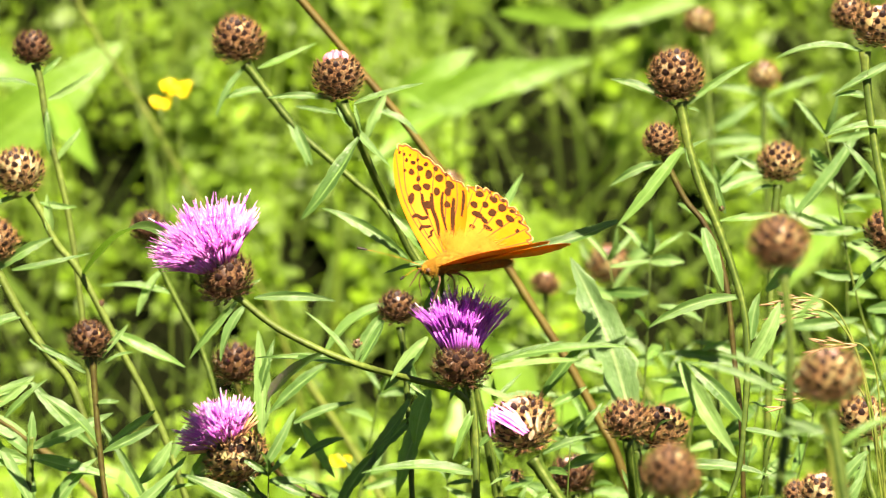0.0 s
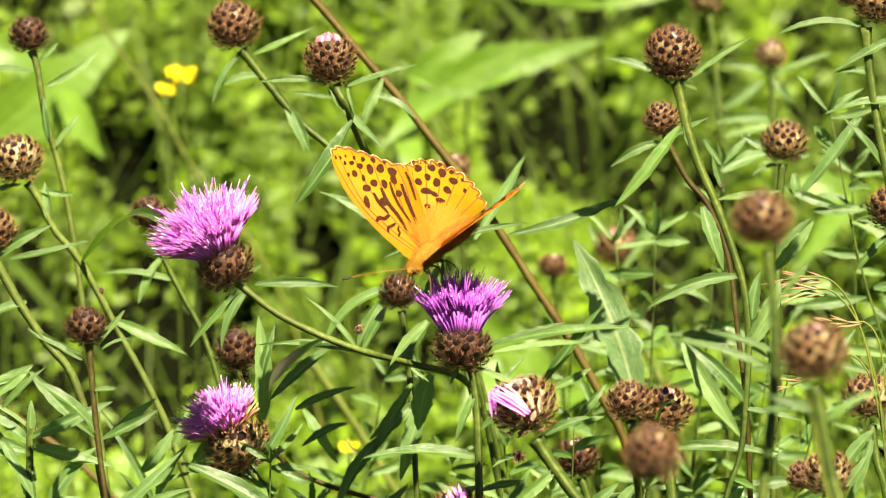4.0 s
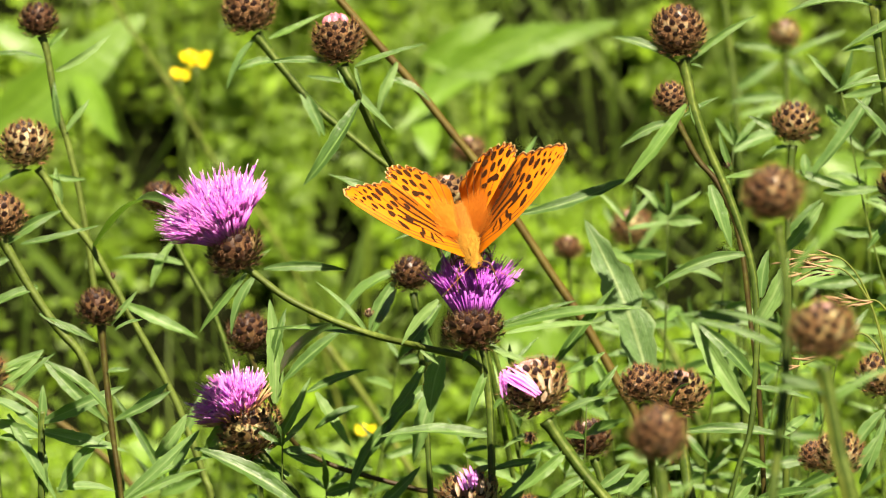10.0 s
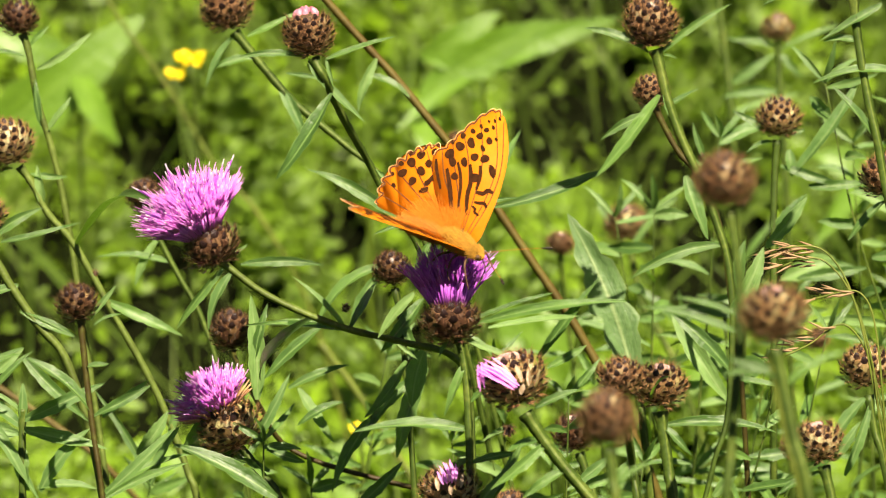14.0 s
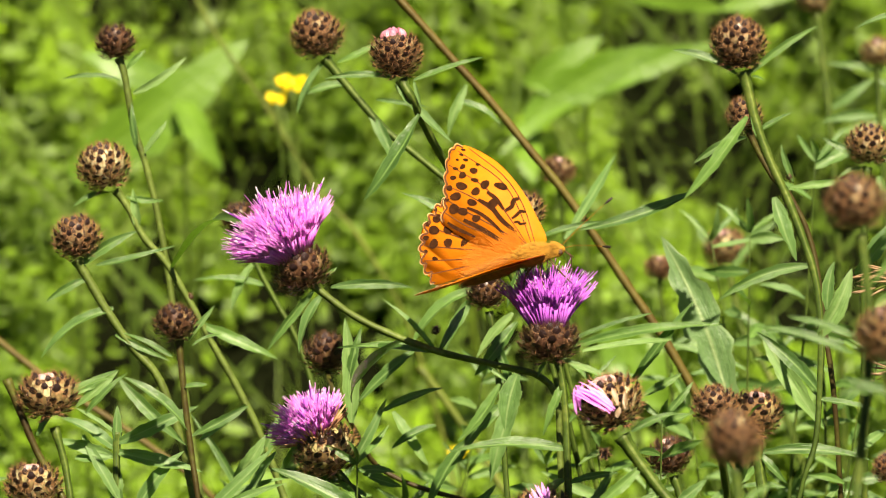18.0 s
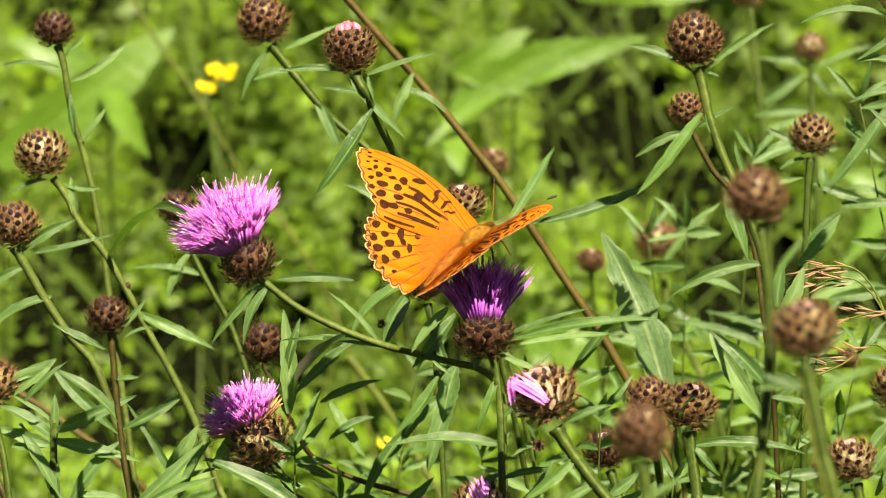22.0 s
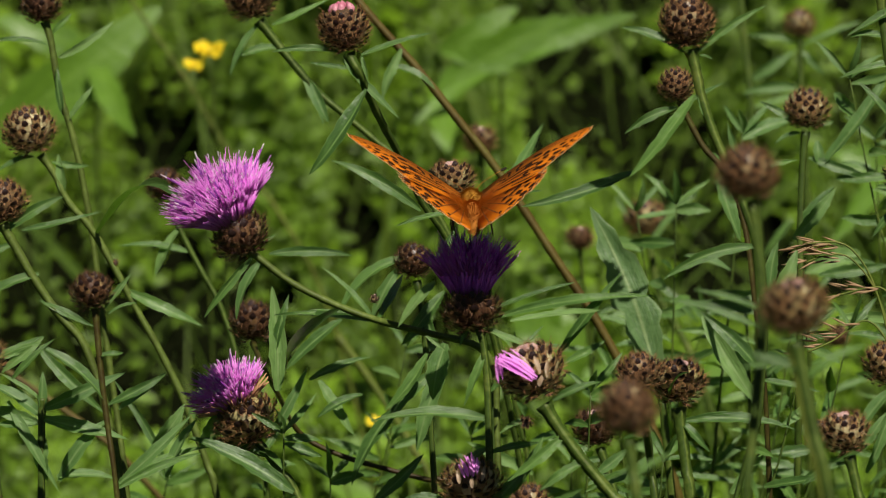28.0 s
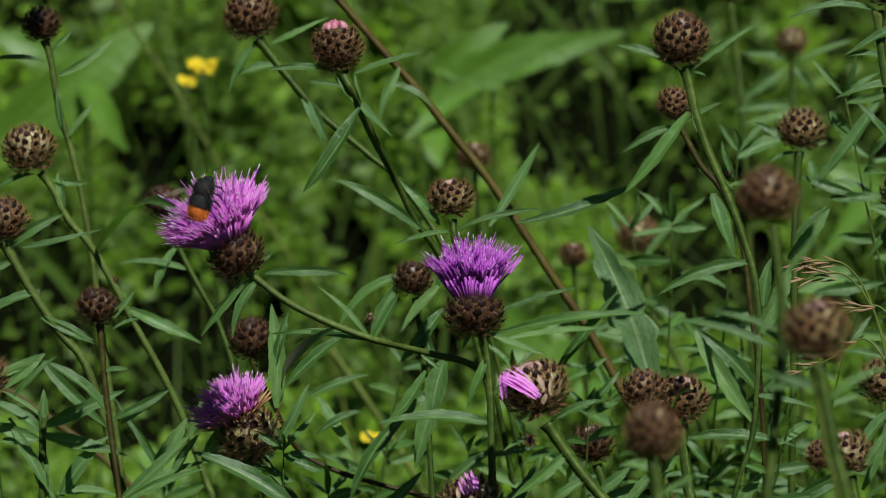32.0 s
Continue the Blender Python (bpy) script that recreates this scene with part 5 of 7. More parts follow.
def blades(name, label, category, count, seed, mat, maker):
    """Many small folded blades, built as plain arrays: each is six points and four faces."""
    rnd = random.Random(seed)
    co, faces, uvs = [], [], []
    for i in range(count):
        base, tip, w, face = maker(rnd, i)
        t = (tip - base)
        ln = t.length
        t = t / ln
        face = (face - t * face.dot(t)).normalized()
        s = t.cross(face)
        k = len(co)
        bend = face * ln * rnd.uniform(-0.05, 0.18)
        mid = base + t * ln * 0.45 + bend
        co += [base, mid - s * w / 2 + face * w * 0.12, mid, mid + s * w / 2 + face * w * 0.12, tip - t * ln * 0.2 + bend * 0.4 - s * w * 0.3, tip - t * ln * 0.2 + bend * 0.4 + s * w * 0.3, tip]
        for f, u in (((0, 2, 1), ((0.5, 0), (0.5, 0.4), (0, 0.4))), ((0, 3, 2), ((0.5, 0), (1, 0.4), (0.5, 0.4))),
                     ((1, 2, 6, 4), ((0, 0.4), (0.5, 0.4), (0.5, 1), (0.2, 0.8))), ((2, 3, 5, 6), ((0.5, 0.4), (1, 0.4), (0.8, 0.8), (0.5, 1)))):
            faces.append(tuple(k + j for j in f))
            uvs += u
    me = bpy.data.meshes.new(name)
    me.from_pydata([tuple(c) for c in co], [], faces)
    me.uv_layers.new(name="UVMap").data.foreach_set("uv", [c for u in uvs for c in u])
    me.materials.append(mat)
    for p in me.polygons:
        p.use_smooth = True
    return tagged(new(name, me), label, category, kind="stuff")


# bare places between the tussocks, open to the front, showing the shade-dark soil
HOLLOWS = ((-0.239, 1.567), (-0.186, 1.583), (-0.204, 1.255), (-0.200, 1.156), (-0.136, 1.221), (-0.106, 1.195), (-0.119, 1.156), (-0.142, 1.112), (-0.029, 1.157), (-0.050, 1.249), (0.055, 1.428), (0.073, 1.413), (0.091, 1.406), (0.075, 1.369), (0.102, 1.574), (0.124, 1.578), (0.070, 1.578), (0.123, 1.223), (0.130, 1.184), (0.139, 1.271), (0.199, 1.197), (0.223, 1.522), (0.002, 1.119), (0.161, 1.184), (0.233, 1.400), (-0.209, 1.208), (-0.182, 1.182), (-0.178, 1.118), (-0.199, 1.093), (-0.158, 1.156), (-0.126, 1.058), (-0.166, 1.045), (-0.091, 1.157), (0.143, 1.291), (0.150, 1.319), (0.102, 1.376), (0.095, 1.347), (0.059, 1.362), (0.074, 1.474), (0.092, 1.459), (0.055, 1.474), (-0.199, 1.182), (-0.196, 1.131), (-0.161, 1.100), (-0.119, 1.100), (0.130, 1.250), (0.125, 1.197), (0.147, 1.237))
# bright crowded places
TUFTS = ((-0.214, 1.311), (-0.175, 1.296), (-0.169, 1.232), (-0.122, 1.275), (-0.090, 1.254), (-0.102, 1.198), (-0.063, 1.212), (-0.056, 1.145), (-0.034, 1.132), (-0.001, 1.342), (0.029, 1.350), (0.050, 1.365), (0.106, 1.269), (0.109, 1.199), (0.082, 1.146), (0.101, 1.146), (0.151, 1.186), (0.173, 1.193), (0.114, 0.971), (0.134, 0.966), (-0.042, 0.913), (-0.016, 0.880), (-0.169, 0.862), (-0.129, 0.862), (0.201, 1.187), (0.150, 1.069))


def canopy(x, y):
    """Height of the low growth behind the clump, with dips between the tussocks."""
    n = 1.1 * noise.noise((x * 10, y * 6, 3)) + 1.1 * noise.noise((x * 27, y * 18, 8))
    for gx, gy in TUFTS:
        n += 0.35 * math.exp(-((x - gx) / 0.026) ** 2 - ((y - gy) / 0.05) ** 2)
    h = min(0.11, max(0.0, 0.042 + 0.15 * n))
    for gx, gy in HOLLOWS:
        w = math.exp(-((x - gx) / 0.026) ** 4)
        if w > 0.02 and gy - 0.3 < y < gy + 0.12:
            h = h * (1 - w) + w * min(h, 0.38 * (gy - y) if y < gy else 0.35 * (y - gy))
    return h


def small_leaf(rnd, i):
    if i % 5:
        x, y = rnd.uniform(-0.36, 0.36), rnd.uniform(0.5, 1.65)
    elif i % 2:
        x, y = rnd.uniform(-0.75, 0.75), rnd.uniform(0.05, 2.3)
    else:
        # ragged outskirts
        x, y = rnd.gauss(0, 0.8), 1.1 + rnd.gauss(0, 1.0)
    h = canopy(x, y)
    straggler = rnd.random() < 0.03
    for _ in range(16):
        if h > 0.02 or straggler:
            break
        x, y = x + rnd.uniform(-0.1, 0.1), y + rnd.uniform(-0.15, 0.15)
        h = canopy(x, y)
    z = h * rnd.random() ** 0.4 + rnd.uniform(0, 0.03 if straggler else 0.01)
    a = rnd.uniform(0, 6.28)
    # finer and coarser weeds in patches
    coarse = 0.75 + 0.9 * max(-0.3, noise.noise((x * 9, y * 7, 21)))
    ln = rnd.choice((0.004, 0.005, 0.007, 0.009, 0.012, 0.016)) * rnd.uniform(0.8, 1.2) * coarse
    base = Vector((x, y, z))
    tip = base + Vector((math.cos(a), math.sin(a), rnd.uniform(-0.5, 0.6))) * ln
    face = Vector((rnd.uniform(-0.7, 0.7), rnd.uniform(-1.0, 0.4), 1.0)).normalized()
    return base, tip, ln * rnd.uniform(0.28, 0.6), face


def grass_blade(rnd, i):
    x, y = rnd.uniform(-0.7, 0.7), rnd.uniform(0.1, 2.3)
    a = rnd.uniform(0, 6.28)
    ln = rnd.uniform(0.06, 0.28)
    base = Vector((x, y, rnd.uniform(0, 0.05)))
    tip = base + Vector((math.cos(a) * rnd.uniform(0.1, 1.2), math.sin(a) * rnd.uniform(0.1, 0.9), 1.0)).normalized() * ln
    return base, tip, rnd.uniform(0.0012, 0.003), Vector((rnd.uniform(-0.6, 0.6), -1, 0.4)).normalized()


def meadow_blade(rnd, i):
    """Coarser growth further out, all round the clump."""
    r, a = 0.8 + 11 * rnd.random() ** 1.4, rnd.uniform(0, 6.28)
    x, y = r * math.cos(a), 1.1 + r * math.sin(a)
    h = 0.5 + 0.5 * noise.noise((x * 1.3, y * 1.3, 5))
    b_ = rnd.uniform(0, 6.28)
    base = Vector((x, y, rnd.uniform(-0.01, 0.02)))
    tip = base + Vector((math.cos(b_) * 0.8, math.sin(b_) * 0.8, rnd.uniform(0.4, 1.6))).normalized() * rnd.uniform(0.05, 0.22) * (0.4 + h)
    return base, tip, rnd.uniform(0.006, 0.03), Vector((rnd.uniform(-0.6, 0.6), -0.6, 0.8)).normalized()


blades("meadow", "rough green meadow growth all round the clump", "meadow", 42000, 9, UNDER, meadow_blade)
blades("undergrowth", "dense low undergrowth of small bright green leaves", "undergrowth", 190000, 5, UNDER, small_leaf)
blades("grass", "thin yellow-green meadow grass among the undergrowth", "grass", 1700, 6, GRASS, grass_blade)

# ---- buttercups ----


def buttercup(spot, size, seed):
    rnd = random.Random(seed)
    c = P(*spot)
    th = thing("buttercup", Vector((c.x + 0.01, c.y + 0.02, 0)), "yellow buttercup flower on a thin stalk", "wildflower", "buttercups")
    stem(th, [(spot[0], spot[1] - 1, spot[2]), (spot[0] + 2, spot[1] - 25, spot[2] + 6)], 0.7, 0.9, STEM)
    for k in range(5):
        a = 2 * math.pi * k / 5 + rnd.random()
        o = (spot[0] + math.cos(a) * size * 0.06, spot[1] - 0.5, spot[2] + math.sin(a) * size * 0.06)
        tip = (spot[0] + math.cos(a) * size * 0.5, spot[1] + size * (0.32 + 0.12 * math.sin(a)), spot[2] + math.sin(a) * size * 0.4)
        leaf(th, o, tip, size * 0.55, 0.0, 0, YELLOW, -0.12, 0.3, "petal")
    bm = bmesh.new()
    bmesh.ops.create_icosphere(bm, subdivisions=2, radius=size * 0.00018)
    part("flower_centre", bm, th, [YELLOW], Matrix.Translation(P(spot[0], spot[1] + size * 0.1, spot[2])))


buttercup((-89.8, 68.9, 630.0), 12.0, 1)
buttercup((-95.8, 63.7, 630.0), 8.1, 2)
buttercup((-24.2, -65.0, 450.0), 7.0, 3)

# ---- grass seed heads ----


def seed_head(pts, seed):
    rnd = random.Random(seed)
    th = thing("grass_stalk", foot(pts[-1]), "fine grass stalk with pale brown spikelets", "grass", "flowering grasses")
    stem(th, pts, 0.3, 0.6, STEM_YELLOW, name="stalk")
    path = smooth_path([P(*p) for p in pts[:3]], 10)
    for i, p in enumerate(path[:-1]):
        if rnd.random() < 0.25:
            continue
        d = Vector((-1, rnd.uniform(-0.5, 0.5), rnd.uniform(-0.5, 0.4))).normalized()
        bm = bmesh.new()
        o = p + d * rnd.uniform(0.0, 0.003) + Vector((0, 0, rnd.uniform(-0.0008, 0.0008)))
        tube(bm, [o, o + d * 0.0015, o + d * 0.0035, o + d * 0.0052], [0.0001, 0.0003, 0.00025, 0.00004], 5)
        part("spikelet", bm, th, [SEED])


seed_head([(95.7, -4.2, 30.0), (102.6, -2.6, 30.0), (110.3, -4.2, 30.0), (117.2, -15.4, 30.0), (122.6, -39.2, 30.0)], 1)
seed_head([(98.0, -8.2, 30.0), (103.4, -6.3, 30.0), (110.3, -6.9, 30.0), (118.0, -17.7, 30.0), (124.1, -42.2, 30.0)], 2)
seed_head([(98.8, -32.3, 30.0), (105.7, -29.2, 30.0), (114.9, -23.8, 30.0), (121.8, -33.0, 30.0), (124.2, -48.4, 30.0)], 3)
seed_head([(107.3, -16.9, 30.0), (113.4, -15.4, 30.0), (119.5, -15.4, 30.0), (123.4, -23.8, 30.0), (125.7, -48.4, 30.0)], 4)

# ---- butterfly ----
# Wing places in millimetres: ahead of the body's middle, and outward from it, with the wing laid flat.


def wing_material(name, a, b_, tip):
    m, nt, b = material(name)
    n = noise_tex(nt, 260, 4)
    fine = noise_tex(nt, 2600, 2)
    col = ramp(nt, n, [(0.25, a), (0.75, b_)])
    col = mix(nt, maths(nt, "MULTIPLY", fine, 0.35), col, tip)
    nt.links.new(col, b.inputs["Base Color"])
    b.inputs["Roughness"].default_value = 0.6
    b.inputs["Specular IOR Level"].default_value = 0.12
    bump(nt, b, fine, 0.3, 0.0002)
    see_through(nt, b, col, 0.3)
    return m


WING = wing_material("orange_wing", (0.70, 0.19, 0.008), (0.78, 0.25, 0.014), (0.58, 0.15, 0.01))
WING_MARK = plain("wing_mark", (0.022, 0.008, 0.003), (0.05, 0.018, 0.006), 900, 0.8)
WING_MARK.node_tree.nodes["Principled BSDF"].inputs["Specular IOR Level"].default_value = 0.05
WING_VEIN = plain("wing_vein", (0.07, 0.022, 0.005), (0.13, 0.04, 0.008), 700, 0.7)
WING_EDGE = plain("wing_fringe", (0.48, 0.30, 0.10), (0.70, 0.52, 0.27), 900, 0.8)
WING_HAIR = plain("wing_hair", (0.54, 0.17, 0.012), (0.68, 0.25, 0.025), 900, 0.8, 0.25, lift=0.2)
FUR = plain("butterfly_fur", (0.22, 0.11, 0.010), (0.42, 0.20, 0.018), 900, 0.8, lift=0.3)
FUR_BROWN = plain("butterfly_abdomen_fur", (0.26, 0.085, 0.010), (0.44, 0.16, 0.016), 900, 0.8, lift=0.3)
FUR_DARK = plain("butterfly_limb", (0.06, 0.03, 0.015), (0.12, 0.06, 0.03), 900, 0.7)
CLUB = plain("antenna_club", (0.01, 0.008, 0.006), (0.03, 0.02, 0.012), 900, 0.5)

FORE = [(4.5, 1.5), (5.8, 9), (5.6, 18), (3.6, 27), (0.0, 34), (-3.2, 37.8), (-5.6, 38.8), (-8.2, 37.2), (-10.4, 34.2), (-12.4, 31), (-14.0, 27.8), (-15.6, 24.8), (-17.7, 21.7), (-14.5, 15), (-9.5, 8), (-4.0, 1.5)]
HIND = [(-1.5, 1.5), (-5, 9), (-11, 18), (-16.5, 22.6), (-19.2, 22.4), (-22.0, 22.2), (-24.4, 20.2), (-26.6, 18.6), (-28.2, 15.8), (-29.8, 13.2), (-30.2, 9.8), (-30.6, 6.6), (-29.4, 3.6), (-28.6, 1.0), (-24, 0.6), (-16, 1.0), (-8, 1.2)]


def wing_surface(x, y):
    """Slight camber of the wing, in millimetres."""
    return 0.9 * math.sin(min(1.0, max(0.0, (y - 1.5) / 36)) * math.pi) * 0.6 - 0.02 * max(0, -x - 18)


def inside(x, y, poly):
    c = False
    for (x0, y0), (x1, y1) in zip(poly, poly[1:] + poly[:1]):
        if (y0 > y) != (y1 > y) and x < (x1 - x0) * (y - y0) / (y1 - y0) + x0:
            c = not c
    return c


def finer(poly, k=4):
    out = []
    n = len(poly)
    for i in range(n):
        p0, p1, p2, p3 = (Vector(poly[(i + j - 1) % n]) for j in range(4))
        for s in range(k):
            t = s / k
            q = 0.5 * ((2 * p1) + (p2 - p0) * t + (2 * p0 - 5 * p1 + 4 * p2 - p3) * t * t + (3 * p1 - p0 - 3 * p2 + p3) * t ** 3)
            out.append((q.x, q.y))
    return out


HINGE = Vector((0, 1.5, 1.0))


def build_wing(fly, name, outline, marks, streaks, veins, side, edge_from, edge_to, lift):
    """side: 1 for the butterfly's left wing, -1 for its right. Coordinates are about the hinge."""
    def place(x, y, up=0.0):
        z = wing_surface(x, y) + lift + up
        return Vector((x, side * (y - HINGE.y), z)) / 1000
    shape = finer(outline, 6)
    mid = Vector((sum(p[0] for p in shape) / len(shape), sum(p[1] for p in shape) / len(shape)))
    for i in range(edge_from * 6, edge_to * 6):
        p = Vector(shape[i])
        p += (p - mid).normalized() * (1.5 if len(outline) > 16 else 0.7) * (math.sin(math.pi * (i % 6) / 6) - 0.5)
        shape[i] = (p.x, p.y)
    bm = bmesh.new()
    over = [bm.verts.new(place(x, y)) for x, y in shape]
    below = [bm.verts.new(place(x, y, -0.06)) for x, y in shape]
    sheets = [bm.faces.new(over), bm.faces.new(below[::-1])]
    for k in range(len(shape)):
        j = (k + 1) % len(shape)
        bm.faces.new((over[j], over[k], below[k], below[j]))
    bmesh.ops.triangulate(bm, faces=sheets)
    if side < 0:
        bmesh.ops.reverse_faces(bm, faces=bm.faces[:])
    wing = new(name, mesh_from(bm, name, [WING]))
    wing.parent = fly
    wing.location = Vector((0, side * HINGE.y, HINGE.z)) / 1000
    WHERE[wing.name] = Matrix.Identity(4)
    def piece(name, bm, mat):
        ob = new(name, mesh_from(bm, name, [mat]))
        ob.parent = wing

    def blob(x, y, rx, ry, turn=0.0):
        """A dark spot: a thin domed patch on the upper face."""
        bm = bmesh.new()
        ring = []
        for k in range(12):
            a = 2 * math.pi * k / 12
            e = 1 + 0.06 * math.sin(3 * a + x) + 0.08 * math.sin(2 * a + y)
            px, py = rx * e * math.cos(a), ry * e * math.sin(a)
            qx, qy = x + px * math.cos(turn) - py * math.sin(turn), y + px * math.sin(turn) + py * math.cos(turn)
            for _ in range(6):
                if not inside(qx, qy, shape):
                    qx, qy = x + (qx - x) * 0.7, y + (qy - y) * 0.7
            ring.append(bm.verts.new(place(qx, qy, 0.06)))
        c = bm.verts.new(place(x, y, 0.10))
        for k in range(12):
            tri = (c, ring[k], ring[(k + 1) % 12])
            bm.faces.new(tri if side > 0 else tri[::-1])
        piece("spot", bm, WING_MARK)

    def streak(pts, w, bm2, up=0.05):
        wide = pts if len(pts) == 2 else [(v.x, v.y) for v in smooth_path([Vector((p[0], p[1], 0)) for p in pts], 4)]
        row = []
        for i, (x, y) in enumerate(wide):
            x0, y0 = wide[max(i - 1, 0)]
            x1, y1 = wide[min(i + 1, len(wide) - 1)]
            d = Vector((x1 - x0, y1 - y0)).normalized()
            ww = w * (0.45 + 0.55 * math.sin(math.pi * (0.1 + 0.8 * i / (len(wide) - 1)))) / 2
            row.append((bm2.verts.new(place(x - d.y * ww, y + d.x * ww, up)), bm2.verts.new(place(x + d.y * ww, y - d.x * ww, up))))
        for (a, b_), (c, d) in zip(row, row[1:]):
            bm2.faces.new((a, b_, d, c))

    for x, y, rx, ry, turn in marks:
        blob(x, y, rx * 0.86, ry * 0.92, turn)
    for pts, w in streaks:
        bm = bmesh.new()
        streak(pts, w, bm, 0.075)
        piece("streak", bm, WING_MARK)
    for pts in veins:
        bm = bmesh.new()
        streak(pts, 0.30, bm)
        piece("vein", bm, WING_VEIN)
    # pale scalloped fringe on the outer margin
    bm = bmesh.new()
    rim = [p for p in shape]
    i0, i1 = edge_from * 6, edge_to * 6
    c = Vector((sum(p[0] for p in rim) / len(rim), sum(p[1] for p in rim) / len(rim)))
    prev = None
    for i in range(i0, i1 + 1):
        p = Vector(rim[i % len(rim)])
        d = (p - c).normalized()
        wv = 0.03 + 0.11 * math.sin(math.pi * (i % 6) / 6)
        a, b_ = p - d * 0.1, p + d * wv
        cur = (bm.verts.new(place(a.x, a.y, 0.09)), bm.verts.new(place(b_.x, b_.y, 0.04)))
        if prev:
            bm.faces.new((prev[0], prev[1], cur[1], cur[0]))
        prev = cur
    # long soft hairs over the wing's root
    hair = bmesh.new()
    rnd = random.Random(len(outline) + side)
    root = Vector((-5.0, 1.0)) if len(outline) > 16 else Vector((-2.0, 1.0))
    for _ in range(900):
        d = rnd.random() ** 0.7
        ang = rnd.uniform(2.0, 3.1) if len(outline) > 16 else rnd.uniform(1.5, 2.7)
        x, y = root.x + math.cos(ang) * d * 13, root.y + math.sin(ang) * d * (9 if len(outline) > 16 else 7)
        ln, up = rnd.uniform(2.5, 6.0), rnd.uniform(0.3, 2.0) * (1 - 0.5 * d)
        a2 = ang + rnd.uniform(-0.35, 0.35)
        o = place(x, y, 0.05)
        tip = place(x + math.cos(a2) * ln, y + math.sin(a2) * ln * 0.7, 0.05 + up)
        q = (tip - o).cross(Vector((0, 0, 1))).normalized() * 0.00006
        hair.faces.new([hair.verts.new(o - q), hair.verts.new(o + q), hair.verts.new(tip)])
    ob = new("wing_hair", mesh_from(hair, "wing_hair", [WING_HAIR]))
    ob.parent = wing
    tagged(ob, kind="stuff")
    # thin dark line inside the margin
    line = bmesh.new()
    streak([tuple(Vector(rim[i % len(rim)]) + (c - Vector(rim[i % len(rim)])).normalized() * 0.55) for i in range(i0, i1 + 1, 2)], 0.5, line, 0.08)
    ob = new("margin_line", mesh_from(line, "margin_line", [WING_VEIN]))
    ob.parent = wing
    ob = new("fringe", mesh_from(bm, "fringe", [WING_EDGE]))
    ob.parent = wing
    return wing


FORE_MARKS = [(-4.2, 33.6, 0.87, 0.51, 2.44), (-5.8, 32.4, 0.95, 0.78, 3.04), (-6.9, 30.3, 1.34, 0.99, 2.62), (-8.5, 27.8, 1.97, 1.18, 2.45), (-11.2, 26.1, 1.78, 1.33, 2.62), (-13.2, 23.3, 1.82, 1.46, 2.80), (-1.8, 30.6, 0.87, 0.42, 2.40), (-3.6, 29.7, 1.53, 0.85, 2.43), (-4.5, 27.2, 1.31, 0.68, 2.41), (-5.7, 24.3, 1.56, 1.16, 2.62), (-8.0, 22.2, 1.75, 1.01, 2.44), (-11.4, 21.4, 1.76, 1.17, 2.51), (-4.6, 35.5, 0.87, 0.34, 2.37), (-6.2, 34.9, 0.65, 0.34, 2.41), (-7.8, 33.0, 0.87, 0.51, 2.44), (-9.5, 31.1, 1.10, 0.67, 2.47), (-11.7, 29.1, 1.11, 0.83, 2.62), (-14.3, 27.1, 1.53, 0.85, 2.43), (-3.5, 36.4, 0.87, 0.34, 2.37), (-2.6, 24.6, 1.60, 1.29, 2.83), (1.1, 21.8, 2.39, 1.02, 2.38), (-2.9, 18.8, 1.82, 1.46, 2.80), (-9.0, 17.7, 1.54, 1.01, 2.50)]
FORE_STREAKS = [([(-3.0, 22.5), (-1.7, 19.5), (-1.2, 15.7)], 1.14), ([(-6.1, 22.0), (-3.9, 18.1), (-3.0, 13.5), (-1.1, 8.4)], 1.33), ([(-9.9, 21.7), (-7.7, 18.8), (-5.8, 14.8), (-4.3, 9.5)], 0.95), ([(-12.2, 19.2), (-9.7, 15.5), (-7.5, 11.7), (-4.8, 7.1)], 1.33), ([(-16.4, 20.9), (-15.1, 18.3), (-11.5, 13.3)], 0.95), ([(3.9, 16.2), (2.2, 16.4), (1.2, 15.3), (-1.0, 15.2)], 1.33), ([(3.9, 11.8), (2.6, 12.8), (1.1, 12.5), (-0.4, 12.4)], 0.95), ([(2.5, 9.2), (1.0, 9.8), (0.7, 10.6), (-0.4, 11.2)], 0.76)]
HIND_MARKS = [(-20.1, 20.4, 1.54, 1.27, 2.99), (-23.8, 18.2, 1.54, 1.27, 2.99), (-25.3, 15.3, 1.73, 1.43, 2.99), (-26.2, 11.7, 1.75, 1.23, 0.50), (-26.8, 7.7, 0.92, 0.66, 2.64), (-16.7, 17.4, 1.49, 1.15, 2.73), (-20.3, 16.9, 1.47, 1.00, 2.60), (-21.3, 14.2, 1.68, 1.31, 2.75), (-22.2, 10.8, 1.54, 1.27, 2.99), (-20.8, 22.9, 1.46, 0.84, 2.53), (-24.1, 20.6, 1.15, 0.96, 2.99), (-26.8, 17.8, 1.26, 1.02, 0.24), (-28.0, 13.9, 0.96, 0.80, 2.99), (-16.9, 23.2, 1.10, 0.67, 2.55), (-28.9, 10.3, 0.77, 0.64, 2.99), (-16.3, 14.2, 1.91, 1.23, 0.55), (-17.7, 12.0, 1.22, 0.87, 0.48), (-17.5, 9.8, 1.39, 0.88, 0.56), (-12.8, 10.7, 1.22, 0.87, 0.48)]
HIND_STREAKS = [([(-15.5, 15.3), (-16.7, 13.9), (-18.3, 11.7)], 1.33), ([(-16.9, 10.9), (-17.3, 9.7), (-18.8, 8.9)], 1.14)]

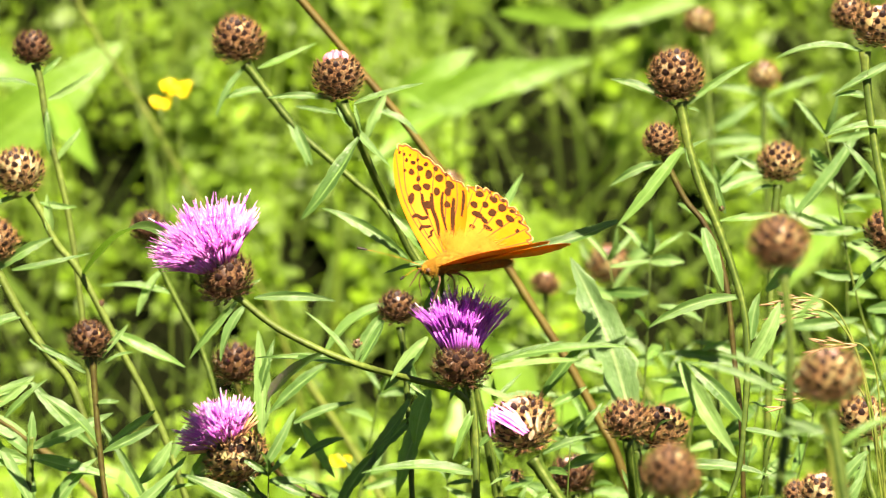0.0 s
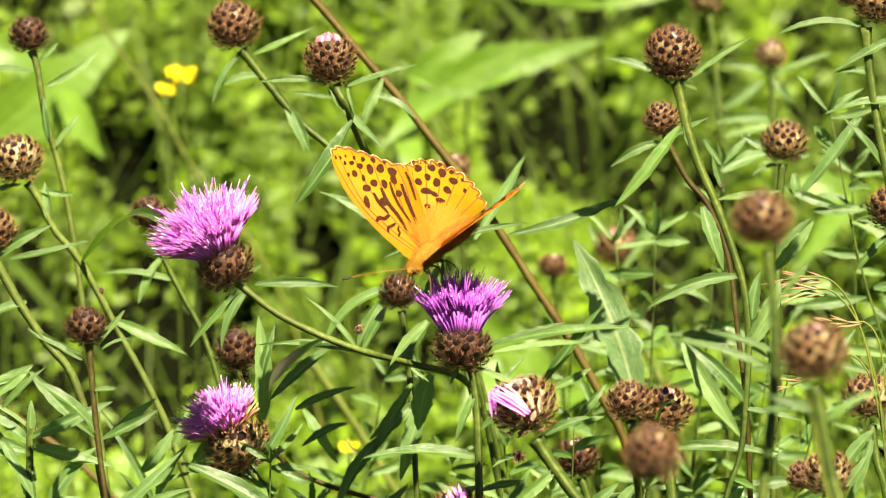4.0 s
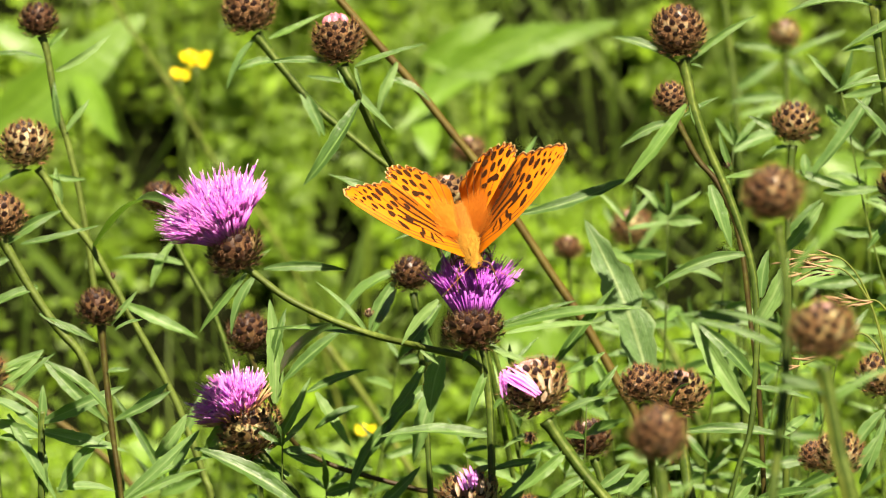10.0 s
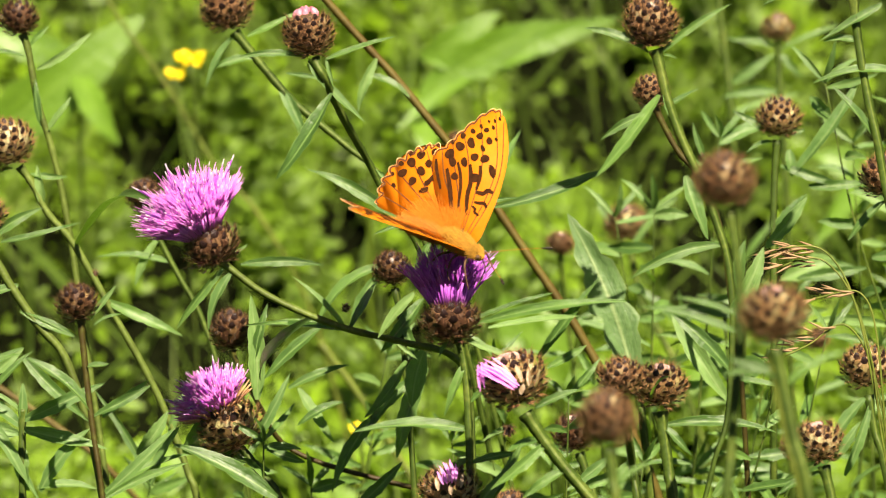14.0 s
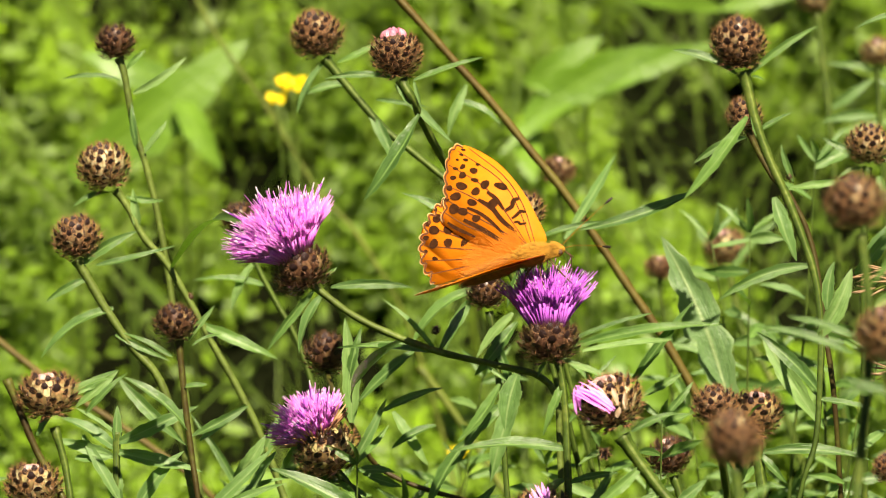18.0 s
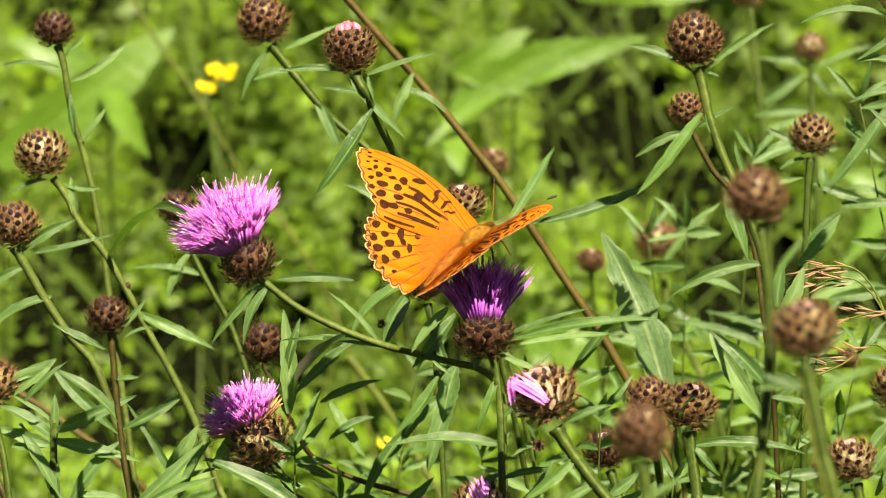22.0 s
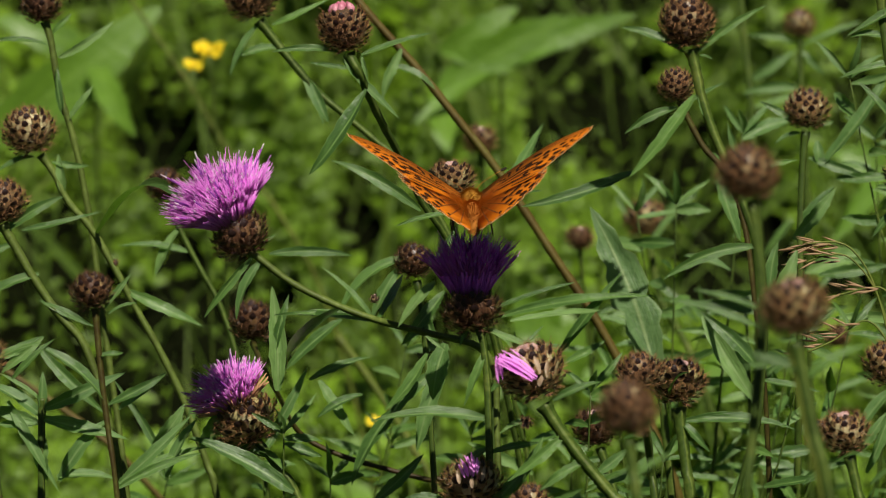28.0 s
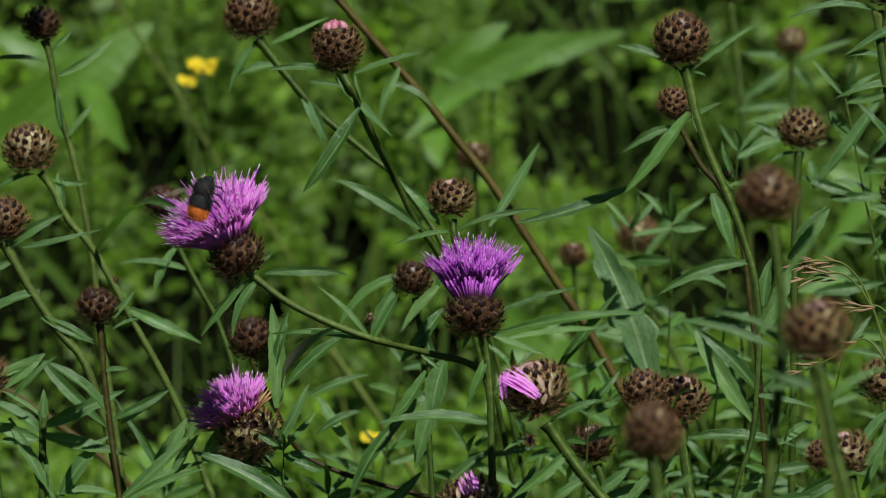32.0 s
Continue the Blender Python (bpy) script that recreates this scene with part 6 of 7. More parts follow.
FORE_VEINS = [[(0, 3), (-1, 14), (-3, 24), (-9, 35)], [(0, 3), (-3, 14), (-7, 23), (-12, 30)], [(0, 3), (-5, 12), (-10, 20), (-14, 27)], [(0, 3), (-6, 10), (-12, 17), (-16, 24)], [(1, 3), (2.5, 14), (1.5, 24), (-5, 37)], [(2, 3), (4, 14), (3, 24), (-2, 36)]]
HIND_VEINS = [[(-3, 3), (-10, 12), (-18, 21)], [(-3, 3), (-13, 11), (-23, 20)], [(-3, 2.5), (-15, 9), (-27, 17)], [(-4, 2.5), (-16, 7), (-29, 12)], [(-5, 2), (-16, 4.5), (-30, 8)], [(-6, 2), (-16, 2.8), (-29, 4)]]


def butterfly():
    fly = thing("butterfly", P(0, 40, 0), "orange butterfly with black-spotted wings feeding on the flower", "butterfly")
    parts = {}
    for s, n in ((1, "left"), (-1, "right")):
        parts[n + "_fore"] = build_wing(fly, "forewing", FORE, FORE_MARKS, FORE_STREAKS, FORE_VEINS, s, 5, 12, 0.15)
        parts[n + "_hind"] = build_wing(fly, "hindwing", HIND, HIND_MARKS, HIND_STREAKS, HIND_VEINS, s, 3, 13, -0.25)
    bm = bmesh.new()

    def body(pts, radii):
        tube(bm, smooth_path([Vector(p) / 1000 for p in pts], 5), list(np.interp(np.linspace(0, len(radii) - 1, (len(radii) - 1) * 5 + 1), range(len(radii)), radii) / 1000), 12)

    def bit(name, mat):
        nonlocal bm
        # hairs
        rnd = random.Random(name)
        if name in ("thorax", "head", "abdomen"):
            for f in list(bm.faces):
                if len(f.verts) == 4:
                    for _ in range(12):
                        a1, a2 = rnd.random(), rnd.random()
                        c = f.verts[0].co.lerp(f.verts[1].co, a1).lerp(f.verts[3].co.lerp(f.verts[2].co, a1), a2)
                        nrm = (c - Vector((c.x, 0, c.z * 0.2))).normalized() + Vector((-1.3, rnd.uniform(-0.5, 0.5), rnd.uniform(-0.3, 0.5)))
                        q = Vector((0.00002, 0.00005, 0))
                        v = [bm.verts.new(c - q), bm.verts.new(c + q), bm.verts.new(c + nrm.normalized() * rnd.uniform(0.0008, 0.0026))]
                        bm.faces.new(v)
        ob = new(name, mesh_from(bm, name, [mat]))
        ob.parent = fly
        bm = bmesh.new()
        return ob

    body([(6.2, 0, 0.4), (3, 0, 1.0), (-1, 0, 1.0), (-5, 0, 0.4)], [1.5, 2.6, 2.9, 1.6])
    bit("thorax", FUR)
    body([(9.2, 0, 0.0), (8.2, 0, 0.2), (7, 0, 0.4), (6, 0, 0.5)], [0.5, 1.35, 1.45, 1.1])
    bit("head", FUR)
    body([(-4, 0, 0.4), (-8, 0, 0.2), (-13, 0, -0.2), (-18, 0, -0.7), (-21, 0, -1.2)], [1.7, 2.4, 2.3, 1.7, 0.4])
    bit("abdomen", FUR_BROWN)
    for s in (1, -1):
        body([(8.4, 0.5 * s, 0.9), (14, 3.5 * s, 2.6), (20, 7.5 * s, 3.6), (22.3, 9.0 * s, 3.8)], [0.08, 0.06, 0.06, 0.06])
        ob = bit("antenna", FUR_BROWN)
        body([(21.8, 8.7 * s, 3.8), (23.0, 9.5 * s, 3.9), (24.2, 10.3 * s, 4.0)], [0.15, 0.38, 0.3])
        tip = bit("antenna_club", CLUB)
        tip.parent = ob
        bmesh.ops.create_icosphere(bm, subdivisions=2, radius=0.00075, matrix=Matrix.Translation(Vector((8.0, 1.05 * s, 0.45)) / 1000))
        bit("eye", FUR_DARK)
        for x0, x1 in ((4.5, 7.5), (2.0, 1.0), (0, -5.0)):
            body([(x0, 1.2 * s, -1.0), (x0 * 0.5 + x1 * 0.5, 4.2 * s, -1.6), (x1, 5.2 * s, -5.5), (x1 + 0.8, 5.4 * s, -7.5)], [0.32, 0.28, 0.2, 0.12])
            bit("leg", FUR_DARK)
    body([(8.8, 0, -0.4), (9.6, 0, -3.0), (8.6, 0, -6.0), (7.8, 0, -8.0)], [0.18, 0.16, 0.14, 0.1])
    bit("tongue", FUR_DARK)
    return fly, parts


FLY, WINGS = butterfly()

# ---- bumblebee ----


def furry(bm, rnd, centre, radii, hairs, length):
    tmp = bmesh.new()
    bmesh.ops.create_uvsphere(tmp, u_segments=18, v_segments=12, radius=1.0)
    base = len(bm.verts)
    vmap = {}
    for v in tmp.verts:
        vmap[v] = bm.verts.new(Vector(centre) + Vector([v.co[k] * radii[k] for k in range(3)]))
    for f in tmp.faces:
        bm.faces.new([vmap[v] for v in f.verts])
    tmp.free()
    for _ in range(hairs):
        d = Vector((rnd.gauss(0, 1), rnd.gauss(0, 1), rnd.gauss(0, 1))).normalized()
        p = Vector(centre) + Vector([d[k] * radii[k] for k in range(3)])
        q = d.cross(Vector((0.3, 0.5, 0.8))).normalized() * 0.00010
        bm.faces.new([bm.verts.new(p - q), bm.verts.new(p + q), bm.verts.new(p + (d + Vector((-0.4, 0, 0))) * length * rnd.uniform(0.6, 1.1))])


BEE_BLACK = plain("bee_black_fur", (0.006, 0.006, 0.007), (0.018, 0.016, 0.016), 900, 0.8)
BEE_RED = plain("bee_red_fur", (0.55, 0.13, 0.015), (0.7, 0.2, 0.03), 900, 0.8)
m, nt, b = material("bee_wing")
b.inputs["Base Color"].default_value = (0.25, 0.2, 0.16, 1)
b.inputs["Roughness"].default_value = 0.25
b.inputs["Alpha"].default_value = 0.35
BEE_WING = m


def bumblebee():
    bee = thing("bumblebee", P(0, 300, 0), "black bumblebee with an orange-red tail landing on the pink flower", "bumblebee")
    rnd = random.Random(3)

    def bit(name, bm, mats):
        ob = new(name, mesh_from(bm, name, mats))
        ob.parent = bee
        return ob
    bm = bmesh.new()
    furry(bm, rnd, (0.0022, 0, 0.0004), (0.0042, 0.0040, 0.0036), 1100, 0.0011)
    bit("thorax", bm, [BEE_BLACK])
    bm = bmesh.new()
    furry(bm, rnd, (0.0062, 0, -0.0016), (0.0020, 0.0023, 0.0022), 300, 0.0007)
    bit("head", bm, [BEE_BLACK])
    bm = bmesh.new()
    furry(bm, rnd, (-0.0030, 0, -0.0004), (0.0050, 0.0044, 0.0040), 1200, 0.0012)
    bit("abdomen", bm, [BEE_BLACK])
    bm = bmesh.new()
    furry(bm, rnd, (-0.0062, 0, -0.0007), (0.0036, 0.0039, 0.0036), 1100, 0.0011)
    bit("tail", bm, [BEE_RED])
    for s in (1, -1):
        for ln, w, x in ((0.0125, 0.0042, 0.0025), (0.0085, 0.003, 0.0005)):
            bm = bmesh.new()
            leaf_bm(bm, Vector((x, 0.0022 * s, 0.003)), Vector((x - ln * 0.55, 0.0022 * s + ln * 0.8 * s, 0.0055)), w, 0.0, 90, 0.02, 0.0)
            bit("wing", bm, [BEE_WING])
        bm = bmesh.new()
        tube(bm, [Vector((0.0088, 0.0007 * s, 0)), Vector((0.0105, 0.0018 * s, 0.0005)), Vector((0.0118, 0.003 * s, -0.001))], [0.00015] * 3, 5)
        bit("antenna", bm, [BEE_BLACK])
        for x in (0.005, 0.002, -0.001):
            bm = bmesh.new()
            tube(bm, [Vector((x, 0.002 * s, -0.002)), Vector((x, 0.005 * s, -0.003)), Vector((x - 0.001, 0.0055 * s, -0.0065))], [0.0004, 0.0004, 0.0002], 5)
            bit("leg", bm, [BEE_BLACK])
    return bee


BEE = bumblebee()
BEE.scale = (0.68, 0.68, 0.68)

# ---- what moves ----


def lean_rows(plant, rows):
    """A plant that sways in the wind: millimetres across and up at its head."""
    base = plant.location.copy()
    out = []
    for t, dx, dy in rows:
        out.append((t, Matrix.Translation(base + RISE * (dy / 1000)) @ Matrix.Rotation(math.atan2(dx / 1000, 0.58), 4, "Y")))
    return out


def fly_pose(x, y, z, yaw, pitch, roll):
    turn = Matrix.Rotation(radians(yaw), 4, "Z") @ Matrix.Rotation(radians(-pitch), 4, "Y") @ Matrix.Rotation(radians(roll), 4, "X")
    return Matrix.Translation(P(x, y, z)) @ turn


def motions():
    walk(fc, lean_rows(fc, [(0, 0.2, -1.2), (0.5, -0.0, -1.1), (1, -0.3, -0.9), (1.5, 0.0, -1.1), (2, -0.0, -0.8), (2.5, 0.1, -0.6), (3, -0.2, -1.1), (3.5, -0.0, -1.2), (5.5, 0.2, -0.2), (6, -0.1, -0.1), (6.5, -0.3, -0.0), (7, -0.2, 0.1), (7.5, -0.1, 0.1), (8, -0.3, 0.1), (8.5, -0.1, -0.2), (9, -0.3, -0.4), (9.5, 0.1, -0.5), (10, 0.4, -0.4), (10.5, 0.7, -0.4), (11, 0.4, -0.5), (11.5, 0.3, -0.3), (12, -0.0, -0.4), (12.5, -0.2, -0.2), (13, -0.4, -0.2), (13.5, -0.8, -0.1), (14, -0.2, -0.2), (14.5, 0.5, 0.6), (16.5, -2.4, 0.6), (17, -1.1, 1.2), (17.5, 1.9, 2.3), (18, 1.5, 0.6), (18.5, 1.3, 0.0), (19, 1.4, 0.9), (19.5, 0.2, 1.4), (20, -0.1, 0.9), (20.5, 0.2, -0.2), (21, 0.3, 0.2), (21.5, 1.0, -0.5), (22, -0.0, 0.1), (22.5, 0.8, 0.8), (23, 0.6, 0.6), (23.5, 0.3, 0.4), (24, -0.1, 0.1), (24.5, -0.8, 0.7), (26.5, -0.3, 0.1), (27, -0.4, 0.1), (27.5, -0.6, 0.3), (28, -0.7, 0.8), (28.5, -0.5, 0.5), (29, -0.2, -0.1), (29.5, 0.1, 0.3), (30, 0.1, 0.7), (30.5, -0.2, 0.4), (31, -0.0, -0.1), (31.5, 0.6, 4.0), (32, 0.1, 4.4)]))
    walk(neara, lean_rows(neara, [(0, 1.7, -1.4), (0.5, 2.1, -1.3), (1, 1.5, -1.3), (1.5, 1.3, -1.3), (2, 1.3, -0.9), (2.5, 0.5, -0.9), (3, 0.6, -0.9), (3.5, -0.3, -1.1), (5.5, -0.1, -0.0), (6, -0.1, -0.2), (6.5, -0.2, -0.1), (7, 0.9, -0.4), (7.5, 0.1, -0.4), (8, 0.1, -0.3), (8.5, 0.6, -0.6), (9, 0.2, -0.3), (9.5, 0.3, -0.5), (10, 0.8, -0.3), (10.5, 0.8, -0.3), (11, 1.0, -0.1), (11.5, -0.3, -0.4), (12, -0.4, -0.2), (12.5, -1.4, -0.6), (13, -2.7, -0.0), (13.5, -2.3, -0.3), (14, -1.2, 0.1), (14.5, -4.9, 0.3), (16.5, -7.5, 0.0), (17, -1.8, 0.7), (17.5, 4.7, -0.9), (18, 6.5, 0.0), (18.5, -0.4, 1.0), (19, -7.9, 0.5), (19.5, 0.0, 0.5), (20, 1.0, 1.0), (20.5, -3.8, 1.2), (21, 1.6, 0.5), (21.5, 3.5, 1.3), (22, -2.4, 0.6), (22.5, 1.9, 0.9), (23, 2.2, 0.1), (23.5, -1.7, 0.9), (24, -4.4, 1.3), (24.5, -3.4, 0.4), (26.5, -0.5, -0.0), (27, -0.3, 0.1), (27.5, -1.2, 0.4), (28, -2.5, 0.1), (28.5, -2.7, 0.4), (29, -1.0, 0.5), (29.5, -0.5, 0.5), (30, -0.7, 0.4), (30.5, 0.5, 0.3), (31, 1.2, 0.1), (31.5, 0.9, -0.2), (32, 0.3, -0.1)]))
    walk(nearb, lean_rows(nearb, [(0, 2.2, -1.2), (0.5, 2.4, -0.9), (1, 2.0, -0.7), (1.5, 1.9, -0.7), (2, 1.7, -0.3), (2.5, 1.0, -0.4), (3, 1.0, -0.4), (3.5, 0.2, -0.6), (5.5, 0.1, -0.3), (6, 0.2, -0.7), (6.5, 0.1, -0.8), (7, 0.8, -0.9), (7.5, 0.3, -0.7), (8, 0.3, -0.8), (8.5, 0.5, -1.0), (9, 0.1, -0.7), (9.5, 0.4, -0.7), (10, 0.8, -0.7), (10.5, 1.1, -0.5), (11, 1.0, -0.4), (11.5, -0.3, -0.7), (12, -0.5, -0.4), (12.5, -1.6, -0.8), (13, -3.2, 0.0), (13.5, -2.5, -0.1), (14, -1.4, 0.2), (14.5, -5.2, 0.7), (16.5, -8.0, 0.9), (17, -1.6, 1.3), (17.5, 4.8, -0.7), (18.5, -1.5, 1.8), (19, -8.8, 1.3), (19.5, -0.3, 0.9), (20, 0.1, 1.1), (20.5, -4.4, 1.9), (21, 1.2, 0.5), (21.5, 2.8, 1.3), (22, -2.5, 1.0), (22.5, 1.9, 1.0), (23, 2.0, 0.1), (23.5, -2.2, 1.3), (24, -5.0, 1.5), (24.5, -3.2, 0.8), (26.5, -0.9, 0.2), (27, -0.6, 0.2), (27.5, -1.6, 0.6), (28, -2.9, 0.4), (28.5, -3.1, 0.7), (29, -1.6, 0.6), (29.5, -0.5, 0.8), (30, -0.6, 0.5), (30.5, 0.5, 0.5), (31, 1.1, 0.1), (31.5, 0.8, -0.3), (32, 0.2, -0.1)]))
    walk(nearc, lean_rows(nearc, [(0, 3.0, -0.9), (0.5, 3.4, -0.9), (1, 2.7, -0.4), (1.5, 2.6, -0.6), (2, 2.3, -0.3), (2.5, 1.5, -0.4), (3, 1.6, -0.2), (3.5, 0.7, -0.5), (5.5, 0.2, -1.0), (6, 0.2, -1.1), (6.5, -0.1, -1.3), (7, 0.8, -1.3), (7.5, 0.2, -1.3), (8, 0.2, -1.3), (8.5, 0.4, -1.3), (9, 0.2, -1.4), (9.5, 0.2, -1.3), (10, 0.6, -1.1), (10.5, 0.9, -1.0), (11, 0.8, -0.8), (11.5, -0.7, -0.9), (12, -1.0, -0.7), (12.5, -1.8, -1.1), (13, -4.3, -0.2), (13.5, -3.4, -0.6), (14, -2.2, 0.3), (14.5, -6.2, 0.7), (16.5, -8.8, 0.6), (17, -1.9, 1.6), (17.5, 4.5, -0.4), (18, 5.1, 0.5), (18.5, -2.3, 2.3), (19, -9.7, 1.3), (19.5, -0.2, 1.1), (20, 0.1, 1.4), (20.5, -5.7, 2.4), (21, 1.3, 0.5), (21.5, 2.8, 1.4), (22, -2.5, 0.7), (22.5, 2.0, 0.6), (23, 2.1, -0.3), (23.5, -2.6, 1.4), (24, -5.7, 1.4), (24.5, -2.9, 0.4), (26.5, -1.4, 0.3), (27, -0.5, 0.3), (27.5, -1.9, 0.9), (28, -3.5, 0.7), (28.5, -3.1, 0.9), (29, -1.6, 0.8), (29.5, -0.6, 0.8), (30, -0.8, 0.4), (30.5, 0.4, 0.6), (31, 1.2, 0.2), (31.5, 0.5, -0.2), (32, -0.0, -0.0)]))
    walk(pinkf, lean_rows(pinkf, [(0, -0.6, 0.6), (1, -0.3, 0.7), (2, -0.2, 0.5), (3, -0.1, 0.5), (6, 0.1, -0.3), (7, 0.2, -0.3), (8, 0.3, -0.2), (9, 0.1, 0.1), (10, -0.2, 0.0), (11, -0.2, -0.1), (12, -0.3, -0.1), (13, 0.3, -0.2), (14, -0.5, 0.0), (17, 0.0, -0.2), (18, -1.2, 0.2), (19, -0.3, -0.1), (20, 0.1, -0.3), (21, -0.3, -0.2), (22, 0.1, -0.4), (23, -0.2, -0.4), (24, -0.0, -0.2), (27, 0.9, 0.4), (28, 1.1, 0.1), (29, 0.6, 0.4), (30, 0.4, 0.6), (31, 0.2, 0.6), (32, -0.1, -0.2)]))
    walk(halff, lean_rows(halff, [(0, 0.1, 0.4), (1, 0.0, 0.6), (2, -0.1, 0.4), (3, -0.0, 0.2), (6, 0.2, 0.3), (7, -0.0, 0.0), (8, 0.3, 0.1), (9, 0.4, -0.1), (10, 0.4, 0.0), (11, 0.5, 0.2), (12, 0.3, 0.0), (13, -0.5, -0.2), (14, 0.0, -0.0), (17, -0.7, -0.7), (18, 0.9, -0.4), (19, 0.8, 0.8), (20, 0.1, 0.1), (21, 0.3, -0.1), (22, -0.3, -0.3), (23, -0.0, -0.0), (24, -0.1, -0.5), (27, -1.0, -0.8), (28, -1.0, -0.6), (29, -0.4, -0.6), (30, -0.6, -0.8), (31, -0.4, -0.7), (32, -0.2, 0.0)]))
    walk(redb, lean_rows(redb, [(0, 1.4, -0.4), (1, 1.0, -0.5), (2, 0.4, -0.5), (3, -0.0, -0.4), (6, 0.9, -0.3), (7, 0.8, -0.1), (8, 0.4, 0.2), (9, 0.3, 0.2), (10, -0.1, 0.3), (11, -0.1, 0.2), (12, -0.6, 0.2), (13, -0.3, 0.5), (14, -1.9, 0.8), (17, -2.3, 0.7), (18, -3.4, 1.6), (19, -0.7, 0.3), (20, -0.6, 0.2), (21, -1.3, 0.7), (22, -0.4, 0.5), (23, -0.9, 0.7), (24, -0.6, 0.7), (27, 0.6, -0.7), (28, 0.9, -0.7), (29, 0.6, -0.8), (30, 1.0, -0.7), (31, 0.3, -0.4), (32, -0.8, -0.5)]))
    walk(rtop, lean_rows(rtop, [(0, 0.6, -0.2), (1, 0.6, -0.3), (2, 0.2, -0.3), (3, 0.0, 0.0), (6, 0.4, -0.3), (7, 0.4, -0.0), (8, 0.0, 0.0), (9, 0.0, 0.4), (10, -0.4, 0.2), (11, -0.2, 0.1), (12, -0.5, 0.1), (13, 0.1, 0.3), (14, -1.2, 0.4), (17, -0.8, 0.3), (18, -2.1, 0.9), (19, -0.4, 0.1), (20, -0.1, 0.3), (21, -0.5, 0.5), (22, 0.3, 0.4), (23, -0.3, 0.5), (24, -0.3, 0.6), (27, 0.7, -1.1), (28, 0.9, -1.4), (29, 0.3, -1.3), (30, 0.5, -0.9), (31, 0.2, -1.0), (32, -0.3, -0.7)]))
    walk(tlb, lean_rows(tlb, [(0, 0.1, 1.1), (1, -0.1, 0.8), (2, -0.3, 0.4), (3, -0.7, 0.7), (9, 0.1, -0.2), (10, 0.6, 0.2), (11, 0.3, 0.0), (12, 0.4, 0.2), (13, 0.2, -0.5), (14, -0.3, -0.1), (17, -0.2, -0.9), (18, -1.8, -0.7), (19, 0.5, -0.2), (20, -0.0, -0.4), (21, -0.5, -0.3), (22, 0.2, 0.0), (23, -0.1, 0.0), (24, 0.2, 0.2), (32, 0.2, 0.2)]))
    walk(lowb, lean_rows(lowb, [(0, 0.1, -1.5), (1, 0.1, -1.3), (2, 0.0, -1.2), (3, -0.3, -1.3), (6, -0.1, -0.5), (7, -0.0, -0.3), (8, 0.1, -0.4), (9, 0.2, -0.3), (10, 0.3, -0.3), (11, 0.2, 0.1), (12, 0.2, -0.1), (13, -0.0, -0.3), (14, 0.6, 0.3), (17, 0.1, 0.9), (18, 1.9, 0.9), (19, 0.9, 2.0), (20, 0.1, 1.0), (21, 0.9, 0.7), (22, -0.2, 0.0), (23, 0.2, -0.0), (24, 0.3, -0.2), (27, -0.8, 0.1), (28, -1.2, 0.4), (29, -0.8, 0.3), (30, -0.1, 0.2), (31, -0.3, 0.4), (32, -0.4, 0.9)]))
    walk(openb, lean_rows(openb, [(0, 0.1, -0.8), (1, 0.1, -0.5), (2, 0.1, -0.4), (3, 0.3, -0.3), (6, -0.1, -0.2), (7, -0.2, -0.3), (8, 0.1, -0.3), (9, 0.1, -0.4), (10, 0.3, -0.2), (11, 0.1, -0.2), (12, 0.2, 0.1), (13, -0.4, -0.1), (14, 0.3, -0.1), (17, 0.1, 0.4), (18, 1.5, -0.2), (19, 0.6, 0.3), (20, -0.0, -0.1), (21, 0.4, -0.1), (22, -0.3, 0.4), (23, 0.1, 0.2), (24, -0.1, -0.1), (27, -0.7, 0.6), (28, -0.9, 0.4), (29, -0.6, 0.3), (30, -0.4, 0.3), (31, -0.2, 0.4), (32, 0.1, 0.3)]))
    walk(twin, lean_rows(twin, [(0, -0.2, 1.0), (1, -0.2, 1.4), (2, -0.2, 1.6), (3, -0.2, 1.4), (6, 0.2, 0.4), (7, 0.3, 0.3), (8, 0.3, 0.3), (9, 0.3, 0.1), (10, 0.6, 0.2), (11, 0.5, 0.1), (12, 0.4, 0.2), (13, -0.3, 0.3), (14, 0.4, 0.1), (17, -0.4, -0.4), (18, 1.0, -1.2), (19, 0.4, -0.6), (20, -0.1, -0.6), (21, -0.0, -0.9), (22, -0.6, -0.4), (23, -0.1, -0.4), (24, -0.3, -0.6), (27, -0.9, -0.3), (28, -0.8, -0.1), (29, -0.4, -0.3), (30, -0.5, -0.3), (31, -0.1, -0.2), (32, 0.5, -0.0)]))
    walk(bg2, lean_rows(bg2, [(0, -0.2, 0.9), (1, 0.1, 0.8), (2, -0.0, 0.9), (3, 0.0, 0.8), (6, 0.2, 0.5), (7, 0.2, 0.5), (8, -0.1, 0.2), (9, -0.1, 0.2), (10, -0.4, -0.0), (11, -0.6, -0.1), (12, -0.0, -0.2), (13, 0.4, -0.4), (14, -0.2, -0.9), (17, 0.6, -1.4), (18, -1.7, -1.8), (19, -1.2, -1.2), (20, -0.9, -0.7), (21, -0.9, -0.8), (22, -0.4, -0.3), (23, -0.5, -0.5), (24, -0.2, -0.1), (27, 0.9, 0.3), (28, 1.1, 0.3), (29, 0.6, 0.4), (30, 0.2, 0.4), (31, 0.5, 0.3), (32, 0.5, -0.1)]))
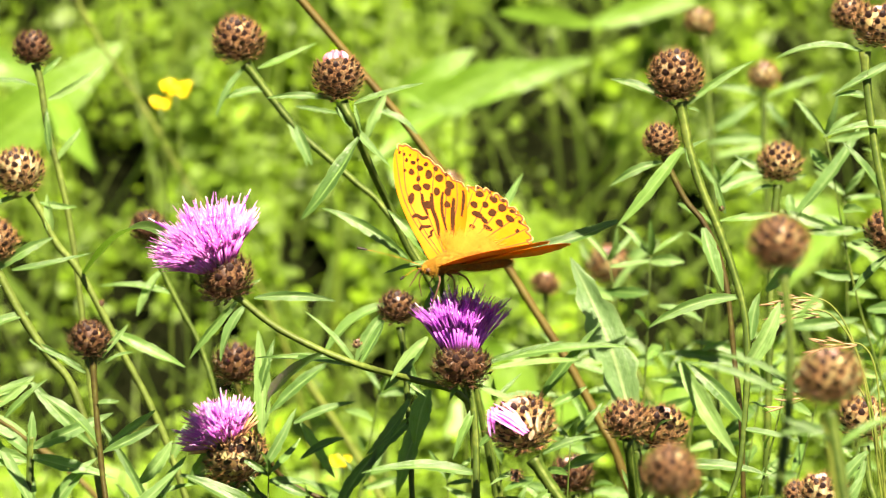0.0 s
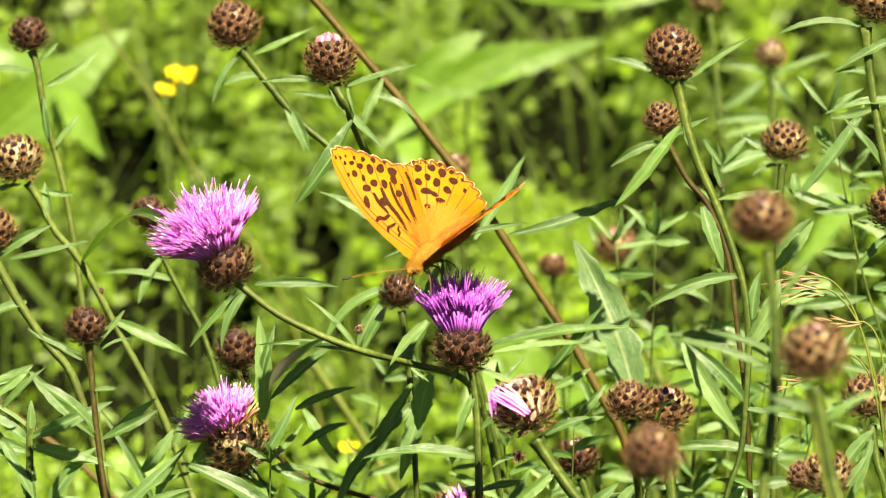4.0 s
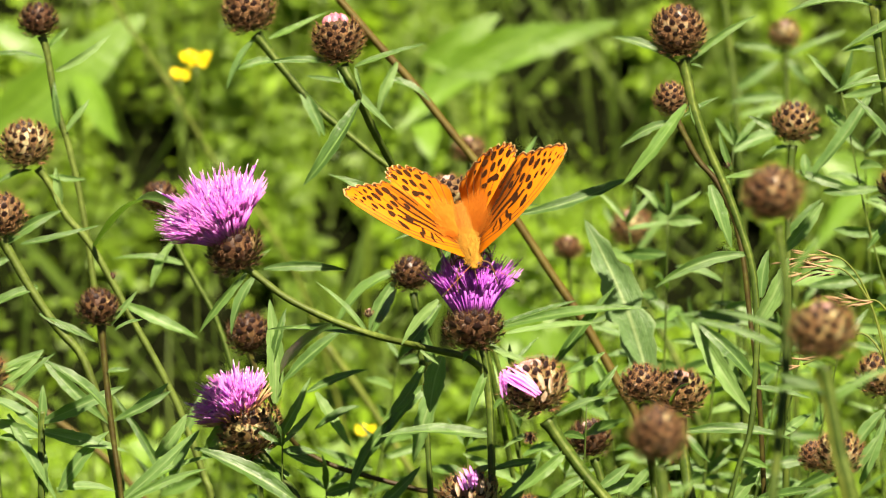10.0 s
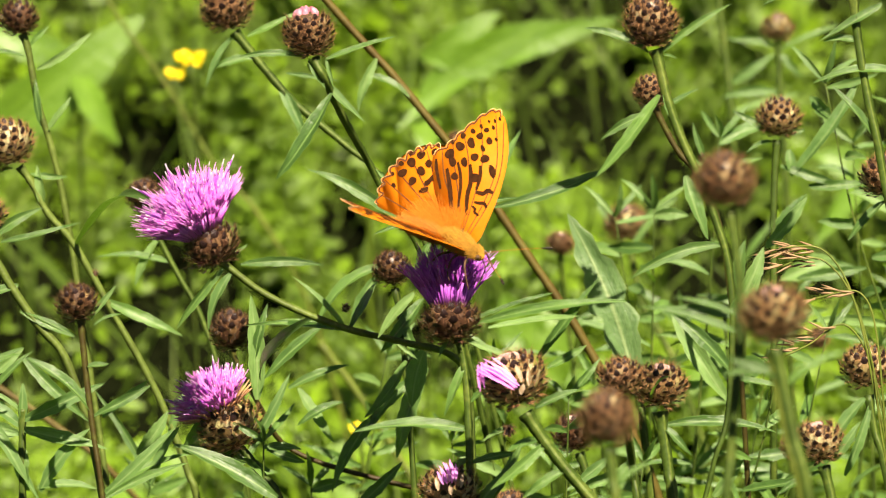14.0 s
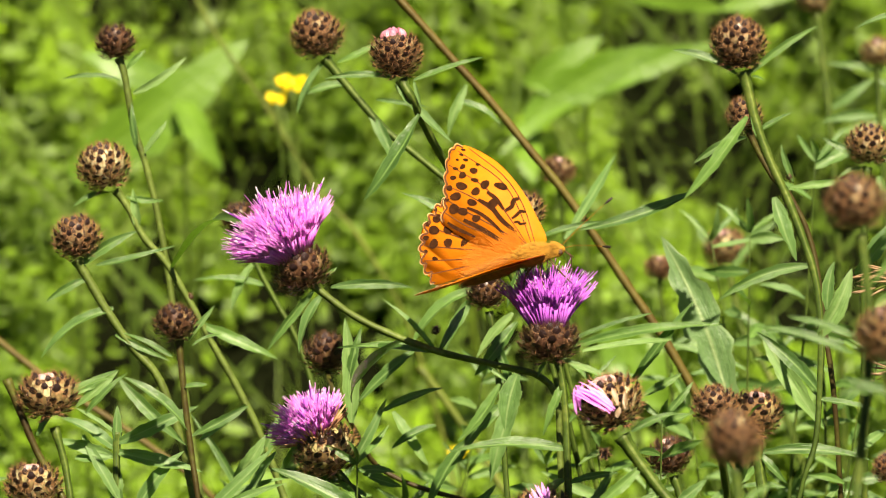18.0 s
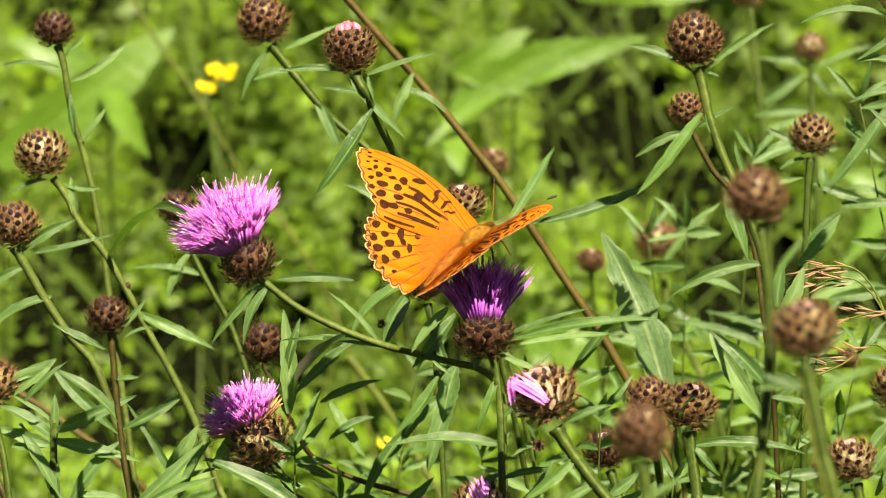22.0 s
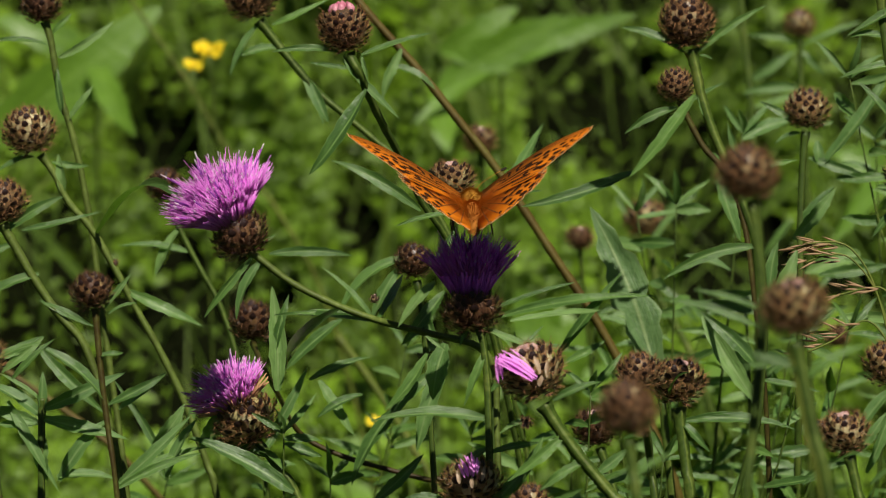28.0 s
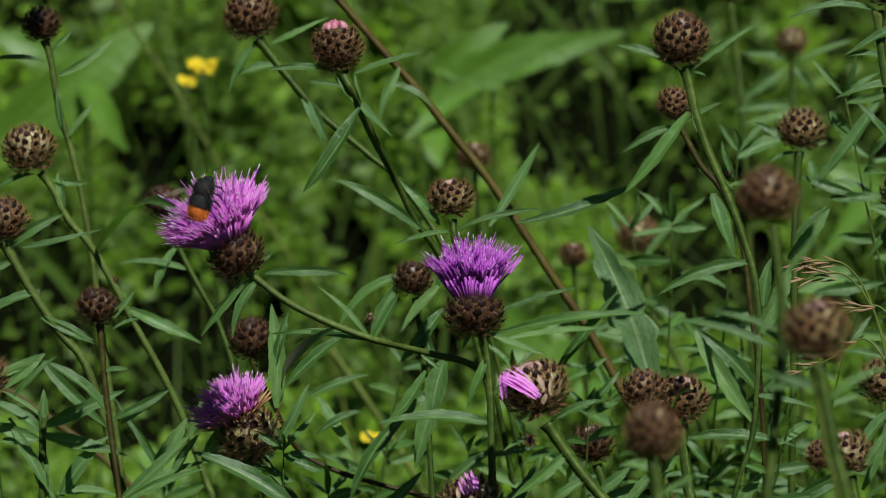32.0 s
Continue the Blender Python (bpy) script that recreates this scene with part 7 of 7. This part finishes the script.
    walk(brp, lean_rows(brp, [(0, -0.1, -0.3), (6, -0.1, -0.3), (7, -0.4, -0.1), (8, -0.3, -0.5), (9, -0.1, -0.8), (10, -0.1, -0.6), (11, 0.1, -0.6), (12, 0.2, 0.1), (13, -0.4, 0.3), (14, 0.1, -0.0), (19, 0.1, 0.1), (20, 0.1, 0.2), (27, 0.5, 1.7), (28, 0.7, 1.6), (29, 1.3, 1.0), (32, 1.3, 1.0)]))
    rows = [
        (0, 5, 4.2, -1.9, 215, 7, -3, 33, -4),
        (0.5, 2, 4.7, -1.9, 218, 2, -3, 38, 0),
        (1, -1, 5.1, -1.9, 221, -3, -3, 32, 4),
        (1.5, -1.1, 4.4, -1.8, 223.5, -5, -2, 30, 3.5),
        (2, -1.3, 3.7, -1.7, 226, -7, -1, 36, 3),
        (2.5, -1.7, 3.3, -1.5, 229, -8, 2, 38, 1.5),
        (3, -2.1, 2.9, -1.3, 232, -9, 5, 34, 0),
        (5.5, 2.5, 0.5, -7, 242, -7, 1, 50, -6),
        (6, 2.5, 0.5, -7, 248, -7, 1, 38, -6),
        (6.5, 2.4, -0.9, -7.5, 247.5, -13, -1.5, 52, -5.5),
        (7, 2.3, -2.4, -8.1, 247, -19, -4, 38, -5),
        (7.5, 2.8, -2.3, -7.8, 257, -19.5, 1, 37, -4),
        (8, 3.2, -2.3, -7.6, 267, -20, 6, 50, -3),
        (8.5, 4, -2.5, -7.6, 269, -19.5, -0.5, 53, -4.5),
        (9, 4.7, -2.8, -7.6, 271, -19, -7, 37, -6),
        (9.5, 6.2, -1.6, -7.2, 274.5, -14.5, 1.5, 38, -7),
        (10, 7.8, -0.5, -6.8, 278, -10, 10, 41, -8),
        (10.5, 7.7, -0.7, -7.1, 280, -12.5, 5.5, 48, -4),
        (11, 7.5, -0.8, -7.4, 282, -15, 1, 43, 0),
        (11.5, 7.8, 0.4, -7.7, 294, -10.5, 5, 54, -3),
        (12, 8.1, 1.7, -7.9, 306, -6, 9, 28, -6),
        (12.5, 8.5, 1.4, -8.2, 310.5, -4.5, 7, 32, -2.5),
        (13, 8.9, 1.1, -8.4, 315, -3, 5, 40, 1),
        (13.5, 9.6, -0.2, -8.8, 318, -4.5, 6.5, 36, 4),
        (14, 10.2, -1.5, -9.2, 321, -6, 8, 38, 7),
        (17, 3.4, 3.5, -5.8, 354, 22, 12, 33, 17),
        (17.5, 4.7, 2.4, -5.7, 353, 21.5, 14, 30, 16),
        (18, 6, 1.3, -5.5, 352, 21, 16, 37, 15),
        (18.5, 7.2, 2, -5.3, 350.5, 21, 16.5, 40, 13),
        (19, 8.5, 2.6, -5.1, 349, 21, 17, 38, 11),
        (19.5, 7, 2.9, -1.5, 371.5, 14.5, 11.5, 42, 9.5),
        (20, 5.6, 3.1, 5, 394, 8, 6, 34, 8),
        (20.5, 5.2, 3.8, 5, 399.5, 10, 2.5, 36, 6.5),
        (21, 4.8, 4.5, 5, 405, 12, -1, 40, 5),
        (21.5, 5.3, 4.1, 5, 409.5, 11, 0, 38, 3),
        (22, 5.9, 3.7, 5, 414, 10, 1, 37, 1),
        (22.5, 6.2, 4.2, 5, 422.5, 5.5, 2.5, 46, 1.5),
        (23, 6.4, 4.6, 5, 431, 1, 4, 51, 2),
        (23.5, 7.2, 5.6, 5, 432, 1, -2, 48, 1.5),
        (24, 7.9, 6.6, 5, 433, 1, -8, 46, 1),
        (24.5, 7.9, 6.6, 5, 437, 1, -8, 55, 1),
        (26.5, 9.1, 6.1, -3, 448, 1, 1, 31, 1),
        (27, 9.1, 6.1, -3, 451, 1, 1, 26, 1),
        (28, 7.8, 7.3, -3, 452, -11, -1, 34, 3),
        (29, 9.4, 5.2, -3, 477, 13, 2, 19, -9),
        (30, 9.3, 5.7, -3, 467, -9, -4, 29, -4),
        (31, 8.8, 6.9, -3, 472, 6, -3, 37, -3),
        (31.1, 1.8, 17.7, 0.0, 475, 10, 0, 2, 0),
        (31.2, -11.3, 53.5, 0.0, 480, 25, 0, 50, 0),
        (31.3, -24.6, 71.6, 0.0, 485, 25, 0, 5, 0),
        (31.4, -34.6, 92.8, 0.0, 490, 20, 0, 50, 0),
        (31.6, -55.0, 131.0, 0.0, 495, 15, 0, 5, 0),
        (32.0, -102.7, 202.3, 0.0, 500, 10, 0, 40, 0),
    ]
    walk(FLY, [(r[0], fly_pose(*r[1:7])) for r in rows])
    for n, s in (("left", 1), ("right", -1)):
        for w in ("_fore", "_hind"):
            ob = WINGS[n + w]
            at = ob.location.copy()
            back = 1.0 if w == "_fore" else 0.0
            walk(ob, [(r[0], Matrix.Translation(at) @ Matrix.Rotation(s * radians(r[7]), 4, "X") @ Matrix.Rotation(s * back * radians(r[8]), 4, "Z")) for r in rows])
    bee = [
        (0.0, 104.5, 297.6, 0.0, 215, 0, 0),
        (30.6, 104.5, 297.6, 0.0, 215, 0, 0),
        (31.2, -5.6, 92.6, 0.0, 215, 10, 0),
        (31.4, -26.5, 53.9, -15.0, 190, 25, 0),
        (31.5, -35.5, 43.5, -15.0, 150, 45, 0),
        (31.6, -44.1, 33.0, -22.5, 110, 60, 0),
        (31.7, -49.7, 30.2, -30.0, 70, 50, 0),
        (31.8, -61.9, 19.5, -37.5, 60, 50, 0),
        (31.9, -63.5, 16.7, -37.5, 60, 50, 0),
        (32.0, -62.2, 14.4, -37.5, 62, 52, 0),
    ]
    walk(BEE, [(r[0], fly_pose(*r[1:7])) for r in bee])


motions()
